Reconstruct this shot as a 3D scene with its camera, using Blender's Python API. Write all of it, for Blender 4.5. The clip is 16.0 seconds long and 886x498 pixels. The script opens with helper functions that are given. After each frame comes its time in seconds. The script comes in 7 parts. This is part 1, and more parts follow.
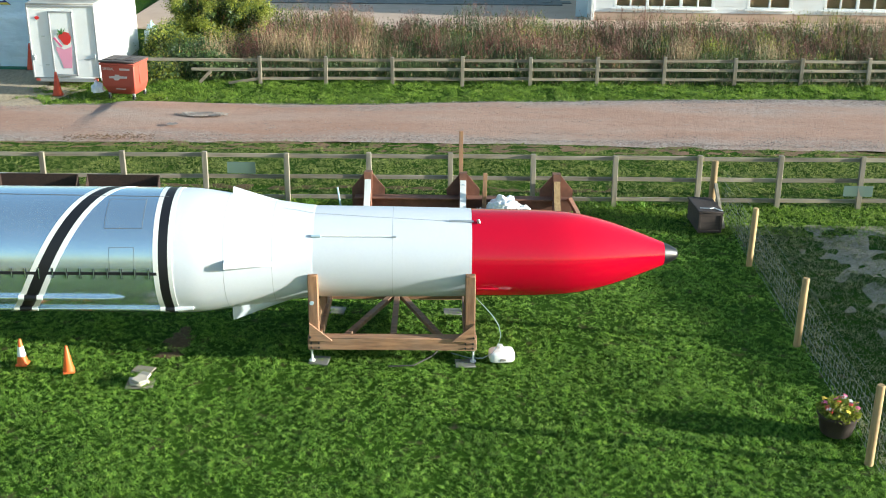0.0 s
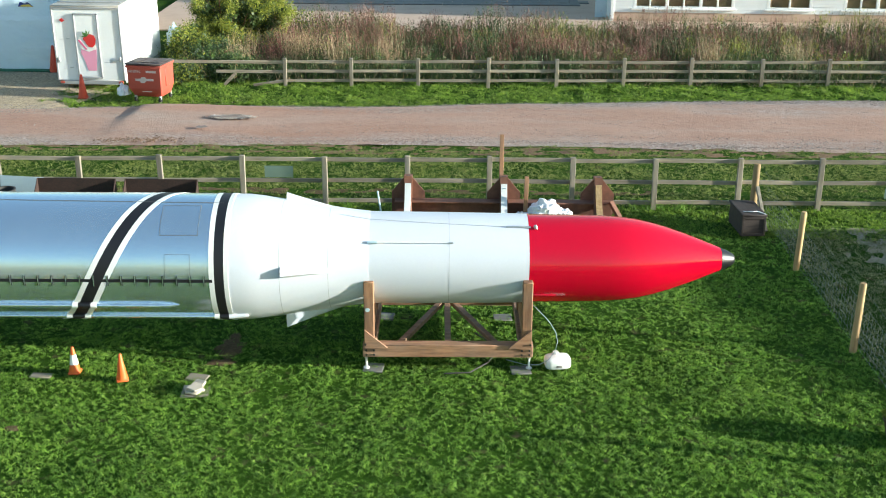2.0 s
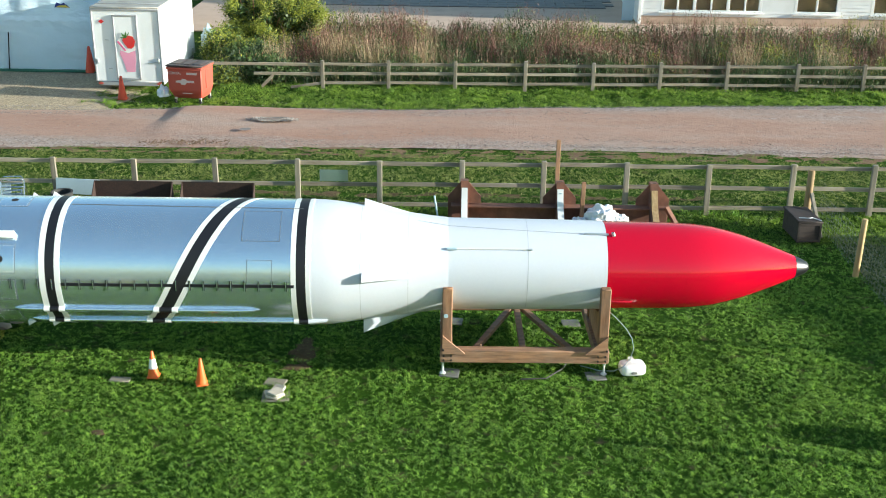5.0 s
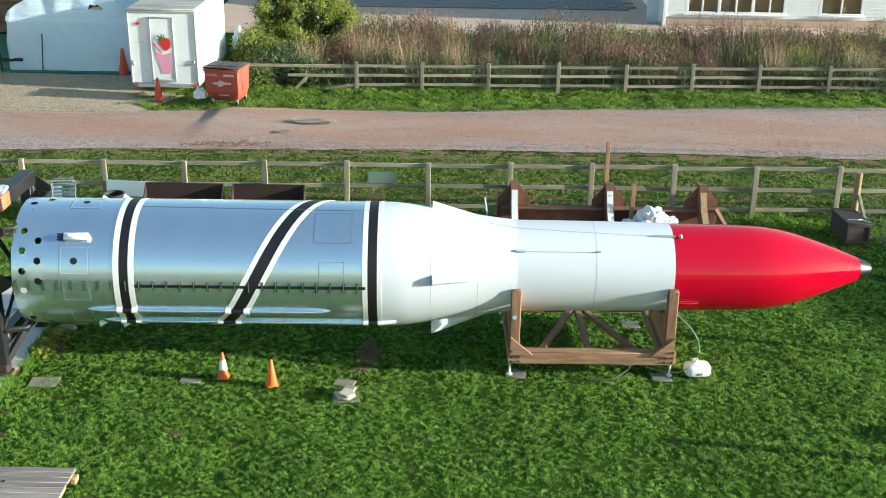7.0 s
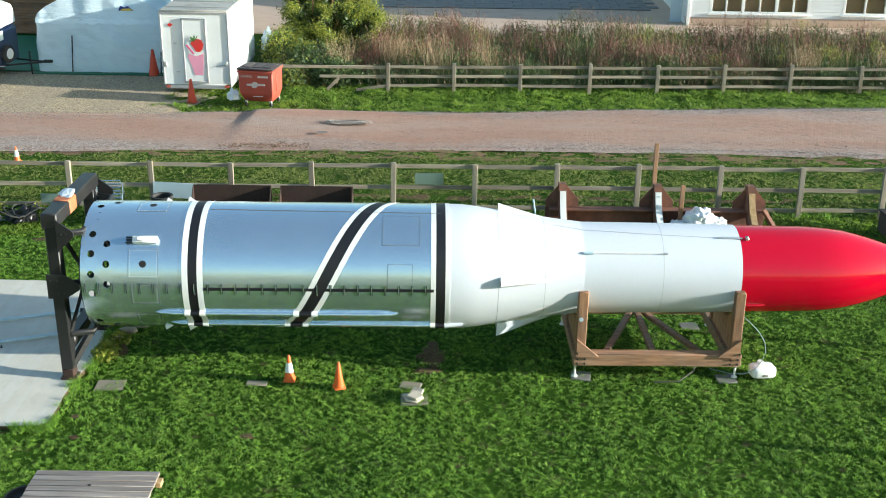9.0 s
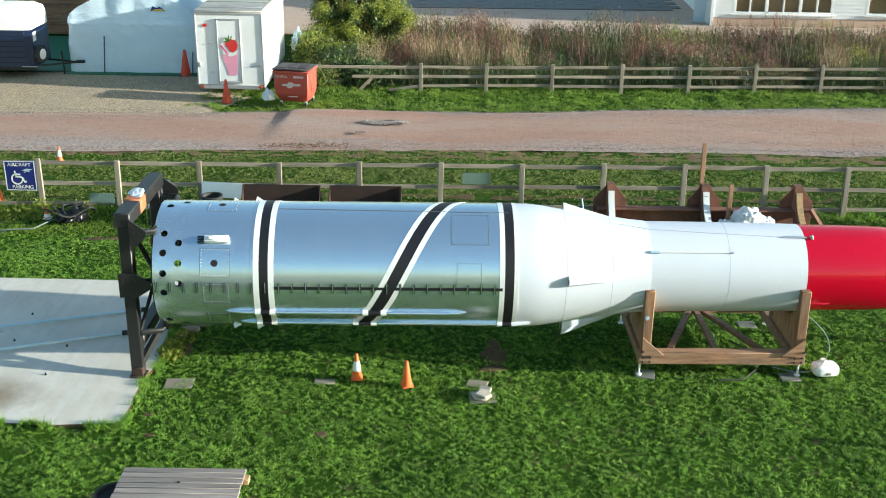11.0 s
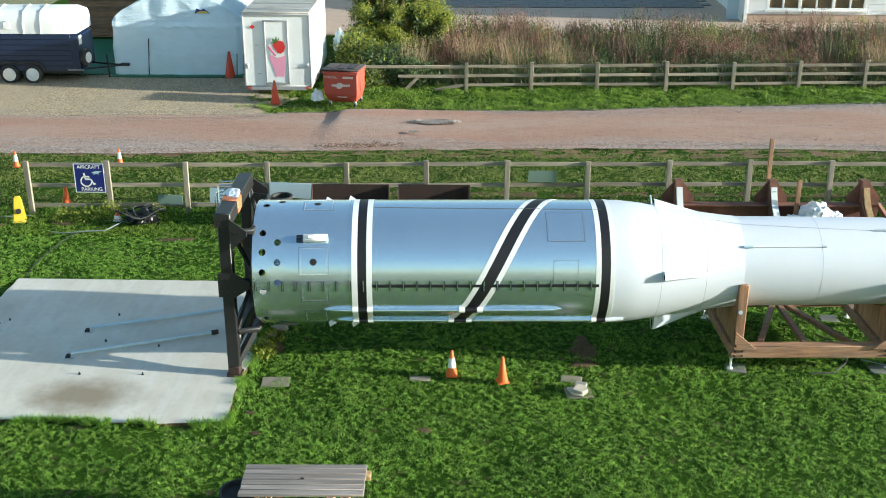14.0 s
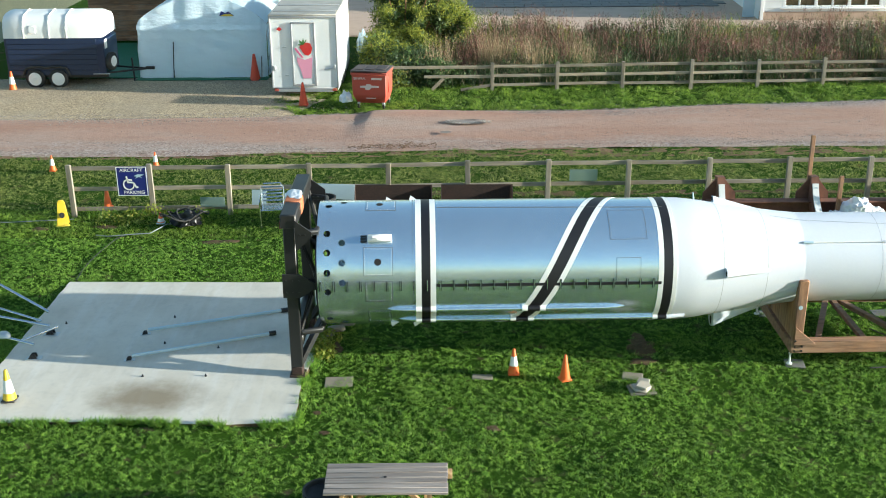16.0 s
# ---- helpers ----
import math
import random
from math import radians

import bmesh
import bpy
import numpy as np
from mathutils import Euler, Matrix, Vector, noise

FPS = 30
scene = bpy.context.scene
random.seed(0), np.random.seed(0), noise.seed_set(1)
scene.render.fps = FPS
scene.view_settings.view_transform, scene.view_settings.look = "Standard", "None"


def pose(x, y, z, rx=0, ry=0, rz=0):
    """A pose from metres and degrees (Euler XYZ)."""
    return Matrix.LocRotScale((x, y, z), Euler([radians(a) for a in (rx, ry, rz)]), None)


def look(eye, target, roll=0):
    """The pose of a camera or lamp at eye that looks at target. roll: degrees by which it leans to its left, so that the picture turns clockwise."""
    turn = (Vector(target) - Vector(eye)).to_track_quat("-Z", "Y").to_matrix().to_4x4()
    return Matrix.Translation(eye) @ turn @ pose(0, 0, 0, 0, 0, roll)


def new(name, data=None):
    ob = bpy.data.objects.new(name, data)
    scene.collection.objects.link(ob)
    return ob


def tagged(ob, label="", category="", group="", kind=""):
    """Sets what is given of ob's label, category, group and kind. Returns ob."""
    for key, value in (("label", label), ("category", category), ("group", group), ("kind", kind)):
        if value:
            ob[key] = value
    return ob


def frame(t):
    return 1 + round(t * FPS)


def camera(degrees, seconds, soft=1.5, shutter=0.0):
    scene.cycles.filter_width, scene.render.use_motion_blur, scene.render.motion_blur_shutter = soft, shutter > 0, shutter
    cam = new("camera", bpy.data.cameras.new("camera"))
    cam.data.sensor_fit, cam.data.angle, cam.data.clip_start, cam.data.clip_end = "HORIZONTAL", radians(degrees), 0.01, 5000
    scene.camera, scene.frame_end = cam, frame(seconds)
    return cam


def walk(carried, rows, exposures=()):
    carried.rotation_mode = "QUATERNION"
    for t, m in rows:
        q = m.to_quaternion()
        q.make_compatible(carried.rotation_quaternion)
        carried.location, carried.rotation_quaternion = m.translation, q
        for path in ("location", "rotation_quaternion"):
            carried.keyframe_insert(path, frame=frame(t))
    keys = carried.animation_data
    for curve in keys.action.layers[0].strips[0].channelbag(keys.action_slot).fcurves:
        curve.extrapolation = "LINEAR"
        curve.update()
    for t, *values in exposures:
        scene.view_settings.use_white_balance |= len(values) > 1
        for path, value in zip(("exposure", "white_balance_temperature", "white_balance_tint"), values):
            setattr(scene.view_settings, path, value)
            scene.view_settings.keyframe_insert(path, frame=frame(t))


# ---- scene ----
cam = camera(42.9, 16.0, 1.0)
PATH = [
    (0, (0.285, 0.034, 8.406), (0.248, 1.896, 7.678), 0.4),
    (0.5, (0.062, 0.059, 8.419), (0.027, 1.92, 7.689), 0.5),
    (1, (-0.228, 0.119, 8.407), (-0.26, 1.981, 7.677), 0.5),
    (1.5, (-0.444, 0.187, 8.428), (-0.478, 2.049, 7.698), 0.2),
    (2, (-0.648, 0.204, 8.449), (-0.681, 2.066, 7.719), 0.3),
    (2.5, (-0.822, 0.205, 8.469), (-0.854, 2.067, 7.739), 0.4),
    (3, (-1.023, 0.18, 8.5), (-1.053, 2.041, 7.769), 0.4),
    (3.5, (-1.234, 0.173, 8.515), (-1.263, 2.034, 7.784), 0.5),
    (4, (-1.449, 0.163, 8.546), (-1.477, 2.024, 7.814), 0.6),
    (6.5, (-2.789, 0.016, 8.63), (-2.814, 1.878, 7.899), 0.7),
    (7, (-3.051, -0.016, 8.654), (-3.076, 1.845, 7.923), 0.7),
    (7.5, (-3.296, -0.008, 8.67), (-3.321, 1.853, 7.938), 0.7),
    (8, (-3.548, -0.004, 8.675), (-3.574, 1.857, 7.942), 0.6),
    (8.5, (-3.851, 0.009, 8.688), (-3.874, 1.869, 7.954), 0.6),
    (9, (-4.133, -0.016, 8.684), (-4.156, 1.845, 7.952), 0.6),
    (11.5, (-5.487, -0.184, 8.719), (-5.508, 1.677, 7.987), 0.6),
    (12, (-5.74, -0.209, 8.729), (-5.761, 1.652, 7.997), 0.6),
    (12.5, (-5.981, -0.244, 8.734), (-6.003, 1.616, 8.001), 0.5),
    (13, (-6.23, -0.28, 8.724), (-6.252, 1.581, 7.992), 0.3),
    (13.5, (-6.481, -0.297, 8.734), (-6.503, 1.563, 8.0), 0.2),
    (14, (-6.716, -0.319, 8.709), (-6.74, 1.542, 7.977), 0.0),
    (14.5, (-6.976, -0.365, 8.704), (-7.001, 1.496, 7.971), -0.1),
    (15, (-7.228, -0.379, 8.695), (-7.253, 1.482, 7.963), -0.2),
    (15.5, (-7.501, -0.391, 8.712), (-7.523, 1.47, 7.979), -0.3),
    (16, (-7.796, -0.422, 8.723), (-7.811, 1.44, 7.992), -0.5),
]
walk(cam, [(t, look(eye, target, roll)) for t, eye, target, roll in PATH], [(0.0, 1.36, 6000, 1), (8.0, 1.30, 6000, 1), (16.0, 1.25, 6000, 1)])

# ---- world, sun ----
SUN_EL, SUN_AZ = 11.2, 98.2
world = bpy.data.worlds.new("world")
scene.world = world
world.use_nodes = True
wn = world.node_tree.nodes
sky = wn.new("ShaderNodeTexSky")
sky.sky_type, sky.sun_disc = 'NISHITA', False
sky.sun_elevation, sky.sun_rotation = radians(SUN_EL), radians(SUN_AZ)
sky.air_density, sky.dust_density, sky.ozone_density = 1.25, 1.0, 1.8
world.node_tree.links.new(sky.outputs[0], wn["Background"].inputs[0])
wn["Background"].inputs[1].default_value = 0.118
sun_data = bpy.data.lights.new("sun", 'SUN')
sun_data.energy, sun_data.angle, sun_data.color = 5.0, radians(0.6), (1.0, 0.92, 0.80)
sun = new("sun", sun_data)
sun_way = Vector((math.sin(radians(SUN_AZ)) * math.cos(radians(SUN_EL)), math.cos(radians(SUN_AZ)) * math.cos(radians(SUN_EL)), math.sin(radians(SUN_EL))))
sun.matrix_world = look(sun_way * 60, (0, 0, 0))

# ---- materials ----
class Mat:
    """A small builder for a node material."""
    def __init__(self, name, colour=(0.5, 0.5, 0.5), rough=0.6, metal=0.0):
        self.m = bpy.data.materials.new(name)
        self.m.use_nodes = True
        self.t = self.m.node_tree
        self.b = self.t.nodes["Principled BSDF"]
        self.set("Base Color", (*colour, 1)), self.set("Roughness", rough), self.set("Metallic", metal)
        self.coord = None
        self.bumped = None

    def set(self, key, value):
        self.b.inputs[key].default_value = value
        return self

    def n(self, kind, **inputs):
        node = self.t.nodes.new(kind)
        for k, v in inputs.items():
            node.inputs[k.replace("_", " ")].default_value = v
        return node

    def link(self, a, b):
        self.t.links.new(a, b)

    def where(self, stretch=(1, 1, 1), space="Object"):
        if self.coord is None:
            self.coord = self.n("ShaderNodeTexCoord")
        mp = self.n("ShaderNodeMapping", Scale=stretch)
        self.link(self.coord.outputs[space], mp.inputs[0])
        return mp.outputs[0]

    def noise(self, scale, detail=4.0, rough=0.55, stretch=(1, 1, 1), space="Object"):
        node = self.n("ShaderNodeTexNoise", Scale=scale, Detail=detail, Roughness=rough)
        self.link(self.where(stretch, space), node.inputs["Vector"])
        return node.outputs["Fac"]

    def ramp(self, fac, stops):
        node = self.n("ShaderNodeValToRGB")
        el = node.color_ramp.elements
        while len(el) < len(stops):
            el.new(0.5)
        for e, (p, c) in zip(el, stops):
            e.position, e.color = p, (*c, 1)
        self.link(fac, node.inputs[0])
        return node.outputs[0]

    def mix(self, fac, a, b, blend="MIX"):
        node = self.t.nodes.new("ShaderNodeMix")
        node.data_type, node.blend_type = 'RGBA', blend
        for value, socket in ((fac, node.inputs[0]), (a, node.inputs[6]), (b, node.inputs[7])):
            if isinstance(value, (int, float)):
                socket.default_value = value
            elif isinstance(value, tuple):
                socket.default_value = (*value, 1)
            else:
                self.link(value, socket)
        return node.outputs[2]

    def colour(self, socket):
        self.link(socket, self.b.inputs["Base Color"])
        return self

    def rough(self, fac, lo, hi):
        node = self.n("ShaderNodeMapRange")
        node.inputs[3].default_value, node.inputs[4].default_value = lo, hi
        self.link(fac, node.inputs[0])
        self.link(node.outputs[0], self.b.inputs["Roughness"])
        return self

    def bump(self, fac, strength=0.3, depth=0.01):
        node = self.n("ShaderNodeBump", Strength=strength, Distance=depth)
        self.link(fac, node.inputs["Height"])
        if self.bumped:
            self.link(self.bumped.outputs[0], node.inputs["Normal"])
        self.bumped = node
        self.link(node.outputs[0], self.b.inputs["Normal"])
        return self

    def random(self):
        return self.n("ShaderNodeObjectInfo").outputs["Random"]

    def island(self):
        return self.n("ShaderNodeNewGeometry").outputs["Random Per Island"]


def painted(name, colour, rough=0.35, dirt=(0.35, 0.32, 0.27), amount=0.25, coat=0.0):
    """Paint with faint stains and uneven gloss."""
    k = Mat(name, colour, rough)
    big = k.noise(1.3, 5)
    fine = k.noise(23, 3)
    stain = k.ramp(big, [(0.45, (0, 0, 0)), (0.85, (amount,) * 3)])
    c = k.mix(stain, colour, dirt)
    c = k.mix(k.ramp(fine, [(0.3, (0, 0, 0)), (0.9, (0.10,) * 3)]), c, tuple(0.6 * v for v in colour))
    k.colour(c).rough(big, rough * 0.8, min(1, rough * 1.3))
    k.set("Coat Weight", coat)
    k.set("Coat Roughness", 0.04)
    return k.m


def timber(name, light, dark, stretch=(1, 1, 1), grey=0.0):
    """Weathered timber with grain along the axis whose stretch is small."""
    k = Mat(name, light, 0.8)
    grain = k.noise(14, 6, 0.65, stretch)
    blot = k.noise(2.2, 4)
    c = k.ramp(grain, [(0.3, dark), (0.62, light)])
    if grey:
        c = k.mix(k.ramp(blot, [(0.35, (0, 0, 0)), (0.7, (grey,) * 3)]), c, (0.23, 0.215, 0.19))
    tint = k.n("ShaderNodeMapRange")
    tint.inputs[3].default_value, tint.inputs[4].default_value = 0.72, 1.18
    k.link(k.random(), tint.inputs[0])
    hs = k.n("ShaderNodeHueSaturation")
    k.link(tint.outputs[0], hs.inputs["Value"])
    k.link(c, hs.inputs["Color"])
    k.colour(hs.outputs[0]).bump(grain, 0.35, 0.006)
    return k.m


def make_grass_ground():
    k = Mat("grass_ground", (0.05, 0.09, 0.02), 0.95)
    a, b, c = k.noise(0.35, 5), k.noise(3.1, 5), k.noise(45, 4)
    k.set("Specular IOR Level", 0.05)
    base = k.ramp(c, [(0.3, (0.010, 0.028, 0.003)), (0.7, (0.044, 0.096, 0.008))])
    soil = k.ramp(b, [(0.58, (0, 0, 0)), (0.74, (0.8,) * 3)])
    k.colour(k.mix(soil, base, (0.13, 0.09, 0.055))).bump(c, 0.6, 0.05).bump(b, 0.5, 0.08)
    return k.m


def make_blades(name, lo, hi, dry, thin=0.42):
    k = Mat(name, lo, 0.55)
    patch = k.noise(0.55, 4)
    isl = k.island()
    c = k.ramp(isl, [(0.0, lo), (0.75, hi), (0.93, hi), (1.0, dry)])
    c = k.mix(k.ramp(patch, [(0.40, (0, 0, 0)), (0.75, (0.3,) * 3)]), c, tuple(v * 0.7 for v in lo))
    c = k.mix(k.ramp(k.noise(0.8, 4, 0.6), [(0.50, (0, 0, 0)), (0.72, (0.3,) * 3)]), c, tuple(0.6 * u + 0.4 * v for u, v in zip(hi, dry)))
    # dark clumps by noise: the shade of gaps between tufts, put into the colour
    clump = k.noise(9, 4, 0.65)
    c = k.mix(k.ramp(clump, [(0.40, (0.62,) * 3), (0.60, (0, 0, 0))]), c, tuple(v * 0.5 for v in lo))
    k.colour(c)
    k.set("Subsurface Weight", 0.0)
    tr = k.n("ShaderNodeBsdfTranslucent")
    k.link(c, tr.inputs[0])
    mx = k.n("ShaderNodeMixShader", Fac=thin)
    k.link(k.b.outputs[0], mx.inputs[1])
    k.link(tr.outputs[0], mx.inputs[2])
    k.link(mx.outputs[0], k.t.nodes["Material Output"].inputs[0])
    return k.m


def make_road():
    """Red compacted middle, loose grey chippings in bands near both edges, damp hollows."""
    k = Mat("gravel_track", (0.3, 0.2, 0.16), 0.95)
    big, mid, fine = k.noise(0.45, 5, 0.6, (0.3, 1.3, 1)), k.noise(4, 6), k.noise(42, 3)
    vor = k.n("ShaderNodeTexVoronoi", Scale=21)
    k.link(k.where(), vor.inputs["Vector"])
    small = k.n("ShaderNodeTexVoronoi", Scale=55)
    k.link(k.where(), small.inputs["Vector"])
    red = k.ramp(big, [(0.32, (0.37, 0.215, 0.150)), (0.52, (0.405, 0.260, 0.195)), (0.72, (0.40, 0.315, 0.26))])
    red = k.mix(0.30, red, k.ramp(small.outputs["Color"], [(0.1, (0.16, 0.09, 0.065)), (0.9, (0.66, 0.54, 0.47))]), "OVERLAY")
    grey = k.ramp(vor.outputs["Color"], [(0.05, (0.12, 0.095, 0.083)), (0.45, (0.28, 0.235, 0.208)), (0.95, (0.47, 0.425, 0.395))])
    xyz = k.n("ShaderNodeSeparateXYZ")
    k.link(k.where(), xyz.inputs[0])
    # distance from the middle of the track, in metres, made ragged
    off = k.n("ShaderNodeMath")
    off.operation = 'SUBTRACT'
    k.link(xyz.outputs[1], off.inputs[0])
    off.inputs[1].default_value = 31.65
    away = k.n("ShaderNodeMath")
    away.operation = 'ABSOLUTE'
    k.link(off.outputs[0], away.inputs[0])
    rag = k.n("ShaderNodeMapRange")
    rag.inputs[3].default_value, rag.inputs[4].default_value = -2.2, 2.2
    k.link(k.noise(0.8, 6, 0.65, (0.35, 1.2, 1)), rag.inputs[0])
    add = k.n("ShaderNodeMath")
    k.link(away.outputs[0], add.inputs[0])
    k.link(rag.outputs[0], add.inputs[1])
    band = k.n("ShaderNodeMapRange")
    band.inputs[1].default_value, band.inputs[2].default_value = 1.2, 2.6
    band.inputs[4].default_value = 0.68
    k.link(add.outputs[0], band.inputs[0])
    c = k.mix(band.outputs[0], red, grey)
    c = k.mix(k.ramp(k.noise(2.2, 6, 0.7), [(0.60, (0, 0, 0)), (0.72, (0.55,) * 3)]), c, grey)
    c = k.mix(k.ramp(mid, [(0.52, (0, 0, 0)), (0.78, (0.55,) * 3)]), c, (0.25, 0.15, 0.11))
    damp = k.noise(0.9, 4, 0.6, (0.5, 1.3, 1))
    c = k.mix(k.ramp(damp, [(0.60, (0, 0, 0)), (0.70, (0.35,) * 3)]), c, (0.22, 0.135, 0.10))
    k.colour(c).bump(vor.outputs["Distance"], 0.5, 0.02).bump(mid, 0.5, 0.05).bump(fine, 0.4, 0.012)
    return k.m


def make_gravel():
    k = Mat("pale_gravel", (0.42, 0.36, 0.28), 0.95)
    big = k.noise(0.6, 5)
    vor = k.n("ShaderNodeTexVoronoi", Scale=30)
    k.link(k.where(), vor.inputs["Vector"])
    c = k.ramp(vor.outputs["Color"], [(0.1, (0.16, 0.115, 0.068)), (0.9, (0.58, 0.455, 0.29))])
    k.colour(k.mix(k.ramp(big, [(0.4, (0, 0, 0)), (0.75, (0.5,) * 3)]), c, (0.3, 0.25, 0.19))).bump(vor.outputs["Distance"], 0.7, 0.03)
    return k.m


def make_concrete():
    k = Mat("concrete", (0.55, 0.54, 0.5), 0.85)
    a, b, c = k.noise(0.8, 6), k.noise(9, 5), k.noise(120, 2)
    col = k.ramp(a, [(0.3, (0.52, 0.475, 0.40)), (0.7, (0.65, 0.605, 0.525))])
    streak = k.noise(2.2, 4, 0.6, (1.6, 0.12, 1))
    col = k.mix(k.ramp(streak, [(0.5, (0, 0, 0)), (0.68, (0.45,) * 3)]), col, (0.66, 0.64, 0.60))
    col = k.mix(k.ramp(k.noise(5, 5, 0.6, (0.7, 0.25, 1)), [(0.54, (0, 0, 0)), (0.75, (0.4,) * 3)]), col, (0.40, 0.365, 0.30))
    col = k.mix(k.ramp(b, [(0.5, (0, 0, 0)), (0.8, (0.35,) * 3)]), col, (0.40, 0.385, 0.35))
    # the damp oval stain
    mp = k.n("ShaderNodeMapping", Location=(0.48, 2.44, 0), Scale=(0.80, 1.25, 0))
    k.where()
    k.link(k.coord.outputs["Object"], mp.inputs[0])
    grad = k.n("ShaderNodeTexGradient")
    grad.gradient_type = 'SPHERICAL'
    k.link(mp.outputs[0], grad.inputs[0])
    blot = k.n("ShaderNodeMapRange")
    blot.inputs[3].default_value, blot.inputs[4].default_value = -0.42, 0.42
    k.link(k.noise(2.6, 6, 0.65), blot.inputs[0])
    add = k.n("ShaderNodeMath")
    k.link(grad.outputs["Fac"], add.inputs[0])
    k.link(blot.outputs[0], add.inputs[1])
    edge = k.n("ShaderNodeMath")
    edge.operation = 'MULTIPLY'
    k.link(k.ramp(grad.outputs["Fac"], [(0.02, (0, 0, 0)), (0.30, (1, 1, 1))]), edge.inputs[0])
    k.link(k.ramp(add.outputs[0], [(0.05, (0, 0, 0)), (0.75, (0.82,) * 3)]), edge.inputs[1])
    col = k.mix(edge.outputs[0], col, (0.20, 0.152, 0.088))
    k.colour(col).bump(c, 0.2, 0.004)
    return k.m


def make_metal_skin():
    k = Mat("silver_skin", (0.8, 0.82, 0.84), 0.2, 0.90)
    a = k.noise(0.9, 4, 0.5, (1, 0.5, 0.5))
    # the blue in this base colour paints in more sky reflection than the metal gives
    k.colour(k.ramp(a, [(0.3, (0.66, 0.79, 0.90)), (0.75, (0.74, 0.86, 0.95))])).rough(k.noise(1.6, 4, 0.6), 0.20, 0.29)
    k.bump(k.noise(0.8, 2, 0.4, (1, 0.6, 0.6)), 0.25, 0.012)
    return k.m


def make_rust(name, a=(0.095, 0.046, 0.033), b=(0.27, 0.115, 0.07)):
    k = Mat(name, a, 0.85)
    big, fine = k.noise(2.5, 6, 0.65), k.noise(40, 4)
    k.colour(k.mix(k.ramp(fine, [(0.4, (0, 0, 0)), (0.8, (0.5,) * 3)]), k.ramp(big, [(0.3, a), (0.7, b)]), (0.11, 0.05, 0.03)))
    k.bump(fine, 0.3, 0.004)
    return k.m


def make_glass():
    k = Mat("window_glass", (0.9, 0.93, 0.92), 0.02)
    k.set("IOR", 1.45).set("Transmission Weight", 1.0)
    return k.m


def make_wavy(name, colour, rough, scale=6, depth=0.02, trans=0.0):
    """Cloth or sheeting with soft folds."""
    k = Mat(name, colour, rough)
    f = k.noise(scale, 4)
    k.colour(k.mix(k.ramp(f, [(0.3, (0, 0, 0)), (0.8, (0.25,) * 3)]), colour, tuple(0.75 * v for v in colour))).bump(f, 0.5, depth)
    return k.m


def make_canvas():
    """White coated canvas: creased, lets some light through."""
    k = Mat("tent_sheet", (0.86, 0.91, 0.96), 0.5)
    f, g = k.noise(1.6, 4, 0.55, (1, 1, 2.2)), k.noise(7, 3, 0.5, (0.5, 1, 2.5))
    c = k.mix(k.ramp(f, [(0.45, (0, 0, 0)), (0.85, (0.12,) * 3)]), (0.86, 0.94, 0.99), (0.74, 0.83, 0.89))
    k.colour(c).bump(f, 0.65, 0.13).bump(g, 0.4, 0.035)
    tr = k.n("ShaderNodeBsdfTranslucent")
    k.link(c, tr.inputs[0])
    mx = k.n("ShaderNodeMixShader", Fac=0.35)
    k.link(k.b.outputs[0], mx.inputs[1])
    k.link(tr.outputs[0], mx.inputs[2])
    k.link(mx.outputs[0], k.t.nodes["Material Output"].inputs[0])
    return k.m


def make_earth(name, dark, light):
    k = Mat(name, light, 1.0)
    k.set("Specular IOR Level", 0.05)
    a, b = k.noise(1.4, 5, 0.6), k.noise(19, 5, 0.6)
    c = k.mix(k.ramp(a, [(0.35, (0, 0, 0)), (0.7, (0.6,) * 3)]), k.ramp(b, [(0.3, dark), (0.7, light)]), tuple(0.6 * v for v in light))
    k.colour(c).bump(b, 0.8, 0.03)
    return k.m


def make_chips():
    k = Mat("stone_chips", (0.4, 0.36, 0.33), 0.9)
    k.colour(k.ramp(k.island(), [(0.0, (0.13, 0.10, 0.08)), (0.4, (0.24, 0.195, 0.17)), (0.8, (0.32, 0.285, 0.26)), (1.0, (0.46, 0.43, 0.40))]))
    return k.m


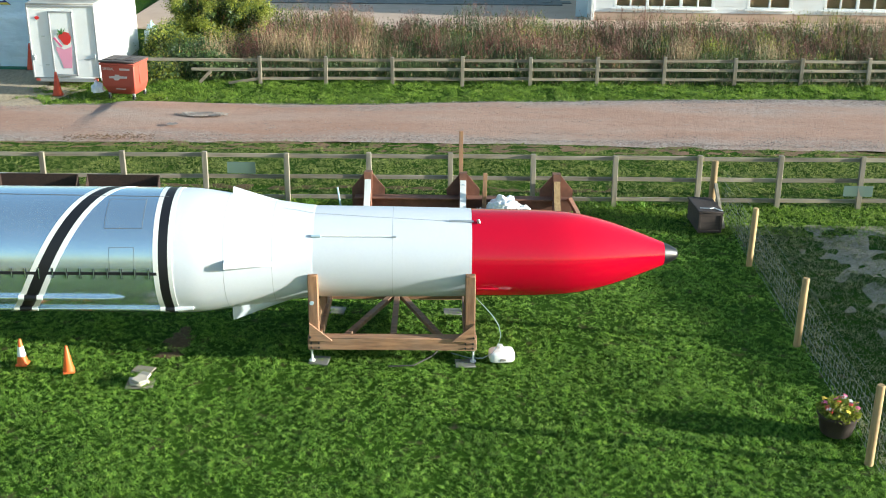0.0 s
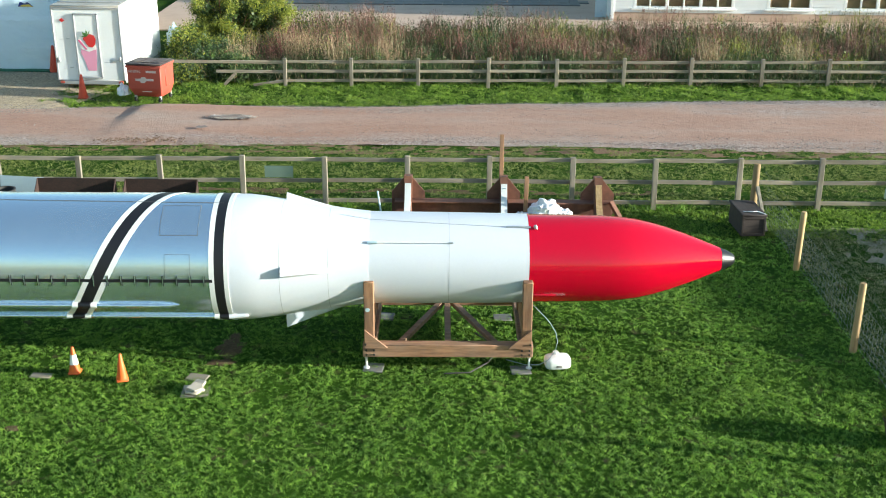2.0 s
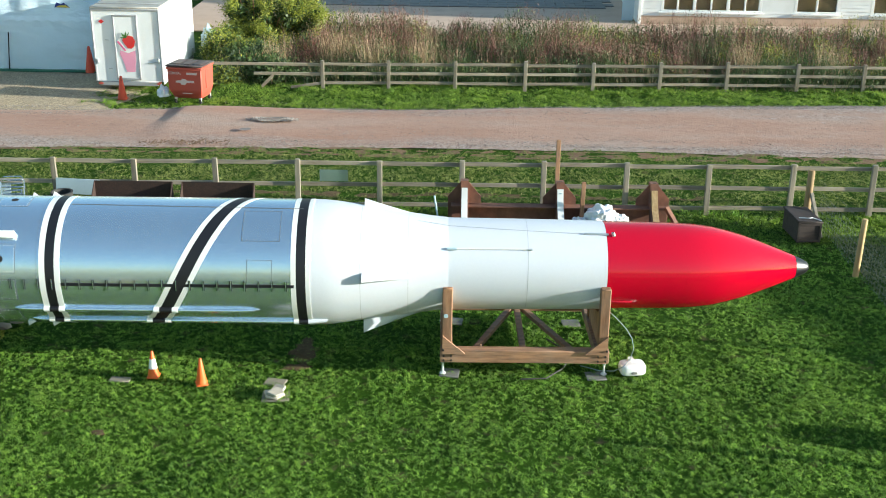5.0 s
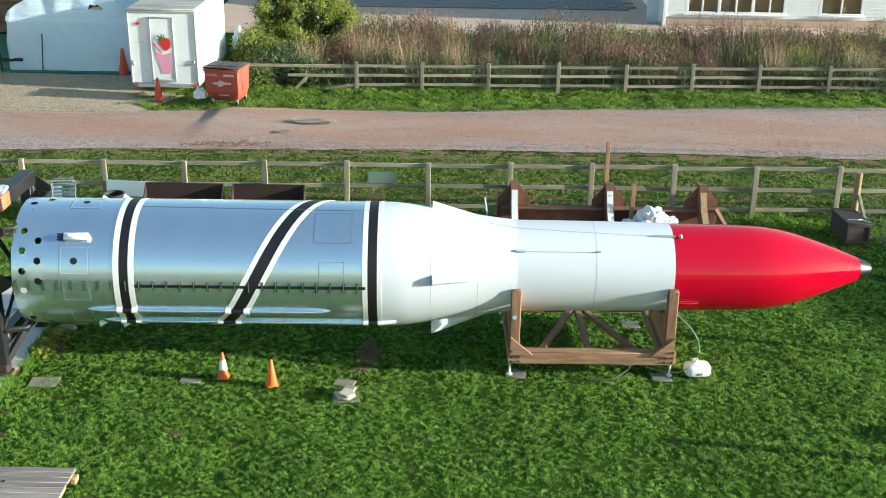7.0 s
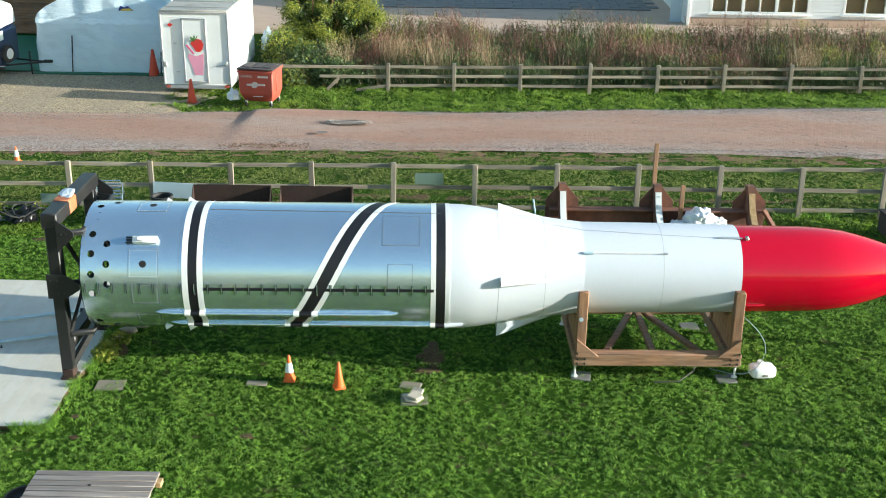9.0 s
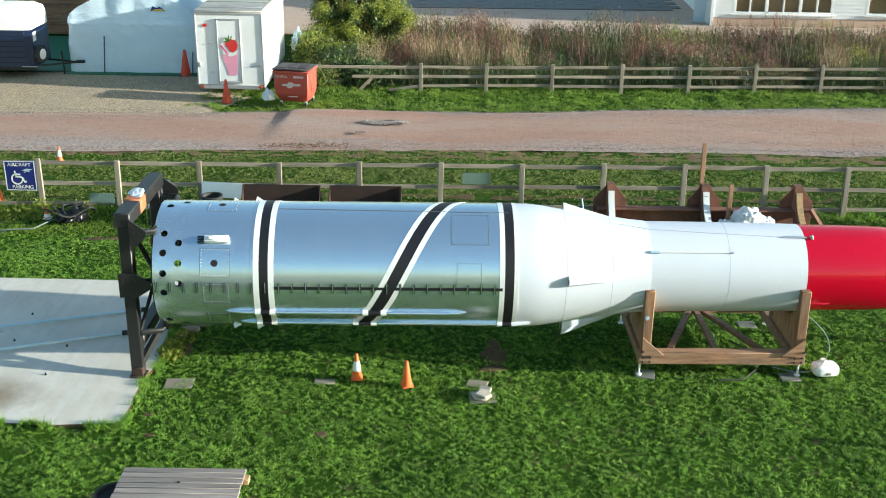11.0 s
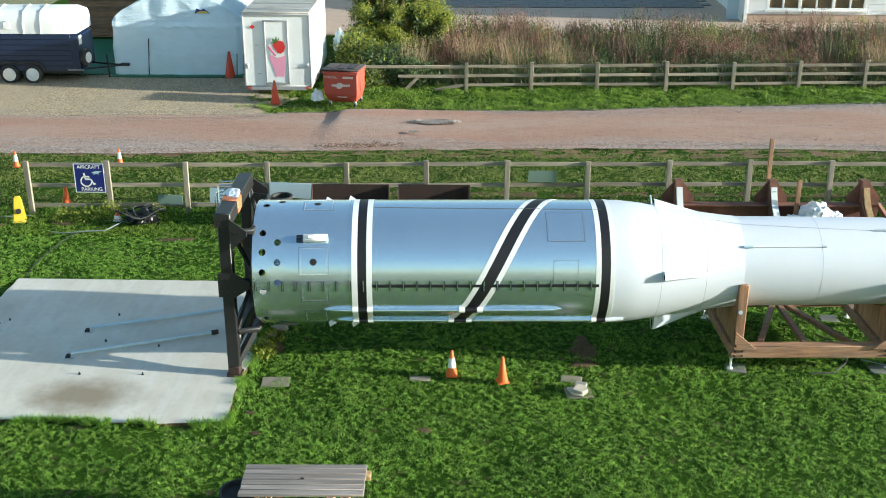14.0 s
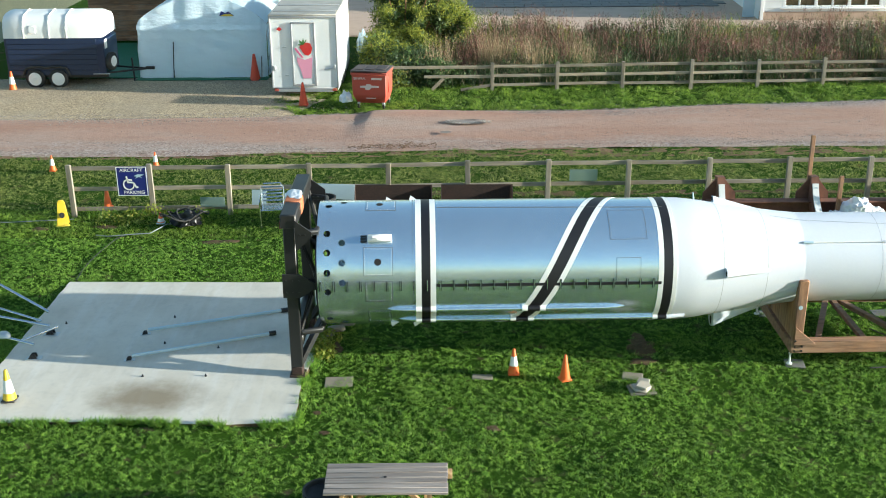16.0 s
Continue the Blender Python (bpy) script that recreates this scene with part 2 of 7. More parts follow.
M = {
    "chips": make_chips(),
    "ground": make_grass_ground(), "road": make_road(), "gravel": make_gravel(), "concrete": make_concrete(),
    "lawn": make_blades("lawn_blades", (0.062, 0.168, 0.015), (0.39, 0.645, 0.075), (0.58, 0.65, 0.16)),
    "verge": make_blades("verge_blades", (0.135, 0.185, 0.036), (0.39, 0.445, 0.110), (0.54, 0.48, 0.25)),
    "verge_far": make_blades("verge_long_blades", (0.075, 0.150, 0.014), (0.33, 0.50, 0.05), (0.50, 0.52, 0.12)),
    "rough_grass": make_blades("rough_grass", (0.16, 0.20, 0.075), (0.38, 0.37, 0.19), (0.58, 0.50, 0.34)),
    "weed_brown": make_blades("weed_brown", (0.095, 0.040, 0.030), (0.36, 0.175, 0.12), (0.48, 0.27, 0.19), 0.10),
    "weed_straw": make_blades("weed_straw", (0.34, 0.235, 0.125), (0.58, 0.44, 0.26), (0.68, 0.56, 0.38), 0.2),
    "weed_green": make_blades("weed_green", (0.020, 0.048, 0.012), (0.11, 0.18, 0.04), (0.26, 0.28, 0.09), 0.18),
    "weed_red": make_blades("weed_red", (0.115, 0.036, 0.030), (0.34, 0.12, 0.088), (0.42, 0.18, 0.125), 0.10),
    "bush": make_blades("bush_leaf", (0.13, 0.185, 0.022), (0.45, 0.47, 0.065), (0.64, 0.56, 0.11)),
    "silver": make_metal_skin(),
    "white": painted("rocket_white", (0.625, 0.65, 0.715), 0.36, (0.55, 0.55, 0.54), 0.2),
    "stripe_white": painted("stripe_white", (0.80, 0.80, 0.79), 0.4),
    "stripe_black": painted("stripe_black", (0.007, 0.007, 0.010), 0.5, (0.02, 0.02, 0.022), 0.3),
    "red": painted("rocket_red", (0.50, 0.0, 0.020), 0.065, (0.43, 0.001, 0.018), 0.2),
    "nose_black": painted("nose_black", (0.03, 0.03, 0.032), 0.25, (0.12, 0.12, 0.12), 0.3),
    "nose_steel": Mat("nose_steel", (0.075, 0.075, 0.08), 0.38, 0.9).m, "bag_black": painted("black_bag", (0.005, 0.005, 0.006), 0.38, (0.02, 0.02, 0.02), 0.4),
    # near-black colour paints the shade inside the skirt, ports, slits and mouths
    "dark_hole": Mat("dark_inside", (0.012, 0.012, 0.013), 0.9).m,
    "steel_black": painted("black_steel", (0.014, 0.014, 0.015), 0.42, (0.045, 0.040, 0.036), 0.45),
    "steel_grey": painted("grey_steel", (0.30, 0.31, 0.32), 0.45),
    "galv": Mat("galvanised", (0.55, 0.57, 0.58), 0.4, 0.8).m,
    "chrome": Mat("bright_metal", (0.75, 0.75, 0.75), 0.2, 1.0).m,
    "wood": timber("oak_beam", (0.36, 0.185, 0.095), (0.13, 0.058, 0.028), (0.12, 1, 1), 0.3),
    "wood_up": timber("oak_post", (0.39, 0.20, 0.10), (0.15, 0.07, 0.034), (1, 1, 0.12), 0.25),
    "rail": timber("fence_rail", (0.36, 0.30, 0.22), (0.17, 0.135, 0.095), (0.1, 1, 1), 0.5),
    "post": timber("fence_post", (0.34, 0.29, 0.215), (0.16, 0.135, 0.095), (1, 1, 0.1), 0.4),
    "stake": timber("round_stake", (0.50, 0.33, 0.15), (0.27, 0.16, 0.065), (1, 1, 0.1), 0.2),
    "table_wood": timber("picnic_plank", (0.39, 0.335, 0.30), (0.21, 0.165, 0.14), (0.08, 1, 1), 0.4),
    "rust": make_rust("rusty_steel"), "rust_dark": make_rust("dark_rust", (0.016, 0.010, 0.009), (0.035, 0.018, 0.014)),
    "orange": painted("cone_orange", (0.75, 0.13, 0.02), 0.45, (0.3, 0.1, 0.04), 0.5),
    "cone_red": painted("cone_red", (0.62, 0.06, 0.02), 0.45, (0.3, 0.08, 0.04), 0.5),
    "cone_white": painted("cone_white", (0.78, 0.78, 0.76), 0.45),
    "faded_white": painted("faded_white", (0.62, 0.55, 0.52), 0.6, (0.42, 0.2, 0.16), 0.7),
    "rubber": painted("black_rubber", (0.018, 0.018, 0.018), 0.75),
    "trailer_white": painted("trailer_white", (0.86, 0.87, 0.87), 0.35, (0.45, 0.42, 0.36), 0.25),
    "grey_trim": painted("grey_trim", (0.33, 0.34, 0.35), 0.45),
    "roof_grey": painted("stained_roof", (0.42, 0.40, 0.36), 0.7, (0.17, 0.15, 0.11), 0.8),
    "bin_red": painted("bin_red", (0.42, 0.075, 0.05), 0.45, (0.3, 0.10, 0.07), 0.5),
    "bin_lid": painted("bin_lid", (0.055, 0.04, 0.038), 0.6),
    "tent": make_canvas(),
    "tarp_green": make_wavy("green_sheet", (0.012, 0.13, 0.06), 0.6, 5, 0.04),
    "sheet": make_wavy("white_sheet", (0.78, 0.78, 0.80), 0.7, 9, 0.03),
    "plastic_white": painted("white_plastic", (0.80, 0.79, 0.78), 0.4, (0.6, 0.5, 0.5), 0.3),
    "navy": painted("navy_paint", (0.012, 0.023, 0.062), 0.32, (0.03, 0.04, 0.08), 0.3),
    "weatherboard": painted("weatherboard", (0.74, 0.75, 0.75), 0.55),
    "glass": make_glass(), "blind": painted("tan_blind", (0.45, 0.30, 0.16), 0.8),
    "sign_blue": painted("sign_blue", (0.012, 0.02, 0.16), 0.4, (0.05, 0.06, 0.2), 0.3),
    "yellow": painted("yellow_plastic", (0.72, 0.50, 0.03), 0.45),
    "slab": painted("stone_slab", (0.27, 0.23, 0.18), 0.9, (0.16, 0.13, 0.09), 0.8),
    "paver": painted("grey_paver", (0.19, 0.18, 0.17), 0.85, (0.12, 0.11, 0.09), 0.7),
    "verge_earth": make_earth("verge_earth", (0.11, 0.068, 0.042), (0.29, 0.185, 0.125)),
    "pasture": make_earth("dry_pasture", (0.15, 0.16, 0.08), (0.36, 0.34, 0.22)),
    "soil": make_earth("bare_soil", (0.056, 0.038, 0.022), (0.165, 0.115, 0.068)), "dry_earth": make_earth("dry_earth", (0.18, 0.15, 0.105), (0.42, 0.36, 0.27)),
    "pale_stone": painted("pale_stone", (0.45, 0.40, 0.33), 0.9, (0.3, 0.26, 0.2), 0.6),
    "puddle": painted("muddy_water", (0.27, 0.20, 0.165), 0.22, (0.34, 0.26, 0.21), 0.6),
    "pot": painted("dark_pot", (0.035, 0.02, 0.018), 0.6),
    "chest": timber("dark_chest", (0.05, 0.035, 0.03), (0.022, 0.016, 0.014), (0.15, 1, 1)),
    "pale_blue": painted("pale_blue", (0.45, 0.58, 0.66), 0.45),
    "strap": painted("orange_strap", (0.42, 0.13, 0.05), 0.7),
    "pink": painted("picture_pink", (0.75, 0.32, 0.45), 0.5), "leaf": painted("picture_green", (0.06, 0.2, 0.03), 0.5),
    "berry": painted("picture_red", (0.6, 0.02, 0.02), 0.45),
    "petal_pink": painted("petal_pink", (0.7, 0.12, 0.28), 0.6), "petal_yellow": painted("petal_yellow", (0.75, 0.55, 0.06), 0.6),
    "seam_pale": painted("seam_pale", (0.40, 0.42, 0.45), 0.6),
    "seam": painted("seam_grey", (0.10, 0.11, 0.12), 0.6),
    "hose": painted("hose_grey", (0.20, 0.23, 0.22), 0.6),
    "clear": painted("dull_acrylic", (0.24, 0.33, 0.30), 0.3, (0.17, 0.23, 0.18), 0.7),
    "pale_sheet": painted("pale_sheet", (0.34, 0.43, 0.48), 0.4, (0.25, 0.30, 0.33), 0.8),
    "terrace": painted("buff_terrace", (0.50, 0.36, 0.27), 0.9, (0.36, 0.27, 0.20), 0.6),
}

M["clear"].node_tree.nodes["Principled BSDF"].inputs["Alpha"].default_value = 0.55

# ---- building helpers ----
def link_mesh(name, bm, material, smooth=True):
    me = bpy.data.meshes.new(name)
    bmesh.ops.recalc_face_normals(bm, faces=bm.faces)
    bm.to_mesh(me)
    bm.free()
    for m in (material if isinstance(material, (list, tuple)) else [material]):
        me.materials.append(m)
    if smooth:
        me.shade_smooth()
        me.set_sharp_from_angle(angle=radians(38))
    return new(name, me)


def part(name, bm, material, parent, label="", smooth=True):
    ob = link_mesh(name, bm, material, smooth)
    ob.parent = parent
    if label:
        ob["label"] = label
    return ob


def thing(name, m, label, category, group="", kind=""):
    ob = new(name)
    ob.empty_display_size = 0.2
    ob.matrix_world = m
    return tagged(ob, label, category, group, kind)


def solid(name, bm, material, m, label, category, group="", kind="", smooth=True):
    ob = link_mesh(name, bm, material, smooth)
    ob.matrix_world = m
    return tagged(ob, label, category, group, kind)


def box(sx, sy, sz, m=None, bevel=0.008, bm=None, taper=None):
    """A box centred on its origin (or moved by m), its edges rounded off."""
    b = bmesh.new()
    bmesh.ops.create_cube(b, size=1)
    for v in b.verts:
        v.co = Vector((v.co.x * sx, v.co.y * sy, v.co.z * sz))
        if taper and v.co.z > 0:
            v.co.x *= taper[0]
            v.co.y *= taper[1]
    if bevel:
        bmesh.ops.bevel(b, geom=b.edges[:], offset=bevel, segments=1, affect='EDGES')
    return merge(bm, b, m)


def merge(bm, b, m=None):
    if m is not None:
        b.transform(m)
    if bm is None:
        return b
    me = bpy.data.meshes.new("tmp")
    b.to_mesh(me)
    b.free()
    bm.from_mesh(me)
    bpy.data.meshes.remove(me)
    return bm


def beam(a, b, w, h, bm=None, bevel=0.006, roll=0.0):
    """A square timber from a to b, w wide and h high."""
    a, b = Vector(a), Vector(b)
    d = b - a
    q = d.to_track_quat('X', 'Z').to_matrix().to_4x4()
    return box(d.length, w, h, Matrix.Translation((a + b) / 2) @ q @ pose(0, 0, 0, roll, 0, 0), bevel, bm)


def lathe(profile, segs=64, bm=None, m=None, a0=0.0, a1=360.0, close=True):
    """Turns (x, r) points round the x axis."""
    b = bmesh.new()
    full = abs(a1 - a0) >= 359.9
    n = segs if full else segs + 1
    rings = []
    for x, r in profile:
        if r < 1e-5:
            rings.append([b.verts.new((x, 0, 0))])
        else:
            rings.append([b.verts.new((x, r * math.cos(radians(a0 + (a1 - a0) * i / segs)), r * math.sin(radians(a0 + (a1 - a0) * i / segs)))) for i in range(n)])
    for p, q in zip(rings, rings[1:]):
        for i in range(segs):
            j = (i + 1) % n
            if len(p) == 1 and len(q) > 1:
                b.faces.new((p[0], q[i], q[j]))
            elif len(q) == 1 and len(p) > 1:
                b.faces.new((p[i], q[0], p[j]))
            elif len(p) > 1:
                b.faces.new((p[i], q[i], q[j], p[j]))
    return merge(bm, b, m)


def turned(profile, segs=24, bm=None, m=None):
    """Turns (z, r) points round the z axis."""
    return lathe(profile, segs, bm, (m if m is not None else Matrix()) @ pose(0, 0, 0, 0, -90, 0))


def tube(points, radius, segs=8, bm=None, cap=True):
    """A round bar or cable through the points."""
    b = bmesh.new()
    pts = [Vector(p) for p in points]
    rings = []
    for i, p in enumerate(pts):
        d = (pts[min(i + 1, len(pts) - 1)] - pts[max(i - 1, 0)]).normalized()
        u = d.cross(Vector((0, 0, 1)) if abs(d.z) < 0.95 else Vector((1, 0, 0))).normalized()
        w = d.cross(u)
        rings.append([b.verts.new(p + radius * (math.cos(2 * math.pi * k / segs) * u + math.sin(2 * math.pi * k / segs) * w)) for k in range(segs)])
    for p, q in zip(rings, rings[1:]):
        for i in range(segs):
            b.faces.new((p[i], p[(i + 1) % segs], q[(i + 1) % segs], q[i]))
    if cap:
        b.faces.new(rings[0][::-1])
        b.faces.new(rings[-1])
    return merge(bm, b)


def plate(outline, thick, m=None, bm=None, bevel=0.0):
    """A flat plate in the xz plane with that outline, thick along y."""
    b = bmesh.new()
    f = b.faces.new([b.verts.new((x, -thick / 2, z)) for x, z in outline])
    r = bmesh.ops.extrude_face_region(b, geom=[f])
    for v in r["geom"]:
        if isinstance(v, bmesh.types.BMVert):
            v.co.y += thick
    bmesh.ops.recalc_face_normals(b, faces=b.faces)
    if bevel:
        bmesh.ops.bevel(b, geom=b.edges[:], offset=bevel, segments=1, affect='EDGES')
    return merge(bm, b, m)


def pillow(sx, sy, sz, power=0.5, m=None, bm=None):
    """A soft-cornered block."""
    b = bmesh.new()
    bmesh.ops.create_uvsphere(b, u_segments=24, v_segments=14, radius=1)
    for v in b.verts:
        n = v.co.normalized()
        v.co = Vector([math.copysign(abs(c) ** power, c) * s / 2 for c, s in zip(n, (sx, sy, sz))])
    return merge(bm, b, m)


def sheet_grid(x0, x1, y0, y1, nx, ny, height):
    """A ground sheet whose z comes from height(x, y)."""
    b = bmesh.new()
    vs = [[b.verts.new((x0 + (x1 - x0) * i / nx, y0 + (y1 - y0) * j / ny, height(x0 + (x1 - x0) * i / nx, y0 + (y1 - y0) * j / ny))) for j in range(ny + 1)] for i in range(nx + 1)]
    for i in range(nx):
        for j in range(ny):
            b.faces.new((vs[i][j], vs[i + 1][j], vs[i + 1][j + 1], vs[i][j + 1]))
    return b


def scatter_blades(name, material, spots, tall, wide, lean, label, rng, grow=1.0):
    """Many single leaves of grass or weed: spots is an (n, 3) array of feet; one triangle a leaf."""
    n = len(spots)
    a = rng.uniform(0, 2 * np.pi, n)
    h = rng.uniform(tall[0], tall[1], n) * grow
    w = rng.uniform(wide[0], wide[1], n) / 2
    l = rng.uniform(lean[0], lean[1], n) * h
    b = rng.uniform(0, 2 * np.pi, n)
    v = np.empty((n, 3, 3))
    v[:, 0] = spots + np.stack([np.cos(a) * w, np.sin(a) * w, np.zeros(n)], 1)
    v[:, 1] = spots - np.stack([np.cos(a) * w, np.sin(a) * w, np.zeros(n)], 1)
    v[:, 2] = spots + np.stack([np.cos(b) * l, np.sin(b) * l, h], 1)
    return cloud(name, v.reshape(-1, 3), 3, material, label)


def cloud(name, verts, corners, material, label, category="plants", kind="stuff"):
    """One mesh of many loose faces with that many corners each."""
    n = len(verts) // corners
    me = bpy.data.meshes.new(name)
    me.vertices.add(n * corners)
    me.vertices.foreach_set("co", np.ascontiguousarray(verts, dtype=np.float32).ravel())
    me.loops.add(n * corners)
    me.loops.foreach_set("vertex_index", np.arange(n * corners, dtype=np.int32))
    me.polygons.add(n)
    me.polygons.foreach_set("loop_start", np.arange(0, n * corners, corners, dtype=np.int32))
    me.update(calc_edges=True)
    me.materials.append(material)
    return tagged(new(name, me), label, category, "", kind)



def lump(size, seed, amp=0.35, freq=2.2, sub=3, flat=0.0):
    b = bmesh.new()
    bmesh.ops.create_icosphere(b, subdivisions=sub, radius=1)
    for v in b.verts:
        n = v.co.copy()
        f = 1 + amp * noise.noise(n * freq + Vector((seed, seed * 2, 0))) + 0.4 * amp * noise.noise(n * freq * 3 + Vector((seed, 0, seed)))
        v.co = Vector((n.x * size[0], n.y * size[1], n.z * size[2])) * f
        if v.co.z < flat:
            v.co.z = flat + (v.co.z - flat) * 0.15
    return b


# ---- ground ----
rng = np.random.default_rng(7)


def roll_of(x, y):
    """Gentle unevenness of the ground."""
    return 0.012 * (np.sin(0.9 * x + 1.3 * y + 0.4) + np.sin(1.7 * x - 0.8 * y + 2.1) + np.sin(0.5 * x - 1.9 * y + 4.0)) + 0.006 * (np.sin(3.1 * x + 2.2 * y) + np.sin(2.4 * x - 3.7 * y + 1.0))


def lattice(x, y, cell, seed):
    """Smooth random values between -1 and 1 on a lattice of that cell."""
    table = np.random.default_rng(seed).uniform(-1, 1, (257, 257))
    u, v = x / cell, y / cell
    i, j = np.floor(u).astype(int), np.floor(v).astype(int)
    f, g = u - i, v - j
    f, g = f * f * (3 - 2 * f), g * g * (3 - 2 * g)
    i, j = i % 256, j % 256
    return (table[i, j] * (1 - f) + table[i + 1, j] * f) * (1 - g) + (table[i, j + 1] * (1 - f) + table[i + 1, j + 1] * f) * g


def tufts(x, y):
    """Clumpiness of the turf, about -1 to 1, from a finger's width to a stride."""
    return 0.62 * lattice(x, y, 0.05, 3) + 0.28 * lattice(x, y, 0.15, 5) + 0.30 * lattice(x, y, 0.6, 8)


def turf(x, y):
    """The height of the soil under the grass."""
    return float(roll_of(x, y)) - 0.03


def ground_height(x, y):
    near = -22 < x < 20 and 6 < y < 60
    return (float(roll_of(x, y)) - 0.03) if near else -0.05


def build_ground():
    b = sheet_grid(-26, 24, 8, 60, 170, 170, ground_height)
    # skirts that carry the sheet to the horizon
    far = 1500
    for x0, x1, y0, y1 in ((-far, far, 60, far), (-far, far, -far, 8), (-far, -26, 8, 60), (24, far, 8, 60)):
        b.faces.new([b.verts.new(p) for p in ((x0, y0, -0.05), (x1, y0, -0.05), (x1, y1, -0.05), (x0, y1, -0.05))]).material_index = 1
    tagged(link_mesh("ground", b, [M["ground"], M["pasture"]]), "green lawn and rough grass ground running to the horizon", "ground", "", "structure")


build_ground()


def road_edge(x, base, amp, seed):
    return base + amp * noise.noise(Vector((x * 0.22, seed, 0))) + 0.35 * amp * noise.noise(Vector((x * 1.7, seed, 5)))


def hump(x, y):
    """A worn cross ridge in the track: steep to the west, fading to the east."""
    e = x + 10.5 - 0.12 * (y - 31) + 0.35 * noise.noise(Vector((y * 0.9, 3, 0))) + 0.12 * noise.noise(Vector((y * 3.1, 9, 0)))
    if not 29.8 < y < 33.7:
        return 0.0
    rise = min(1.0, max(0.0, e / (0.18 + 0.25 * max(0.0, 32.3 - y)) + 0.5))
    return (0.03 + 0.06 * min(1.0, max(0.0, (y - 30.2) / 2.2))) * rise * max(0.0, 1 - max(0.0, e) / 4.5)


def strip(name, x0, x1, lo, hi, n, k, z, material, label, category):
    """A long sheet between two wavy edges lo(x) and hi(x)."""
    b = bmesh.new()
    vs = []
    for i in range(n + 1):
        x = x0 + (x1 - x0) * i / n
        a, c = lo(x), hi(x)
        vs.append([b.verts.new((x, a + (c - a) * j / k, z + 0.02 * noise.noise(Vector((x * 0.5, j * 0.9, 1.0))) + (hump(x, a + (c - a) * j / k) if name == "road" else -0.14 * min(1.0, max(0.0, (x + 13.3 + 0.9 * noise.noise(Vector((x * 0.8, j * 1.3, 2)))) / 1.6))) - (0.05 if j in (0, k) else 0))) for j in range(k + 1)])
    for i in range(n):
        for j in range(k):
            b.faces.new((vs[i][j], vs[i + 1][j], vs[i + 1][j + 1], vs[i][j + 1]))
    return tagged(link_mesh(name, b, material), label, category, "", "structure")


ROAD_NEAR = lambda x: road_edge(x, float(np.interp(x, [-16, -8, -2, 5, 12], [28.78, 29.25, 29.42, 29.28, 29.0])), 0.16, 1.0)
ROAD_FAR = lambda x: road_edge(x, float(np.interp(x, [-15, -9, -4, 0, 5, 10], [32.75, 33.4, 33.45, 33.95, 34.4, 34.75])), 0.16, 9.0)
strip("road", -60, 60, ROAD_NEAR, ROAD_FAR, 900, 16, 0.035, M["road"], "pinkish stone track with loose grey gravel edges", "road")
strip("gravel_yard", -40, -11.6, lambda x: ROAD_FAR(x) - 0.15, lambda x: 38.2 + 0.3 * noise.noise(Vector((x, 0, 0))), 90, 8, 0.045, M["gravel"], "pale loose gravel parking yard beside the track", "ground")


def build_slab():
    th = thing("concrete_pad", pose(-12.05, 17.3, 0), "pale cast concrete pad with a damp brown stain", "pad", "", "structure")
    corners = [(-3.30, 2.76), (1.75, 2.66), (1.83, 0.75), (1.93, -0.65), (1.80, -1.30), (1.86, -2.62), (1.72, -2.74), (0.76, -2.82), (-0.9, -2.70), (-3.40, -2.72)]
    b = bmesh.new()
    pts = []
    for (x0, y0), (x1, y1) in zip(corners, corners[1:] + corners[:1]):
        n = max(1, int(math.hypot(x1 - x0, y1 - y0) / 0.09))
        for i in range(n):
            x, y = x0 + (x1 - x0) * i / n, y0 + (y1 - y0) * i / n
            pts.append((x + 0.02 * noise.noise(Vector((x * 4, y * 4, 0))), y + 0.02 * noise.noise(Vector((x * 4, y * 4, 7)))))
    top = [b.verts.new((x, y, 0.03)) for x, y in pts]
    low = [b.verts.new((x, y, -0.1)) for x, y in pts]
    b.faces.new(top)
    for i in range(len(pts)):
        b.faces.new((top[i], low[i], low[(i + 1) % len(pts)], top[(i + 1) % len(pts)]))
    for f in b.faces:
        f.material_index = 0 if f.normal.z > 0.5 or len(f.verts) > 8 else 1
    part("slab", b, [M["concrete"], M["soil"]], th, smooth=False)


build_slab()


def on_slab(x, y):
    east = np.interp(y, [14.5, 16.0, 16.65, 18.05, 20.0], [-10.19, -10.25, -10.12, -10.22, -10.30])
    south = np.interp(x, [-15.4, -12.95, -11.29, -10.3], [14.58, 14.60, 14.48, 14.56])
    ragged = 0.05 * lattice(x, y, 0.22, 31) + 0.04 * lattice(x, y, 0.08, 32)
    return (x < east - 0.05 + ragged) & (x > -15.40) & (y > south + 0.05 + ragged) & (y < 19.96 + ragged)


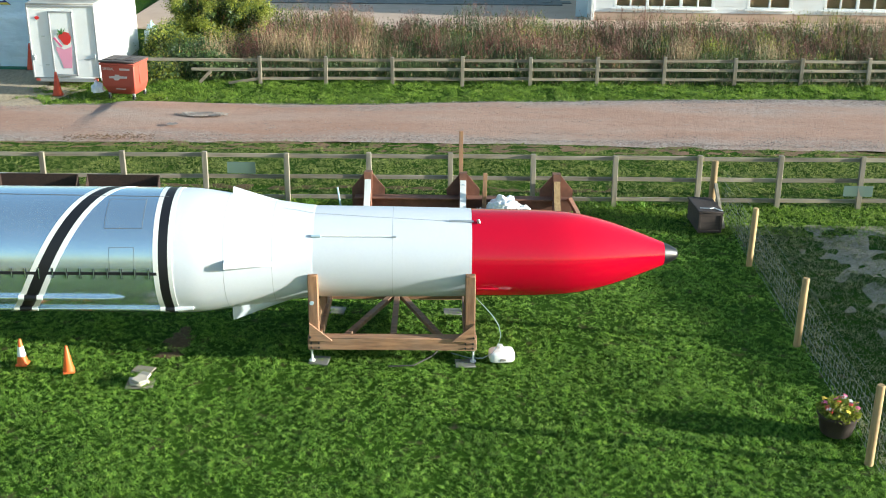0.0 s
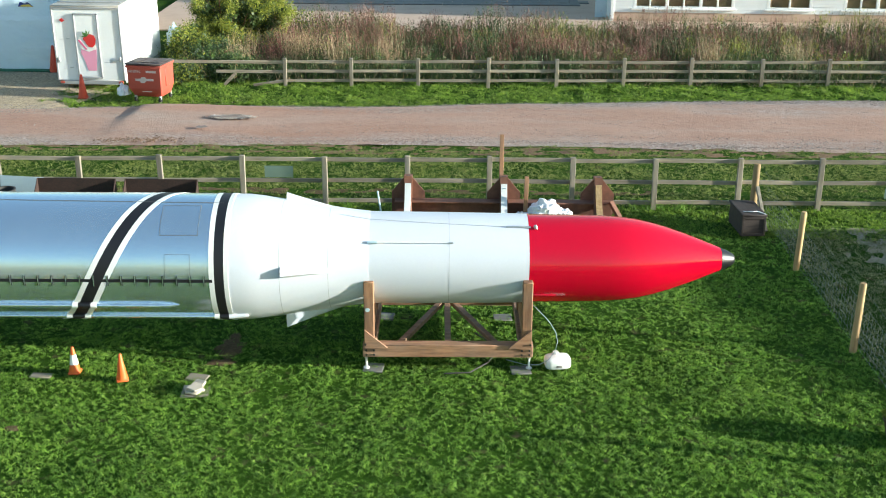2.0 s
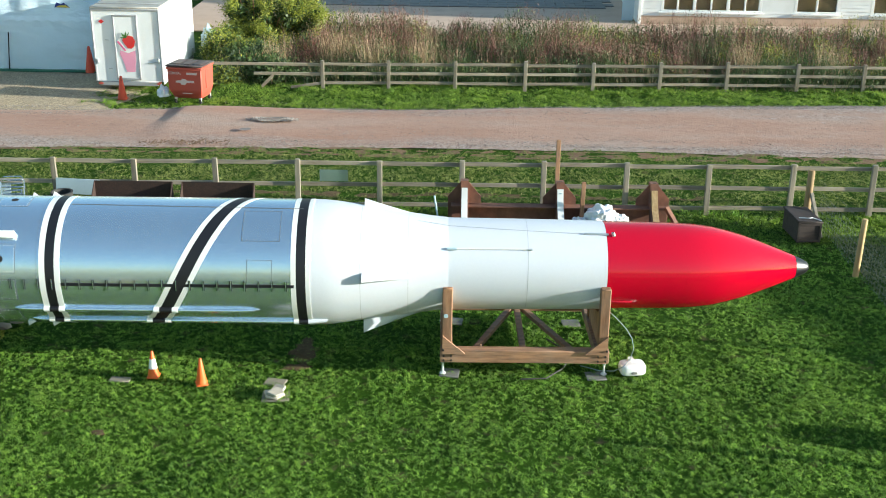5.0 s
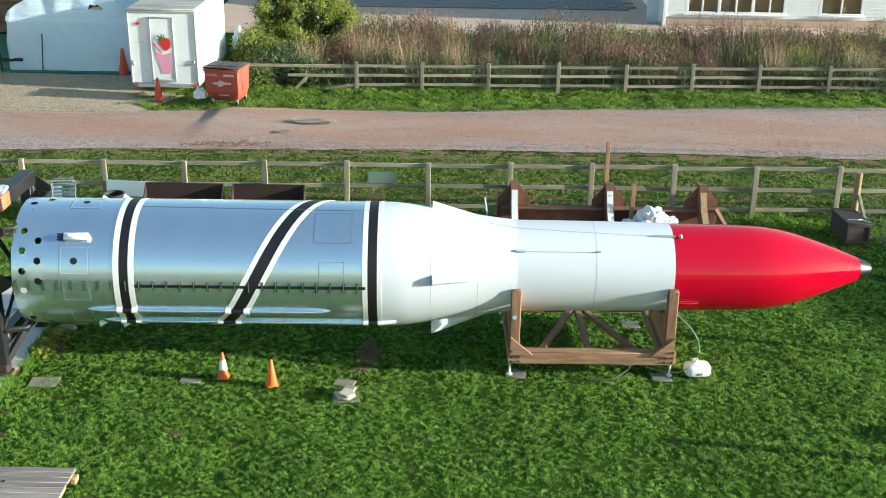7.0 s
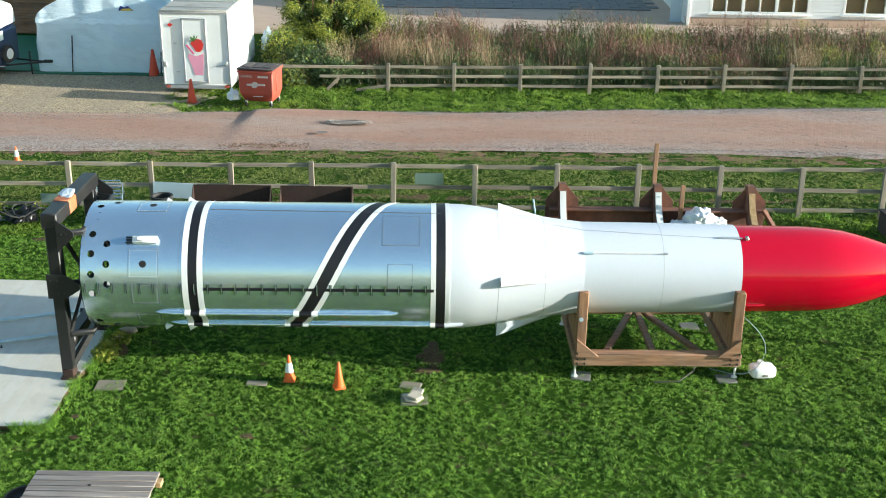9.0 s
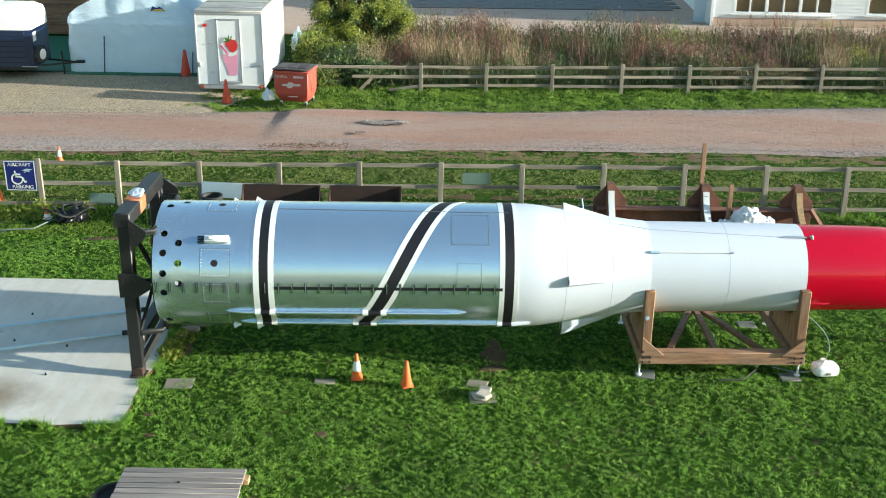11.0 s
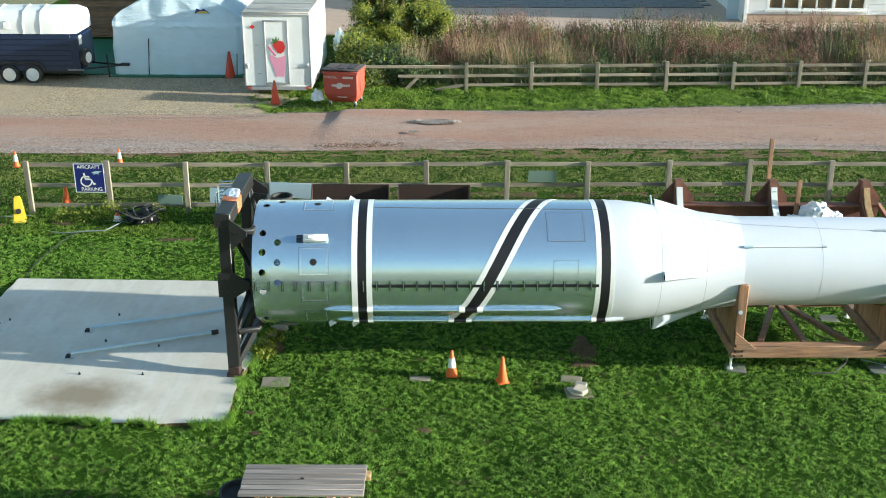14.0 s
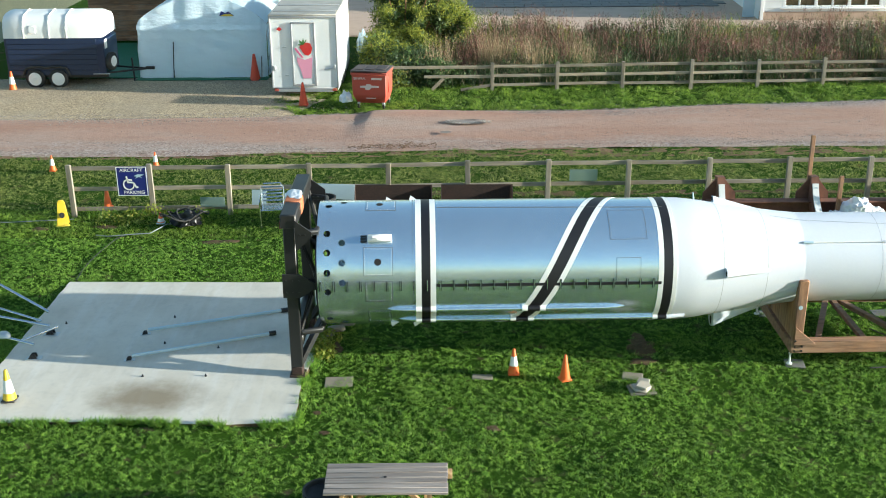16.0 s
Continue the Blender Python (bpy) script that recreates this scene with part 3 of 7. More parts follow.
def blade_field(name, material, x0, x1, y0, y1, density, tall, wide, lean, label, keep=None, clump=0.0, mound=0.0):
    n = int((x1 - x0) * (y1 - y0) * density)
    x, y = rng.uniform(x0, x1, n), rng.uniform(y0, y1, n)
    ok = ~on_slab(x, y)
    if keep is not None:
        ok &= keep(x, y)
    if clump:
        f = 0.6 * lattice(x * 0.6, y, 0.5, 21) + 0.6 * lattice(x * 0.7, y, 0.16, 22)
        ok &= rng.uniform(0, 1, n) < (1 - clump) + clump * np.clip(0.5 + f, 0, 1)
    x, y = x[ok], y[ok]
    t = np.clip(tufts(x, y), -1, 1)
    z = roll_of(x, y) - 0.035 + 0.028 * t + mound * np.clip(lattice(x, y, 0.32, 44) + 0.5 * lattice(x, y, 0.9, 45), -0.2, 1)
    return scatter_blades(name, material, np.stack([x, y, z], 1), tall, wide, lean, label, rng, np.clip(1.0 + 0.8 * t, 0.35, 1.8))


BARE = ((-7.2, 14.47, 0.16, 0.10, 1.0), (-4.50, 17.25, 0.34, 0.62, 2.0), (-4.58, 16.62, 0.30, 0.16, 8.0), (-9.85, 17.2, 0.22, 0.3, 7.0), (-9.9, 14.95, 0.10, 0.07, 4.0), (-12.6, 22.4, 0.3, 0.14, 6.0),
        (-9.71, 14.35, 0.11, 0.07, 9.0), (-12.95, 22.4, 0.35, 0.16, 12.0), (-17.0, 23.2, 0.3, 0.2, 13.0), (-15.6, 23.3, 0.35, 0.16, 14.0))
# spots where the turf is only worn thin
THIN = ((-7.95, 14.05, 0.16, 0.08), (-5.95, 13.72, 0.22, 0.12), (-6.4, 14.1, 0.2, 0.1), (-2.6, 13.4, 0.25, 0.12), (1.6, 14.6, 0.3, 0.12), (-3.6, 12.6, 0.2, 0.1), (3.2, 13.2, 0.3, 0.15))


def off_bare(x, y):
    """Thins the grass out over the bare patches."""
    v = np.zeros(len(x))
    for a, b, sx, sy, _ in BARE:
        v = np.maximum(v, np.exp(-((x - a) / sx) ** 2 - ((y - b) / sy) ** 2))
    for a, b, sx, sy in THIN:
        v = np.maximum(v, 0.7 * np.exp(-((x - a) / sx) ** 2 - ((y - b) / sy) ** 2))
    return rng.uniform(0.15, 1.0, len(x)) > v


def trodden(x, y):
    """Sparser grass along the fence foot and beside the track."""
    rag = lattice(x * 0.35, y, 0.35, 33) + 0.6 * lattice(x * 0.5, y, 0.12, 34)
    foot = np.exp(-((y - 25.55 - 0.012 * (x + 5) - 0.12 * lattice(x, y * 0, 1.3, 35)) / 0.30) ** 2) * np.interp(x, [-12, -8, 1.5, 5], [0.15, 1, 1, 0.2])
    edge = np.exp(-((y - np.interp(x, [-16, -8, -2, 5, 12], [28.66, 29.1, 29.26, 29.0, 28.5])) / np.interp(x, [-6, 2, 10], [0.16, 0.22, 0.42])) ** 2)
    return (rng.uniform(0, 1, len(x)) > np.maximum(foot, 0.85 * edge) * (0.66 + 0.5 * rag)) & (y < EDGE_N(x) + 0.05) & (rag > -1.15)


EDGE_N, EDGE_F = np.vectorize(ROAD_NEAR), np.vectorize(ROAD_FAR)
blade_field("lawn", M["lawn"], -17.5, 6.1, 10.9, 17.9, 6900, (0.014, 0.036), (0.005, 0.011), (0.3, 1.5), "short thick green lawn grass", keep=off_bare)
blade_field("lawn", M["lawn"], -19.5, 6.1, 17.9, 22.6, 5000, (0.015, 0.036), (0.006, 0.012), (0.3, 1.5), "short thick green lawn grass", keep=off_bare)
blade_field("lawn", M["verge_far"], -19.5, 13.0, 22.6, 24.6, 2600, (0.02, 0.055), (0.009, 0.018), (0.3, 1.4), "sunlit grass along the near side of the fence", keep=off_bare)
blade_field("grass_strip", M["verge"], -20, 12.5, 24.6, 29.5, 2300, (0.014, 0.042), (0.010, 0.02), (0.4, 1.8), "patchy trodden grass between fence and track", keep=trodden, clump=0.45)
blade_field("verge_grass", M["verge_far"], -13.6, 17, 33.0, 37.2, 1900, (0.02, 0.075), (0.012, 0.024), (0.3, 1.4), "tussocky green verge grass along the track", keep=lambda x, y: (y > EDGE_F(x) + 0.08 * lattice(x, y, 0.2, 93)) & (lattice(x, y, 0.45, 91) + 0.5 * lattice(x, y, 0.15, 92) > np.interp(x, [-13.6, -12.4, -11.4], [0.5, 0.0, -2])), clump=0.35, mound=0.07)
blade_field("paddock_grass", M["rough_grass"], 6.1, 13, 12, 23.2, 2100, (0.015, 0.055), (0.008, 0.02), (0.4, 1.8), "dry trampled paddock grass", clump=0.6)


def earth_band(name, x0, x1, y0, y1, lift, material, label):
    """A band of bare reddish earth that fades out under the turf at its ragged rim."""
    def level(x, y):
        rim = min((x - x0) / 2.0, (x1 - x) / 2.0, (y - y0) / 0.35, (y1 - y) / 0.35, 1.0)
        return float(roll_of(x, y)) + lift + 0.026 * noise.noise(Vector((x * 2.1, y * 5, 4))) + 0.012 * noise.noise(Vector((x * 7, y * 9, 1))) - 0.04 * (1 - max(0.0, rim))
    tagged(link_mesh(name, sheet_grid(x0, x1, y0, y1, int((x1 - x0) / 0.16), int((y1 - y0) / 0.12), level), material), label, "ground", "", "structure")


earth_band("bare_earth_band", -12.0, 5.5, 25.1, 26.0, -0.026, M["soil"], "bare brown earth showing along the fence foot")
earth_band("track_side_earth", -24.0, 18.0, 28.3, 29.7, -0.03, M["verge_earth"], "smooth reddish earth beside the track")

def pad_edge_tufts():
    """Longer grass that leans over the edge of the concrete."""
    n = 16000
    u = rng.uniform(0, 1, n)
    side = rng.uniform(0, 1, n) < 0.52
    y = np.where(side, 14.5 + 5.4 * u, 14.55 + rng.normal(0, 0.05, n))
    x = np.where(side, np.interp(y, [14.5, 16.0, 16.65, 18.05, 20.0], [-10.19, -10.25, -10.12, -10.22, -10.30]) + np.abs(rng.normal(0, 0.06, n)) - 0.02, -15.4 + 5.2 * u)
    y = np.where(side, y, np.interp(x, [-15.4, -12.95, -11.29, -10.3], [14.58, 14.60, 14.48, 14.56]) - np.abs(rng.normal(0, 0.06, n)) + 0.02)
    keep = lattice(x, y, 0.3, 41) + 0.6 * lattice(x, y, 0.11, 42) > -0.35
    x, y = x[keep], y[keep]
    scatter_blades("edge_grass", M["lawn"], np.stack([x, y, roll_of(x, y) - 0.01], 1), (0.05, 0.13), (0.008, 0.016), (0.3, 1.1), "longer grass leaning over the edge of the concrete pad", rng)


pad_edge_tufts()


def loose_stones(name, material, n, x0, x1, band, size, label):
    """Loose chippings: small four-sided stones."""
    x = rng.uniform(x0, x1, n)
    y = band(x, rng.uniform(0, 1, n), rng.normal(0, 1, n))
    s = rng.uniform(size[0], size[1], n)
    a = rng.uniform(0, 2 * np.pi, n)
    c = np.stack([x, y, np.full(n, 0.03)], 1)
    ring = [c + np.stack([np.cos(a + k * 2.09) * s, np.sin(a + k * 2.09) * s, np.zeros(n)], 1) for k in range(3)]
    top = c + np.stack([rng.normal(0, 0.3, n) * s, rng.normal(0, 0.3, n) * s, 0.9 * s], 1)
    tri = np.stack([np.stack([ring[k], ring[(k + 1) % 3], top], 1) for k in range(3)], 1)
    return cloud(name, tri.reshape(-1, 3), 3, material, label, "gravel")


loose_stones("loose_gravel", M["chips"], 12000, -24, 16, lambda x, u, g: EDGE_F(x) - 0.06 - np.abs(0.42 * g), (0.009, 0.022), "loose grey chippings along the far edge of the track")
loose_stones("loose_gravel", M["chips"], 7500, -24, 16, lambda x, u, g: EDGE_N(x) + 0.12 + np.abs(0.1 + 0.55 * g), (0.009, 0.022), "loose grey chippings along the near edge of the track")
loose_stones("loose_gravel", M["chips"], 3000, -24, 16, lambda x, u, g: 29.6 + 4.4 * u, (0.01, 0.022), "scattered stones on the track")

loose_stones("loose_gravel", M["chips"], 18000, -26, -12.9, lambda x, u, g: 32.9 + 5.2 * u, (0.009, 0.022), "loose stones over the gravel yard")


def wet_hollow(x, y, sx, sy, seed, n, label):
    """A shallow puddle in the track, ringed by washed stones."""
    b = bmesh.new()
    rim = []
    for i in range(28):
        a = 2 * math.pi * i / 28
        f = 1 + 0.5 * noise.noise(Vector((math.cos(a) * 1.6 + seed, math.sin(a) * 1.6, seed)))
        rim.append(b.verts.new((sx * f * math.cos(a), sy * f * math.sin(a), 0)))
    b.faces.new(rim)
    solid("puddle", b, M["puddle"], pose(x, y, 0.115), label, "puddle", "puddles")
    if n:
        a, q = rng.uniform(0, 2 * np.pi, n), rng.normal(1.25, 0.32, n)
        px, py, r = x + sx * q * np.cos(a), y + sy * q * np.sin(a), rng.uniform(0.012, 0.032, n)
        c = np.stack([px, py, np.full(n, 0.10)], 1)
        ring = [c + np.stack([np.cos(a + k * 2.09) * r, np.sin(a + k * 2.09) * r, np.zeros(n)], 1) for k in range(3)]
        top = c + np.stack([np.zeros(n), np.zeros(n), 0.9 * r], 1)
        cloud("washed_stones", np.stack([np.stack([ring[k], ring[(k + 1) % 3], top], 1) for k in range(3)], 1).reshape(-1, 3), 3, M["chips"], "dark washed stones round a pothole", "gravel")


loose_stones("loose_gravel", M["verge_earth"], 420, -10.6, -8.2, lambda x, u, g: EDGE_N(x) + 0.36 + 0.15 * g, (0.012, 0.035), "ridge of broken reddish rubble at the edge of the track")
wet_hollow(-7.35, 31.75, 0.42, 0.14, 3.0, 900, "shallow muddy puddle in a pothole of the track")
wet_hollow(-7.96, 30.6, 0.16, 0.13, 8.0, 0, "small pale puddle on the track")
paddock = sheet_grid(6.7, 13.6, 11.0, 23.3, 40, 60, lambda x, y: float(roll_of(x, y)) - 0.022 - 0.05 * max(0.0, 0.7 * noise.noise(Vector((x * 1.6, y * 1.6, 3))) + 0.5 * noise.noise(Vector((x * 5, y * 5, 3))) + 0.9 - 0.9 * min(1.0, (x - 6.7) / 1.3)))
tagged(link_mesh("paddock_earth", paddock, M["dry_earth"]), "dry trampled grey-brown paddock earth", "ground", "", "structure")

# ---- the rocket ----
AXIS = (0.0, 17.205, 1.643)
rocket = thing("rocket", pose(*AXIS, 0, 0.33, 1.75), "long silver, white and red display rocket lying on cradles", "rocket")
R1 = 1.02


def on_skin(x, a, r):
    return Vector((x, r * math.cos(radians(a)), r * math.sin(radians(a))))


def skin_patch(x0, x1, a0, a1, r, thick=0.004, nx=1, na=None, shift=None, bm=None):
    """A thin curved plate on the skin, from x0 to x1 and from angle a0 to a1; shift(a) slides it along."""
    b = bmesh.new()
    na = na or max(1, int(abs(a1 - a0) / 4))
    rows = []
    for j in range(na + 1):
        a = a0 + (a1 - a0) * j / na
        s = shift(a) if shift else 0
        rows.append([(b.verts.new(on_skin(x0 + (x1 - x0) * i / nx + s, a, r + thick)), b.verts.new(on_skin(x0 + (x1 - x0) * i / nx + s, a, r - 0.004))) for i in range(nx + 1)])
    for p, q in zip(rows, rows[1:]):
        for i in range(nx):
            b.faces.new((p[i][0], p[i + 1][0], q[i + 1][0], q[i][0]))
        b.faces.new((p[0][0], q[0][0], q[0][1], p[0][1]))
        b.faces.new((p[-1][0], p[-1][1], q[-1][1], q[-1][0]))
    for row in (rows[0], rows[-1]):
        for i in range(nx):
            b.faces.new((row[i][0], row[i + 1][0], row[i + 1][1], row[i][1]))
    return merge(bm, b)


def rivet(bm, x, a, r, size=0.007):
    p = on_skin(x, a, r)
    u = on_skin(0, a, 1)
    t = Vector((0, -u.z, u.y))
    c = [bm.verts.new(p + size * (math.cos(k * math.pi / 2) * Vector((1, 0, 0)) + math.sin(k * math.pi / 2) * t)) for k in range(4)]
    top = bm.verts.new(p + u * size * 0.6)
    for i in range(4):
        bm.faces.new((c[i], c[(i + 1) % 4], top))


def build_skirt():
    """The aft skirt: a shell with two rows of round holes cut through it."""
    b = bmesh.new()
    step, hole = 4.5, 0.056
    strips = [(-9.95, -9.90, None), (-9.90, -9.68, (132, 150, 168, 186, 96, 222, 240, 60, 42)), (-9.68, -9.43, (141, 159, 177, 87, 231, 51)), (-9.43, -8.40, None)]
    for r, flip in ((R1, False), (R1 - 0.012, True)):
        for x0, x1, holes in strips:
            done = set()
            for a in holes or ():
                xc = (x0 + x1) / 2
                rim, ring = [], []
                for k in range(4):
                    rim.append((x0 + (x1 - x0) * k / 4, a - 9))
                for k in range(4):
                    rim.append((x1, a - 9 + 4.5 * k))
                for k in range(4):
                    rim.append((x1 + (x0 - x1) * k / 4, a + 9))
                for k in range(4):
                    rim.append((x0, a + 9 - 4.5 * k))
                outer = [b.verts.new(on_skin(x, t, r)) for x, t in rim]
                for x, t in rim:
                    v = Vector((x - xc, radians(t - a) * r)).normalized() * hole
                    ring.append(b.verts.new(on_skin(xc + v.x, a + math.degrees(v.y / r), r)))
                for k in range(16):
                    b.faces.new((outer[k], outer[(k + 1) % 16], ring[(k + 1) % 16], ring[k]))
                done |= {round((a - 9 + 4.5 * k) % 360, 1) for k in range(4)}
            offset = 1.5
            for i in range(80):
                t = offset + i * step
                if round(t % 360, 1) in done:
                    continue
                q = [b.verts.new(on_skin(x, s, r)) for x, s in ((x0, t), (x1, t), (x1, t + step), (x0, t + step))]
                b.faces.new(q)
    bmesh.ops.remove_doubles(b, verts=b.verts, dist=0.0008)
    lathe([(-9.95, R1), (-9.95, R1 - 0.012)], 80, b)
    bmesh.ops.recalc_face_normals(b, faces=b.faces)
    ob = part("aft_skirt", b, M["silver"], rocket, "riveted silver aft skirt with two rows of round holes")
    # near-black disc: the shade behind the holes is in its colour
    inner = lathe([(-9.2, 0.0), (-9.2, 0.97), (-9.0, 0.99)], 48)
    part("bulkhead", inner, M["dark_hole"], ob, "inner bulkhead coloured near-black for the shade inside")
    rv = bmesh.new()
    for i in range(150):
        rivet(rv, -8.44, i * 2.4, R1, 0.008)
    for i in range(60):
        rivet(rv, -9.925, i * 6, R1, 0.007)
    for x, a in ((-9.757, 107), (-9.755, 116), (-9.755, 203), (-9.755, 211)):
        rivet(rv, x, a, R1, 0.012)
    tagged(part("rivet_rows", rv, M["dark_hole"], ob), "", "", "", "stuff")
    return ob


skirt = build_skirt()
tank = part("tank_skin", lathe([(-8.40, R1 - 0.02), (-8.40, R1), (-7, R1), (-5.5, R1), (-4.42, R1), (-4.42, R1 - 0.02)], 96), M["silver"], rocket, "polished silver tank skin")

# painted bands round the tank
for x0, x1, mat_key, lab in ((-8.397, -8.305, "stripe_white", "white ring stripe"), (-8.305, -8.164, "stripe_black", "black ring stripe"), (-8.164, -8.076, "stripe_white", "white ring stripe"),
                             (-4.548, -4.468, "stripe_white", "white ring stripe"), (-4.468, -4.322, "stripe_black", "black ring stripe"), (-4.322, -4.255, "stripe_white", "white ring stripe")):
    part("ring_stripe", skin_patch(x0, x1, 0, 360, R1, 0.003, 1, 96), M[mat_key], tank, lab)
SPIRAL = lambda a: -6.07 - 0.0092 * (a - 158)
for x0, x1, mat_key, lab in ((-0.188, -0.097, "stripe_white", "white spiral stripe"), (-0.097, 0.097, "stripe_black", "black spiral stripe"), (0.097, 0.188, "stripe_white", "white spiral stripe")):
    part("spiral_stripe", skin_patch(x0, x1, 20, 300, R1, 0.0035, 2, 90, SPIRAL), M[mat_key], tank, lab)
part("side_line", skin_patch(-8.076, -4.50, 179.0, 181.8, R1, 0.005, 24, 1), M["stripe_black"], tank, "black line along the tank side")

# clips along the line and across the skirt
def build_clips():
    for i in range(26):
        x = -9.903 + 0.2111 * i
        if x > -4.6:
            break
        b = skin_patch(x - 0.007, x + 0.007, 175.5, 185.5, R1, 0.010, 1, 3)
        n = len(b.faces)
        for s in (-0.012, 0.012):
            skin_patch(x + s - 0.005, x + s + 0.005, 175.7, 185.3, R1, 0.007, 1, 3, None, b)
        b.faces.ensure_lookup_table()
        for f in b.faces[n:]:
            f.material_index = 1
        part("clip", b, [M["silver"], M["stripe_black"]], rocket)


build_clips()


def conduit(x0, x1, a, r, rad, material, label):
    pts = [on_skin(x0, a, r), on_skin(x0 + 0.14, a, r + rad * 0.5), on_skin(x0 + 0.3, a, r + rad * 0.6), on_skin((x0 + x1) / 2, a, r + rad * 0.6), on_skin(x1 - 0.3, a, r + rad * 0.6), on_skin(x1 - 0.12, a, r + rad * 0.5), on_skin(x1, a, r)]
    b = tube(pts, rad, 12)
    for v in b.verts:
        s = min(1.0, max(0.05, min(v.co.x - x0, x1 - v.co.x) / 0.20)) ** 0.5
        c = on_skin(v.co.x, a, r)
        v.co = Vector((v.co.x, c.y + (v.co.y - c.y) * s, c.z + (v.co.z - c.z) * s))
    return part("conduit", b, material, rocket, label)


conduit(-8.85, -5.06, 206, R1, 0.042, M["silver"], "long silver cable fairing")
conduit(-8.66, -4.03, 224, R1, 0.036, M["silver"], "lower silver cable fairing")
for x0, x1, k in ((-8.397, -8.305, "stripe_white"), (-8.305, -8.164, "stripe_black"), (-8.164, -8.076, "stripe_white")):
    for a, rad in ((206, 0.045), (224, 0.039)):
        part("stripe_cuff", tube([on_skin(x0, a, R1 + rad * 0.55), on_skin(x1, a, R1 + rad * 0.55)], rad + 0.003, 14), M[k], tank)
for a, rad in ((206, 0.045), (224, 0.039)):
    for x0, x1, k in ((-0.188, -0.097, "stripe_white"), (-0.097, 0.097, "stripe_black"), (0.097, 0.188, "stripe_white")):
        s = SPIRAL(a)
        part("stripe_cuff", tube([on_skin(x0 + s, a, R1 + rad * 0.55), on_skin(x1 + s, a, R1 + rad * 0.55)], rad + 0.003, 14), M[k], tank)
for x0, x1, k in ((-4.548, -4.468, "stripe_white"), (-4.468, -4.322, "stripe_black"), (-4.322, -4.03, "white")):
    part("stripe_cuff", tube([on_skin(x0, 224, R1 + 0.02), on_skin(x1, 224, R1 + (0.02 if x1 < -4.3 else -0.01))], 0.042, 14), M[k], tank)


def hatch(x0, x1, a0, a1, r, rivets="seam", hole=None):
    """A riveted access panel: a thin plate, a dark seam and rivets round its edge."""
    p = part("access_panel", skin_patch(x0, x1, a0, a1, r, 0.0025, 1, 6), M["silver"], rocket, "riveted silver access panel")
    seam = bmesh.new()
    w = 0.003
    wa = math.degrees(w / r)
    for u in ((x0 - w, x1 + w, a0 - wa, a0 + wa), (x0 - w, x1 + w, a1 - wa, a1 + wa), (x0 - w, x0 + w, a0, a1), (x1 - w, x1 + w, a0, a1)):
        skin_patch(*u, r, 0.0035, 1, None, None, seam)
    part("panel_seam", seam, M["seam"], p)
    rv = bmesh.new()
    nx, na = int((x1 - x0) / 0.055), int(radians(a1 - a0) * r / 0.055)
    ia = math.degrees(0.02 / r)
    for i in range(nx + 1):
        x = x0 + 0.02 + (x1 - x0 - 0.04) * i / nx
        rivet(rv, x, a0 + ia, r + 0.003, 0.0062), rivet(rv, x, a1 - ia, r + 0.003, 0.0062)
    for i in range(na + 1):
        a = a0 + ia + (a1 - a0 - 2 * ia) * i / na
        rivet(rv, x0 + 0.02, a, r + 0.003, 0.0062), rivet(rv, x1 - 0.02, a, r + 0.003, 0.0062)
    tagged(part("rivet_rows", rv, M[rivets], p), "", "", "", "stuff")
    if hole:
        c = lathe([(0, 0.055), (0.004, 0.055), (0.004, 0.0)], 24, None, Matrix.Translation(on_skin(hole[0], hole[1], r)) @ Vector((1, 0, 0)).rotation_difference(on_skin(0, hole[1], 1)).to_matrix().to_4x4())
        part("port", c, M["dark_hole"], p, "dark round port")


hatch(-9.216, -8.757, 145.5, 170.7, R1, "stripe_white", hole=(-8.992, 158.6))
hatch(-9.19, -8.766, 176.2, 196, R1, "stripe_white")
hatch(-9.19, -8.71, 85, 104.7, R1, "stripe_white", hole=(-8.97, 93))
hatch(-9.16, -8.80, 209, 229, R1, "stripe_white")
hatch(-5.31, -4.726, 108, 140.4, R1)
hatch(-5.22, -4.837, 157.2, 178.6, R1)


def build_bracket():
    u = on_skin(0, 138, 1)
    m = Matrix.Translation(on_skin(-8.96, 138, R1 + 0.05)) @ Vector((0, 0, 1)).rotation_difference(u).to_matrix().to_4x4()
    ob = part("side_bracket", box(0.38, 0.115, 0.07, m, 0.012), M["stripe_white"], rocket, "small white box bracket")
    part("bracket_plate", box(0.12, 0.07, 0.03, m @ pose(-0.06, 0.0, 0.05), 0.01), M["plastic_white"], ob)
    for dy in (-0.045, 0.0, 0.045):
        part("bracket_pin", box(0.10, 0.018, 0.03, m @ pose(-0.25, dy, -0.02), 0.003), M["steel_black"], ob)


build_bracket()

# the white taper, the upper stage and the red nose
part("taper_section", lathe([(-4.42, R1 - 0.003), (-4.05, 1.012), (-3.81, 0.986), (-3.487, 0.937), (-3.07, 0.876), (-2.74, 0.826), (-2.37, 0.776), (-2.125, 0.752), (-2.125, 0.71)], 96), M["white"], rocket, "white painted tapering section")
part("upper_stage", lathe([(-2.135, 0.71), (-2.135, 0.745), (-1.4, 0.741), (-0.86, 0.737), (0.0, 0.727), (0.392, 0.719), (0.392, 0.67)], 96), M["white"], rocket, "white painted upper stage cylinder")
nose = [(0.397, 0.67), (0.397, 0.715), (1.0, 0.711), (1.4, 0.706), (1.65, 0.699), (1.9, 0.682), (2.17, 0.648), (2.43, 0.589), (2.69, 0.514), (2.95, 0.425), (3.21, 0.326), (3.42, 0.242), (3.545, 0.192)]
part("nose_cone", lathe(nose, 96), M["red"], rocket, "glossy red nose fairing")
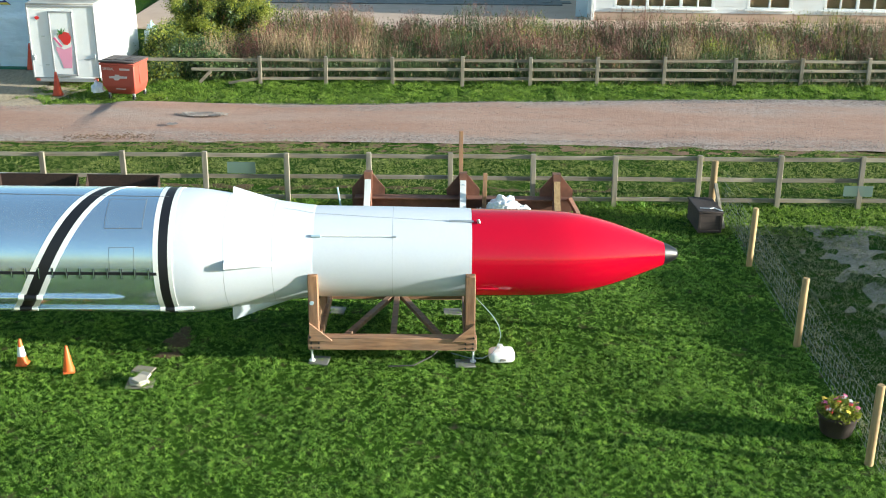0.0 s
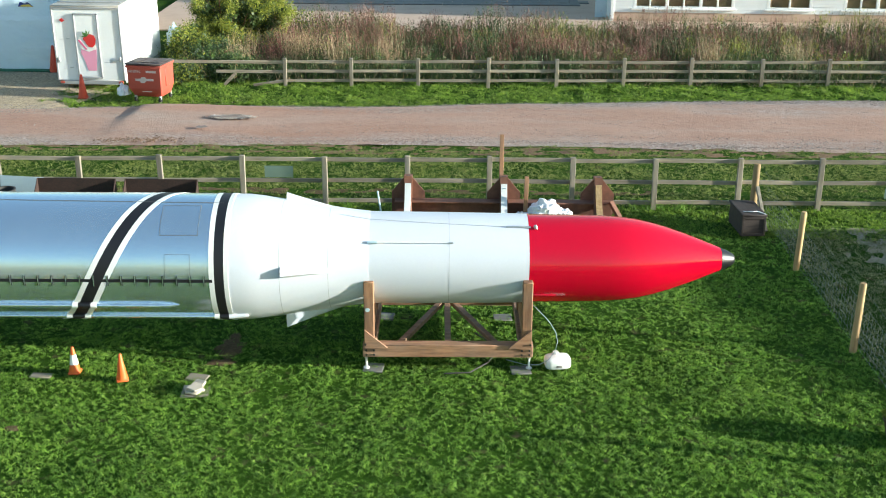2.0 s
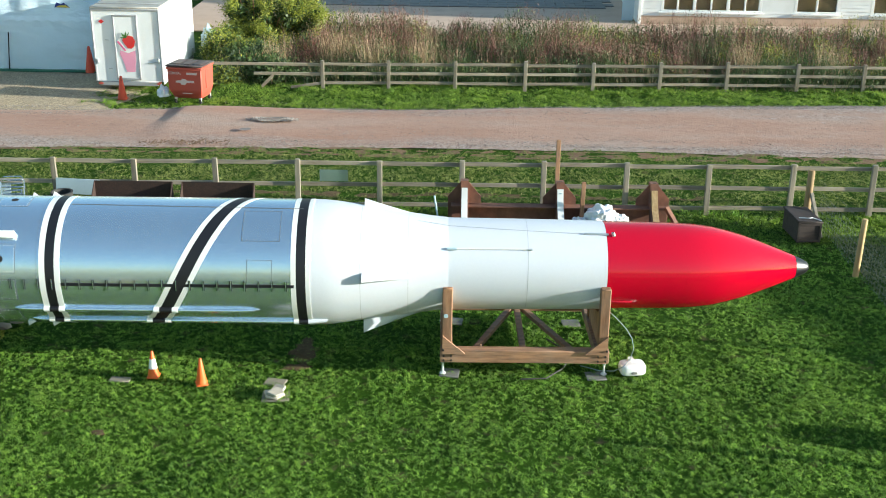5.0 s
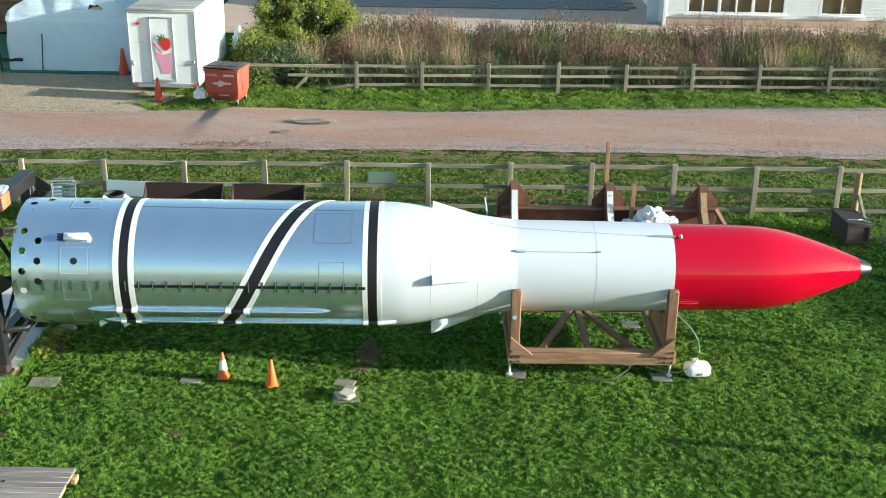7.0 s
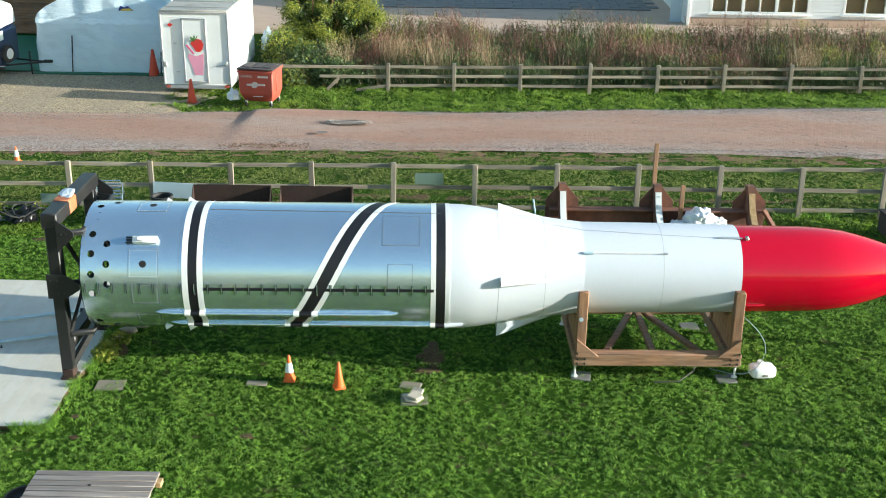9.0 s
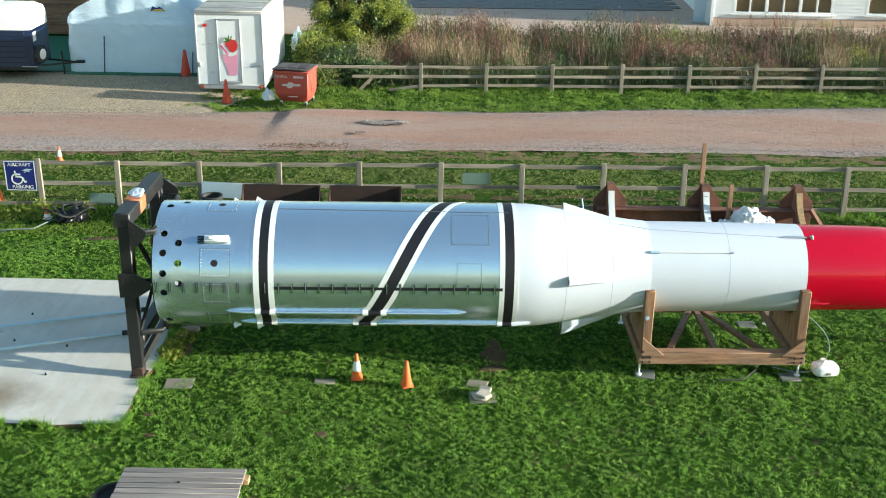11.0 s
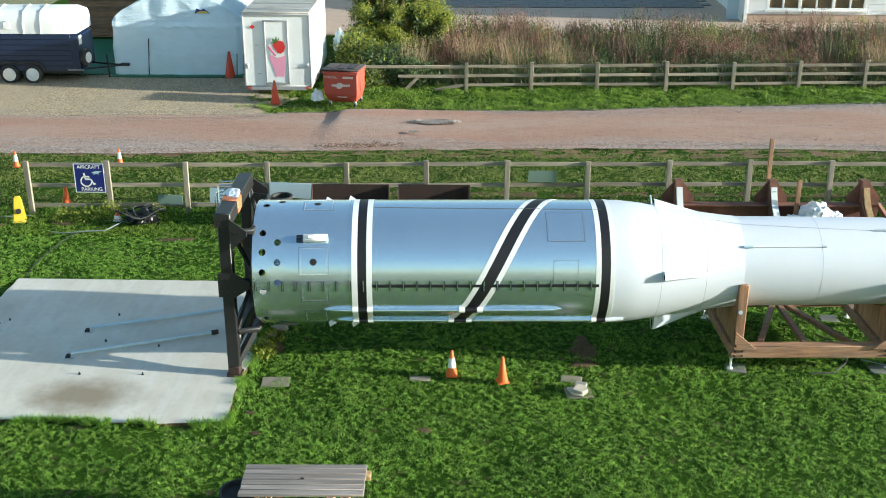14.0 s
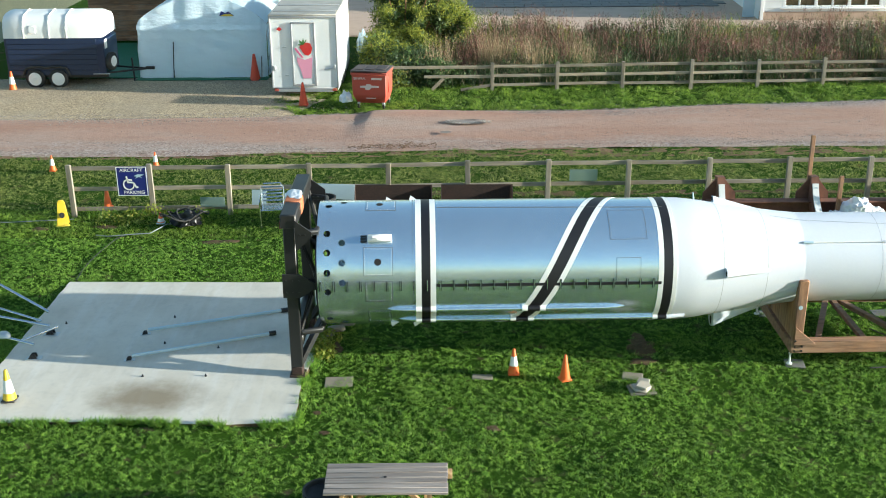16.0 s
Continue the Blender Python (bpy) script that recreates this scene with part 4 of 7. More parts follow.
part("nose_tip", lathe([(3.546, 0.18), (3.55, 0.19), (3.64, 0.153), (3.72, 0.112), (3.765, 0.086), (3.79, 0.052), (3.795, 0.0)], 40), M["nose_steel"], rocket, "dark polished steel nose tip")


for x, r in ((-3.487, 0.937), (-2.745, 0.8265), (-0.862, 0.737)):
    part("seam_ring", skin_patch(x - 0.003, x + 0.003, 0, 360, r, 0.0012, 1, 96), M["seam_pale"], rocket, "thin panel seam")
part("seam_ring", skin_patch(1.648, 1.652, 0, 360, 0.699, 0.0008, 1, 96), M["red"], rocket, "fine joint in the red fairing")


def wedge(a, tall=0.12):
    """A fairing that is blunt at its aft end and fades into the taper forward."""
    b = bmesh.new()
    rows = []
    for i in range(9):
        f = i / 8
        x = -3.46 + (0.80 if tall < 0.15 else 0.98) * f
        base = 0.930 - 0.149 * (x + 3.487) / 1.0
        h = tall * (1 - f) ** 1.15 + 0.004
        half = (0.08 if tall < 0.15 else 0.17) * (1 - 0.45 * f)
        rows.append([b.verts.new(on_skin(x, a + s * math.degrees(half / base), base + k)) for s, k in ((-1.2, -0.03), (-0.85, h * 0.5), (-0.4, h * 0.92), (0.4, h * 0.92), (0.85, h * 0.5), (1.2, -0.03))])
    for p, q in zip(rows, rows[1:]):
        for i in range(5):
            b.faces.new((p[i], p[i + 1], q[i + 1], q[i]))
    b.faces.new(rows[0])
    b.faces.new(rows[-1][::-1])
    ob = part("air_scoop", b, M["white"], rocket, "white wedge-shaped fairing")
    m = Matrix.Translation(on_skin(-3.462, a, 0.930 + tall * 0.5)) @ pose(0, 0, 0, a - 90, 0, 0)
    part("scoop_mouth", lathe([(-0.004, 0.0), (-0.004, 0.04), (0.004, 0.04)], 20, None, m @ Matrix.Diagonal((1, 1, tall * 8, 1))), M["dark_hole"], ob, "dark blunt end of the fairing")


for a, tall in ((76, 0.12), (173.5, 0.12), (252, 0.23), (353, 0.12)):
    wedge(a, tall)

# small fittings on the upper stage
rod = part("side_rod", tube([on_skin(-2.05, 141, 0.764), on_skin(-0.82, 140.5, 0.757)], 0.009, 8), M["plastic_white"], rocket, "thin pale rod on the upper stage")
part("rod_end", tube([on_skin(-2.14, 141, 0.764), on_skin(-1.99, 141, 0.767)], 0.024, 8), M["pale_blue"], rod, "pale blue rod end")
part("rod_end", tube([on_skin(-0.87, 140.5, 0.752), on_skin(-0.80, 140.5, 0.752)], 0.018, 8), M["galv"], rod)
wire = part("guy_wire", tube([on_skin(-2.6, 102, 0.815), on_skin(-2.125, 105.9, 0.760), on_skin(-1.2, 111, 0.745), on_skin(0.05, 116.5, 0.732)], 0.003, 5), M["galv"], rocket, "thin wire running to a turnbuckle")
part("turnbuckle", tube([on_skin(0.03, 116.5, 0.736), on_skin(0.15, 117, 0.746), on_skin(0.31, 117, 0.746), on_skin(0.42, 117.3, 0.735)], 0.017, 8), M["galv"], wire, "galvanised turnbuckle")
part("shackle", lathe([(-0.03, 0.028), (0.03, 0.028), (0.03, 0.016), (-0.03, 0.016), (-0.03, 0.028)], 12, None, Matrix.Translation(on_skin(0.50, 117.5, 0.745)) @ pose(0, 0, 0, 0, 70, 0)), M["galv"], wire, "bright steel shackle")
part("nose_blister", tube([on_skin(0.47, 213, 0.70), on_skin(0.52, 213, 0.717), on_skin(0.78, 213, 0.717), on_skin(0.83, 213, 0.70)], 0.02, 8), M["red"], rocket, "small red blister")
part("roof_wire", tube([on_skin(-8.05, 100, R1 + 0.004), on_skin(-7.0, 101.3, R1 + 0.006), on_skin(-4.4, 103.6, R1 + 0.004)], 0.004, 5), M["seam"], rocket, "thin wire along the tank top")
for x, a in ((-8.82, 236), (-8.45, 240), (-8.9, 60), (-8.5, 72)):
    part("small_fin", plate([(0, 0), (0.17, 0), (0.03, 0.09)], 0.02, Matrix.Translation(on_skin(x, a, R1 - 0.02)) @ pose(0, 0, 0, a - 90, 0, 0)), M["stripe_white"], rocket, "small white triangular fin")


# ---- wooden cradle under the upper stage ----
def build_cradle():
    th = thing("timber_cradle", pose(-0.85, 16.49, 0.06, 0, 0, 1.2), "heavy brown timber cradle on four screw feet", "cradle")
    W, D = 2.72, 1.98
    part("front_beam", box(W, 0.18, 0.215, pose(0, -0.04, 0.30), 0.012), M["wood"], th)
    part("back_beam", box(W, 0.15, 0.19, pose(0, D, 0.28), 0.012), M["wood"], th)
    cy, cz, r = 0.69, 1.588, 0.77
    for s in (-1, 1):
        x = s * (W / 2 - 0.11)
        part("side_beam", beam((x, 0.08, 0.28), (x, D - 0.08, 0.28), 0.20, 0.17), M["wood"], th)
        # saddle board with a round hollow for the rocket
        out = [(0.07, 0.375), (0.07, 1.40)]
        for i in range(13):
            a = radians(205 + (335 - 205) * i / 12)
            out.append((cy + r * math.cos(a), cz + r * math.sin(a)))
        out = [(0.07, 0.375), (0.07, 1.42)] + [p for p in out[2:] if p[0] > 0.09] + [(1.35, 1.42), (1.35, 0.375)]
        part("saddle_board", plate(out, 0.09, pose(x, 0, 0, 0, 0, 90)), M["wood_up"], th, "timber saddle board hollowed to the hull")
        part("front_post", box(0.16, 0.14, 1.12, pose(x, -0.055, 0.93, 0, s * -0.3, 0), 0.014), M["wood_up"], th)
        part("back_post", box(0.14, 0.14, 0.9, pose(x, 1.35, 0.82), 0.014), M["wood_up"], th)
        part("gusset", plate([(0, 0), (-s * 0.36, 0), (0, 0.31)], 0.04, pose(x + s * 0.07, -0.15, 0.37), None), M["wood"], th)
        for y in (0.0, D):
            ft = part("screw_foot", turned([(-0.06, 0.05), (-0.045, 0.05), (-0.038, 0.018), (0.2, 0.018)], 12, None, pose(s * (W / 2 - 0.05), y, 0.0)), M["plastic_white"], th, "white-painted screw jack foot")
            part("foot_nut", turned([(0.12, 0.03), (0.15, 0.03)], 6, None, pose(s * (W / 2 - 0.05), y, 0.0)), M["galv"], ft)
    for x0, x1 in ((-0.86, -0.10), (0.0, 0.0), (0.86, 0.10)):
        part("brace", beam((x0, 0.06, 0.25), (x1, D - 0.08, 0.25), 0.10, 0.08), M["wood"], th)
    for s in (-1, 1):
        for dx, dz in ((0.06, 0.24), (0.06, 0.32), (0.18, 0.24), (0.18, 0.32), (0.05, 0.44)):
            part("bolt_head", turned([(0, 0.016), (0.02, 0.016), (0.022, 0.0)], 8, None, pose(s * (W / 2 - dx), -0.128 if dz < 0.4 else -0.168, dz, 90)), M["steel_black"], th)
    part("label_disc", turned([(0, 0.035), (0.01, 0.035), (0.01, 0)], 12, None, pose(-W / 2 + 0.09, -0.128, 1.02, 90)), M["pale_blue"], th, "small round blue-green label")
    for x, y in ((-1.2, 0.0), (1.18, -0.02), (-1.15, D), (0.95, D)):
        solid("paving_slab", box(0.32, 0.28, 0.05, None, 0.008), M["paver"], pose(-0.85 + x, 16.52 + y, -0.04, 1, 0, 5 * x), "grey paving slab in the lawn under a cradle foot", "slab", "slabs under the cradle")


build_cradle()


# ---- black steel stand at the tail ----
def build_stand():
    th = thing("launch_stand", pose(-10.33, 16.1, 0.05), "black steel frame bolted to the concrete pad behind the tail", "stand")
    H, D = 2.70, 1.85
    part("front_post", box(0.185, 0.20, H - 0.26, pose(0, 0, H / 2 + 0.03), 0.012), M["steel_black"], th)
    part("back_post", box(0.185, 0.20, H - 0.26, pose(0, D, H / 2 + 0.03), 0.012), M["steel_black"], th)
    part("top_beam", box(0.25, D + 0.25, 0.23, pose(0, D / 2, H), 0.02), M["steel_black"], th)
    part("low_beam", box(0.2, D - 0.23, 0.2, pose(0, D / 2, 0.55), 0.02), M["steel_black"], th)
    for y in (0, D):
        part("foot_plate", box(0.25, 0.25, 0.03, pose(0, y, 0.0), 0.004), M["rust_dark"], th, "rusty foot plate")
        part("hinge_lug", box(0.19, 0.20, 0.16, pose(0.0, y, 0.09), 0.02), M["rust_dark"], th)
        for z in (0.75, 1.62, 2.45):
            part("arm", tube([(0.1, y, z), (0.40, y + (0.1 if y == 0 else -0.1), z), (0.44, y + (0.45 if y == 0 else -0.45), z)], 0.05, 10), M["steel_black"], th)
            if z == 0.75:
                continue
            out = [(-0.14, -0.2), (0.13, -0.2), (0.36, -0.05), (0.36, 0.05), (0.13, 0.2), (-0.14, 0.2)] if z < 2 else [(0.1, -0.25), (0.36, 0.0), (0.36, 0.08), (0.1, 0.28)]
            g = part("side_gusset", plate(out, 0.03, pose(0, y + (-0.13 if y == 0 else 0.13), z)), M["steel_black"], th)
            for dx in ((-0.08, 0.02, 0.12) if z < 2 else (0.18, 0.26)):
                for dz in (-0.1, 0.1) if z < 2 else (0.04,):
                    part("bolt_head", turned([(0, 0.012), (0.02, 0.012), (0.02, 0)], 6, None, pose(dx, y - 0.145, z + dz, 90)), M["steel_black"], g)
        for z in (1.62, 2.62):
            part("stub", box(0.05, 0.12, 0.13, pose(-0.125, y, z), 0.006), M["rust"], th, "short rusty stub plate")
    for y in (0.0, D):
        part("diagonal", tube([(0.08, y, 2.55), (0.34, y + (0.3 if y == 0 else -0.3), 1.65), (0.08, y, 0.75)], 0.04, 8), M["steel_black"], th)
        part("rear_stay", beam((0.02, y, 0.15), (0.45, y + (0.5 if y == 0 else -0.5), 0.9), 0.10, 0.10), M["steel_black"], th)
    part("mount_ring", lathe([(0.38, 0.88), (0.43, 0.88), (0.43, 0.96), (0.38, 0.96), (0.38, 0.88)], 48, None, pose(0, 0.80, 1.64)), M["steel_black"], th)
    solid("ratchet_strap", box(0.27, 0.34, 0.245, None, 0.02), M["strap"], pose(-10.33, 16.75, 2.76), "faded orange strap round the stand's top beam", "strap")
    cl = lump((0.13, 0.24, 0.04), 4.0, 0.3, 1.1, 4)
    solid("white_cloth", cl, M["sheet"], pose(-10.35, 16.93, 2.88, 0, -12, 18), "crumpled white cloth lying on the stand's top beam", "cloth")


build_stand()

# ---- fences ----
def fence_line(name, xs, y0, slope, height, rails, label):
    """A post and rail fence with a post at each x; the rails run behind the posts from bay to bay."""
    th = thing(name, pose(xs[0], y0, 0), label, "fence")
    for i, px in enumerate(xs):
        x = px - xs[0]
        y = x * slope
        h = height + random.uniform(-0.025, 0.025)
        part("post", box(0.115, 0.085, h + 0.15, pose(x, y, h / 2 - 0.075, random.uniform(-1.2, 1.2), random.uniform(-0.9, 0.9), random.uniform(-3, 3)), 0.008), M["post"], th)
        if i < len(xs) - 1:
            nx = xs[i + 1] - xs[0]
            for k, z in enumerate(rails):
                a, b = z + random.uniform(-0.014, 0.014), z + random.uniform(-0.014, 0.014)
                part("rail", beam((x - 0.03, y + 0.062, a), (nx + 0.03, nx * slope + 0.062 + 0.002 * k, b), 0.038, 0.09, None, 0.005), M["rail"], th)
    return th


NEAR_POSTS = [-16.49, -14.66, -12.89, -11.03, -9.235, -7.41, -5.573, -3.732, -1.879, -0.045, 1.82, 3.67, 5.56, 7.38, 9.22, 11.06, 12.9, 14.74, 16.58, 18.42]
FAR_POSTS = [-6.424, -4.287, -2.123, 0.155, 2.372, 4.553, 6.74, 9.06, 11.24, 13.45, 15.65, 17.85, 20.05]
fence_line("near_fence", NEAR_POSTS, 24.05, 0.0175, 1.20, (1.11, 0.615, 0.135), "weathered grey timber post and rail fence beside the lawn")
fence_line("track_fence", FAR_POSTS, 36.12, 0.034, 0.91, (0.775, 0.47, 0.165), "weathered three-rail timber fence in front of the weeds")
far_bits = thing("broken_rail", pose(-7.41, 36.09, 0), "loose and leaning old fence rails beside the bush", "fence rail")
part("rail", beam((-3.3, 0.1, 0.75), (0.97, 0.07, 0.76), 0.038, 0.095), M["rail"], far_bits)
part("rail", beam((-1.25, 0.06, 0.45), (0.97, 0.06, 0.45), 0.038, 0.095), M["rail"], far_bits)
part("prop", beam((-1.0, 0.02, 0.02), (-0.62, 0.02, 0.40), 0.04, 0.10), M["rail"], far_bits)
part("rail", beam((-0.05, 0.0, 0.02), (0.97, 0.02, 0.17), 0.04, 0.09), M["rail"], far_bits)
# ---- small helpers for the things ----
def lettering(text, size, material, parent, m, name="lettering", label=""):
    """Flat raised letters in Blender's own font, centred."""
    cu = bpy.data.curves.new(name, 'FONT')
    cu.body, cu.size, cu.extrude, cu.align_x, cu.align_y = text, size, 0.002, 'CENTER', 'CENTER'
    tmp = new("tmp_text", cu)
    me = bpy.data.meshes.new_from_object(tmp.evaluated_get(bpy.context.evaluated_depsgraph_get()))
    bpy.data.objects.remove(tmp)
    bpy.data.curves.remove(cu)
    me.name = name
    me.materials.clear()
    me.materials.append(material)
    ob = new(name, me)
    ob.parent = parent
    ob.matrix_local = m
    if label:
        ob["label"] = label
    return ob


def disc(r, thick, m, segs=20, sx=1.0, sy=1.0):
    """A flat round plate that faces -y."""
    return turned([(0, 0), (0, r), (thick, r), (thick, 0)], segs, None, m @ pose(0, 0, 0, 90) @ Matrix.Diagonal((sx, sy, 1, 1)))


def traffic_cone(x, y, h, body, label, band=None, base=None, z=0.0, turn=0.0):
    th = thing("traffic_cone", pose(x, y, z, 0, 0, turn), label, "traffic cone", "traffic cones")
    w = h * 0.40
    part("base", box(w, w, 0.035, pose(0, 0, 0.02), 0.01), M[base or body], th)
    r0, r1 = h * 0.2, h * 0.045
    at = lambda f: r0 + (r1 - r0) * f
    part("cone", turned([(0.035, r0), (h * 0.3, at(0.3)), (h * 0.97, at(0.97)), (h, r1 * 0.7), (h, r1 * 0.45)], 20), M[body], th)
    if band:
        part("sleeve", turned([(h * band[0], at(band[0]) + 0.003), (h * band[1], at(band[1]) + 0.003)], 20), M["cone_white"], th, "white reflective sleeve")
    return th


# ---- the trailer with the drinks picture ----
def build_catering_trailer():
    th = thing("catering_trailer", pose(-12.465, 35.34, 0.0), "white box catering trailer with a grey-framed door", "trailer")
    W, D, Z0, Z1 = 2.10, 4.6, 0.30, 2.60
    part("body", box(W, D, Z1 - Z0, pose(0, D / 2, (Z0 + Z1) / 2), 0.02), M["trailer_white"], th)
    roof = part("roof", box(W + 0.06, D + 0.04, 0.06, pose(0, D / 2, Z1 + 0.03), 0.02), M["roof_grey"], th, "weathered grey roof with brown stains")
    for y in (0.55, 1.7, 2.9):
        part("roof_rib", box(W - 0.1, 0.07, 0.03, pose(0, y, Z1 + 0.075), 0.008), M["grey_trim"], roof)
    for x in (-W / 2, W / 2):
        part("corner_trim", box(0.05, 0.05, Z1 - Z0, pose(x, -0.005, (Z0 + Z1) / 2), 0.01), M["grey_trim"], th)
    part("top_trim", box(W, 0.05, 0.06, pose(0, -0.008, Z1 - 0.03), 0.01), M["grey_trim"], th)
    part("side_trim", box(0.02, D, 0.07, pose(W / 2 + 0.008, D / 2, Z1 - 0.04), 0.005), M["trailer_white"], th)
    dr = part("door", box(0.70, 0.03, 1.94, pose(-0.01, -0.02, 1.39), 0.01), M["trailer_white"], th, "white door with a picture of a pink drink")
    fw = 0.05
    for x, z, sx, sz in ((-0.37, 1.39, fw, 2.04), (0.35, 1.39, fw, 2.04), (-0.01, 2.39, 0.77, fw), (-0.01, 0.39, 0.77, fw)):
        part("door_frame", box(sx, 0.05, sz, pose(x, -0.028, z), 0.008), M["grey_trim"], dr)
    # the picture: tumbler, straw, fruit and its leaves
    pic = -0.042
    part("picture_cup", plate([(-0.22, 1.42), (0.24, 1.36), (0.22, 0.95), (0.18, 0.62), (-0.08, 0.62), (-0.15, 0.9), (-0.26, 1.2)], 0.006, pose(0.02, pic, 0)), M["pink"], dr)
    part("picture_foam", plate([(-0.30, 1.62), (-0.2, 1.72), (0.0, 1.5), (0.22, 1.46), (0.23, 1.30), (0.0, 1.22), (-0.22, 1.3)], 0.006, pose(0.02, pic - 0.006, 0)), M["cone_white"], dr)
    part("picture_straw", plate([(-0.32, 1.58), (-0.26, 1.60), (-0.04, 1.30), (-0.09, 1.28)], 0.004, pose(0.02, pic - 0.011, 0)), M["petal_pink"], dr)
    part("picture_fruit", plate([(0.03, 1.38), (0.14, 1.36), (0.23, 1.44), (0.27, 1.60), (0.22, 1.74), (0.08, 1.78), (-0.08, 1.72), (-0.13, 1.62)], 0.006, pose(0.0, pic - 0.015, 0)), M["berry"], dr)
    for k, (x, z) in enumerate(((-0.18, 1.72), (-0.13, 1.86), (0.0, 1.92), (0.11, 1.90), (0.17, 1.80))):
        part("picture_leaf", plate([(0.0, 1.70), (x * 0.6 + 0.03, (z + 1.7) / 2 + 0.02), (x, z), (x * 0.6 - 0.04, (z + 1.7) / 2 - 0.02)], 0.004, pose(0.0, pic - 0.019 - 0.004 * k, 0)), M["leaf"], dr)
    for x, z in ((-0.62, 1.63), (-0.58, 0.72)):
        part("hook", box(0.12, 0.03, 0.03, pose(x, -0.02, z), 0.006), M["galv"], th)
    for x, z in ((-0.97, 0.95), (0.96, 0.98)):
        part("latch", box(0.06, 0.05, 0.16, pose(x, -0.02, z), 0.01), M["galv"], th)
    part("hold_bar", tube([(0.62, -0.03, 0.9), (0.96, -0.04, 0.96)], 0.012, 6), M["galv"], th)
    part("badge", plate([(-0.09, 0), (0, 0.065), (0.09, 0), (0, -0.065)], 0.008, pose(-0.75, -0.015, 2.20)), M["berry"], th, "small red diamond badge")
    part("rear_bar", box(1.8, 0.10, 0.13, pose(0, 0.02, 0.235), 0.015), M["steel_grey"], th)
    for x in (-0.93, 0.93):
        part("tail_lamp", box(0.15, 0.05, 0.08, pose(x, -0.01, 0.24), 0.012), M["bin_red"], th, "red tail lamp")
    for x in (-0.95, 0.95):
        for y in (2.0, 2.75):
            w = part("wheel", lathe([(-0.09, 0.0), (-0.09, 0.30), (-0.05, 0.33), (0.05, 0.33), (0.09, 0.30), (0.09, 0.0)], 24, None, pose(x, y, 0.33)), M["rubber"], th)
    part("side_skirt", box(0.03, D - 0.4, 0.16, pose(W / 2 - 0.03, D / 2, 0.24), 0.008), M["grey_trim"], th)


build_catering_trailer()


def build_bin():
    th = thing("waste_bin", pose(-10.30, 33.60, 0.02, 0, 0, -9) @ Matrix.Diagonal((0.90, 1, 1.03, 1)), "faded red wheeled waste bin with a dark lid", "waste bin")
    b = bmesh.new()
    w0, w1, d0, d1, z0, z1 = 0.95, 1.20, 0.72, 1.0, 0.16, 1.06
    lo = [b.verts.new((sx * w0 / 2 + 0.04, 0.5 + sy * d0 / 2, z0)) for sx, sy in ((-1, -1), (1, -1), (1, 1), (-1, 1))]
    mid = [b.verts.new((sx * w1 / 2 * 0.97, 0.5 + sy * d1 / 2 * 0.97, 0.42)) for sx, sy in ((-1, -1), (1, -1), (1, 1), (-1, 1))]
    hi = [b.verts.new((sx * w1 / 2, 0.5 + sy * d1 / 2, z1)) for sx, sy in ((-1, -1), (1, -1), (1, 1), (-1, 1))]
    for p, q in ((lo, mid), (mid, hi)):
        for i in range(4):
            b.faces.new((p[i], p[(i + 1) % 4], q[(i + 1) % 4], q[i]))
    b.faces.new(lo[::-1]), b.faces.new(hi)
    bmesh.ops.bevel(b, geom=b.edges[:], offset=0.02, segments=1, affect='EDGES')
    body = part("body", b, M["bin_red"], th, "faded red plastic body")
    part("rim", box(1.26, 1.06, 0.07, pose(0, 0.5, 1.07), 0.015), M["bin_red"], th)
    lid = part("lid", box(1.28, 1.08, 0.05, pose(0, 0.5, 1.13, -2), 0.018), M["bin_lid"], th, "dark brown ribbed lid")
    for k in range(3):
        part("lid_panel", box(0.30, 0.7, 0.03, pose(-0.38 + 0.38 * k, 0.5, 1.16, -2), 0.01), M["bin_lid"], lid)
    part("side_channel", box(0.025, 0.30, 0.55, pose(0.60, 0.5, 0.72), 0.01), M["bin_red"], body)
    for x in (-0.40, 0.47):
        for y in (0.12, 0.88):
            c = part("castor", lathe([(-0.03, 0.0), (-0.03, 0.075), (0.03, 0.075), (0.03, 0.0)], 16, None, pose(x, y, 0.078)), M["rubber"], th)
            part("castor_fork", box(0.09, 0.07, 0.10, pose(x, y, 0.14), 0.01), M["galv"], c)
    lettering("GENERAL", 0.105, M["faded_white"], body, pose(-0.32, -0.016, 0.93, 90, 0, 0))
    part("letter_bar", box(0.36, 0.006, 0.06, pose(0.27, -0.012, 0.93), 0.0), M["faded_white"], body)
    part("logo_patch", plate([(-0.36, 0.04), (-0.12, 0.06), (-0.1, 0.12), (0.05, 0.12), (0.1, 0.06), (0.4, 0.06), (0.4, -0.02), (0.1, -0.03), (0.02, -0.11), (-0.14, -0.11), (-0.16, -0.04), (-0.36, -0.03)], 0.006, pose(0, -0.012, 0.68) @ Matrix.Diagonal((0.85, 1, 0.75, 1))), M["faded_white"], body, "worn white printed patch")
    part("letter_bar", box(0.34, 0.006, 0.045, pose(0.05, 0.055, 0.34, -14), 0.0), M["faded_white"], body)


build_bin()
solid("white_sack", lump((0.19, 0.19, 0.27), 3.0, 0.4, 2.0, 4), M["sheet"], pose(-11.05, 33.95, 0.22), "crumpled white sack beside the bin", "sack")


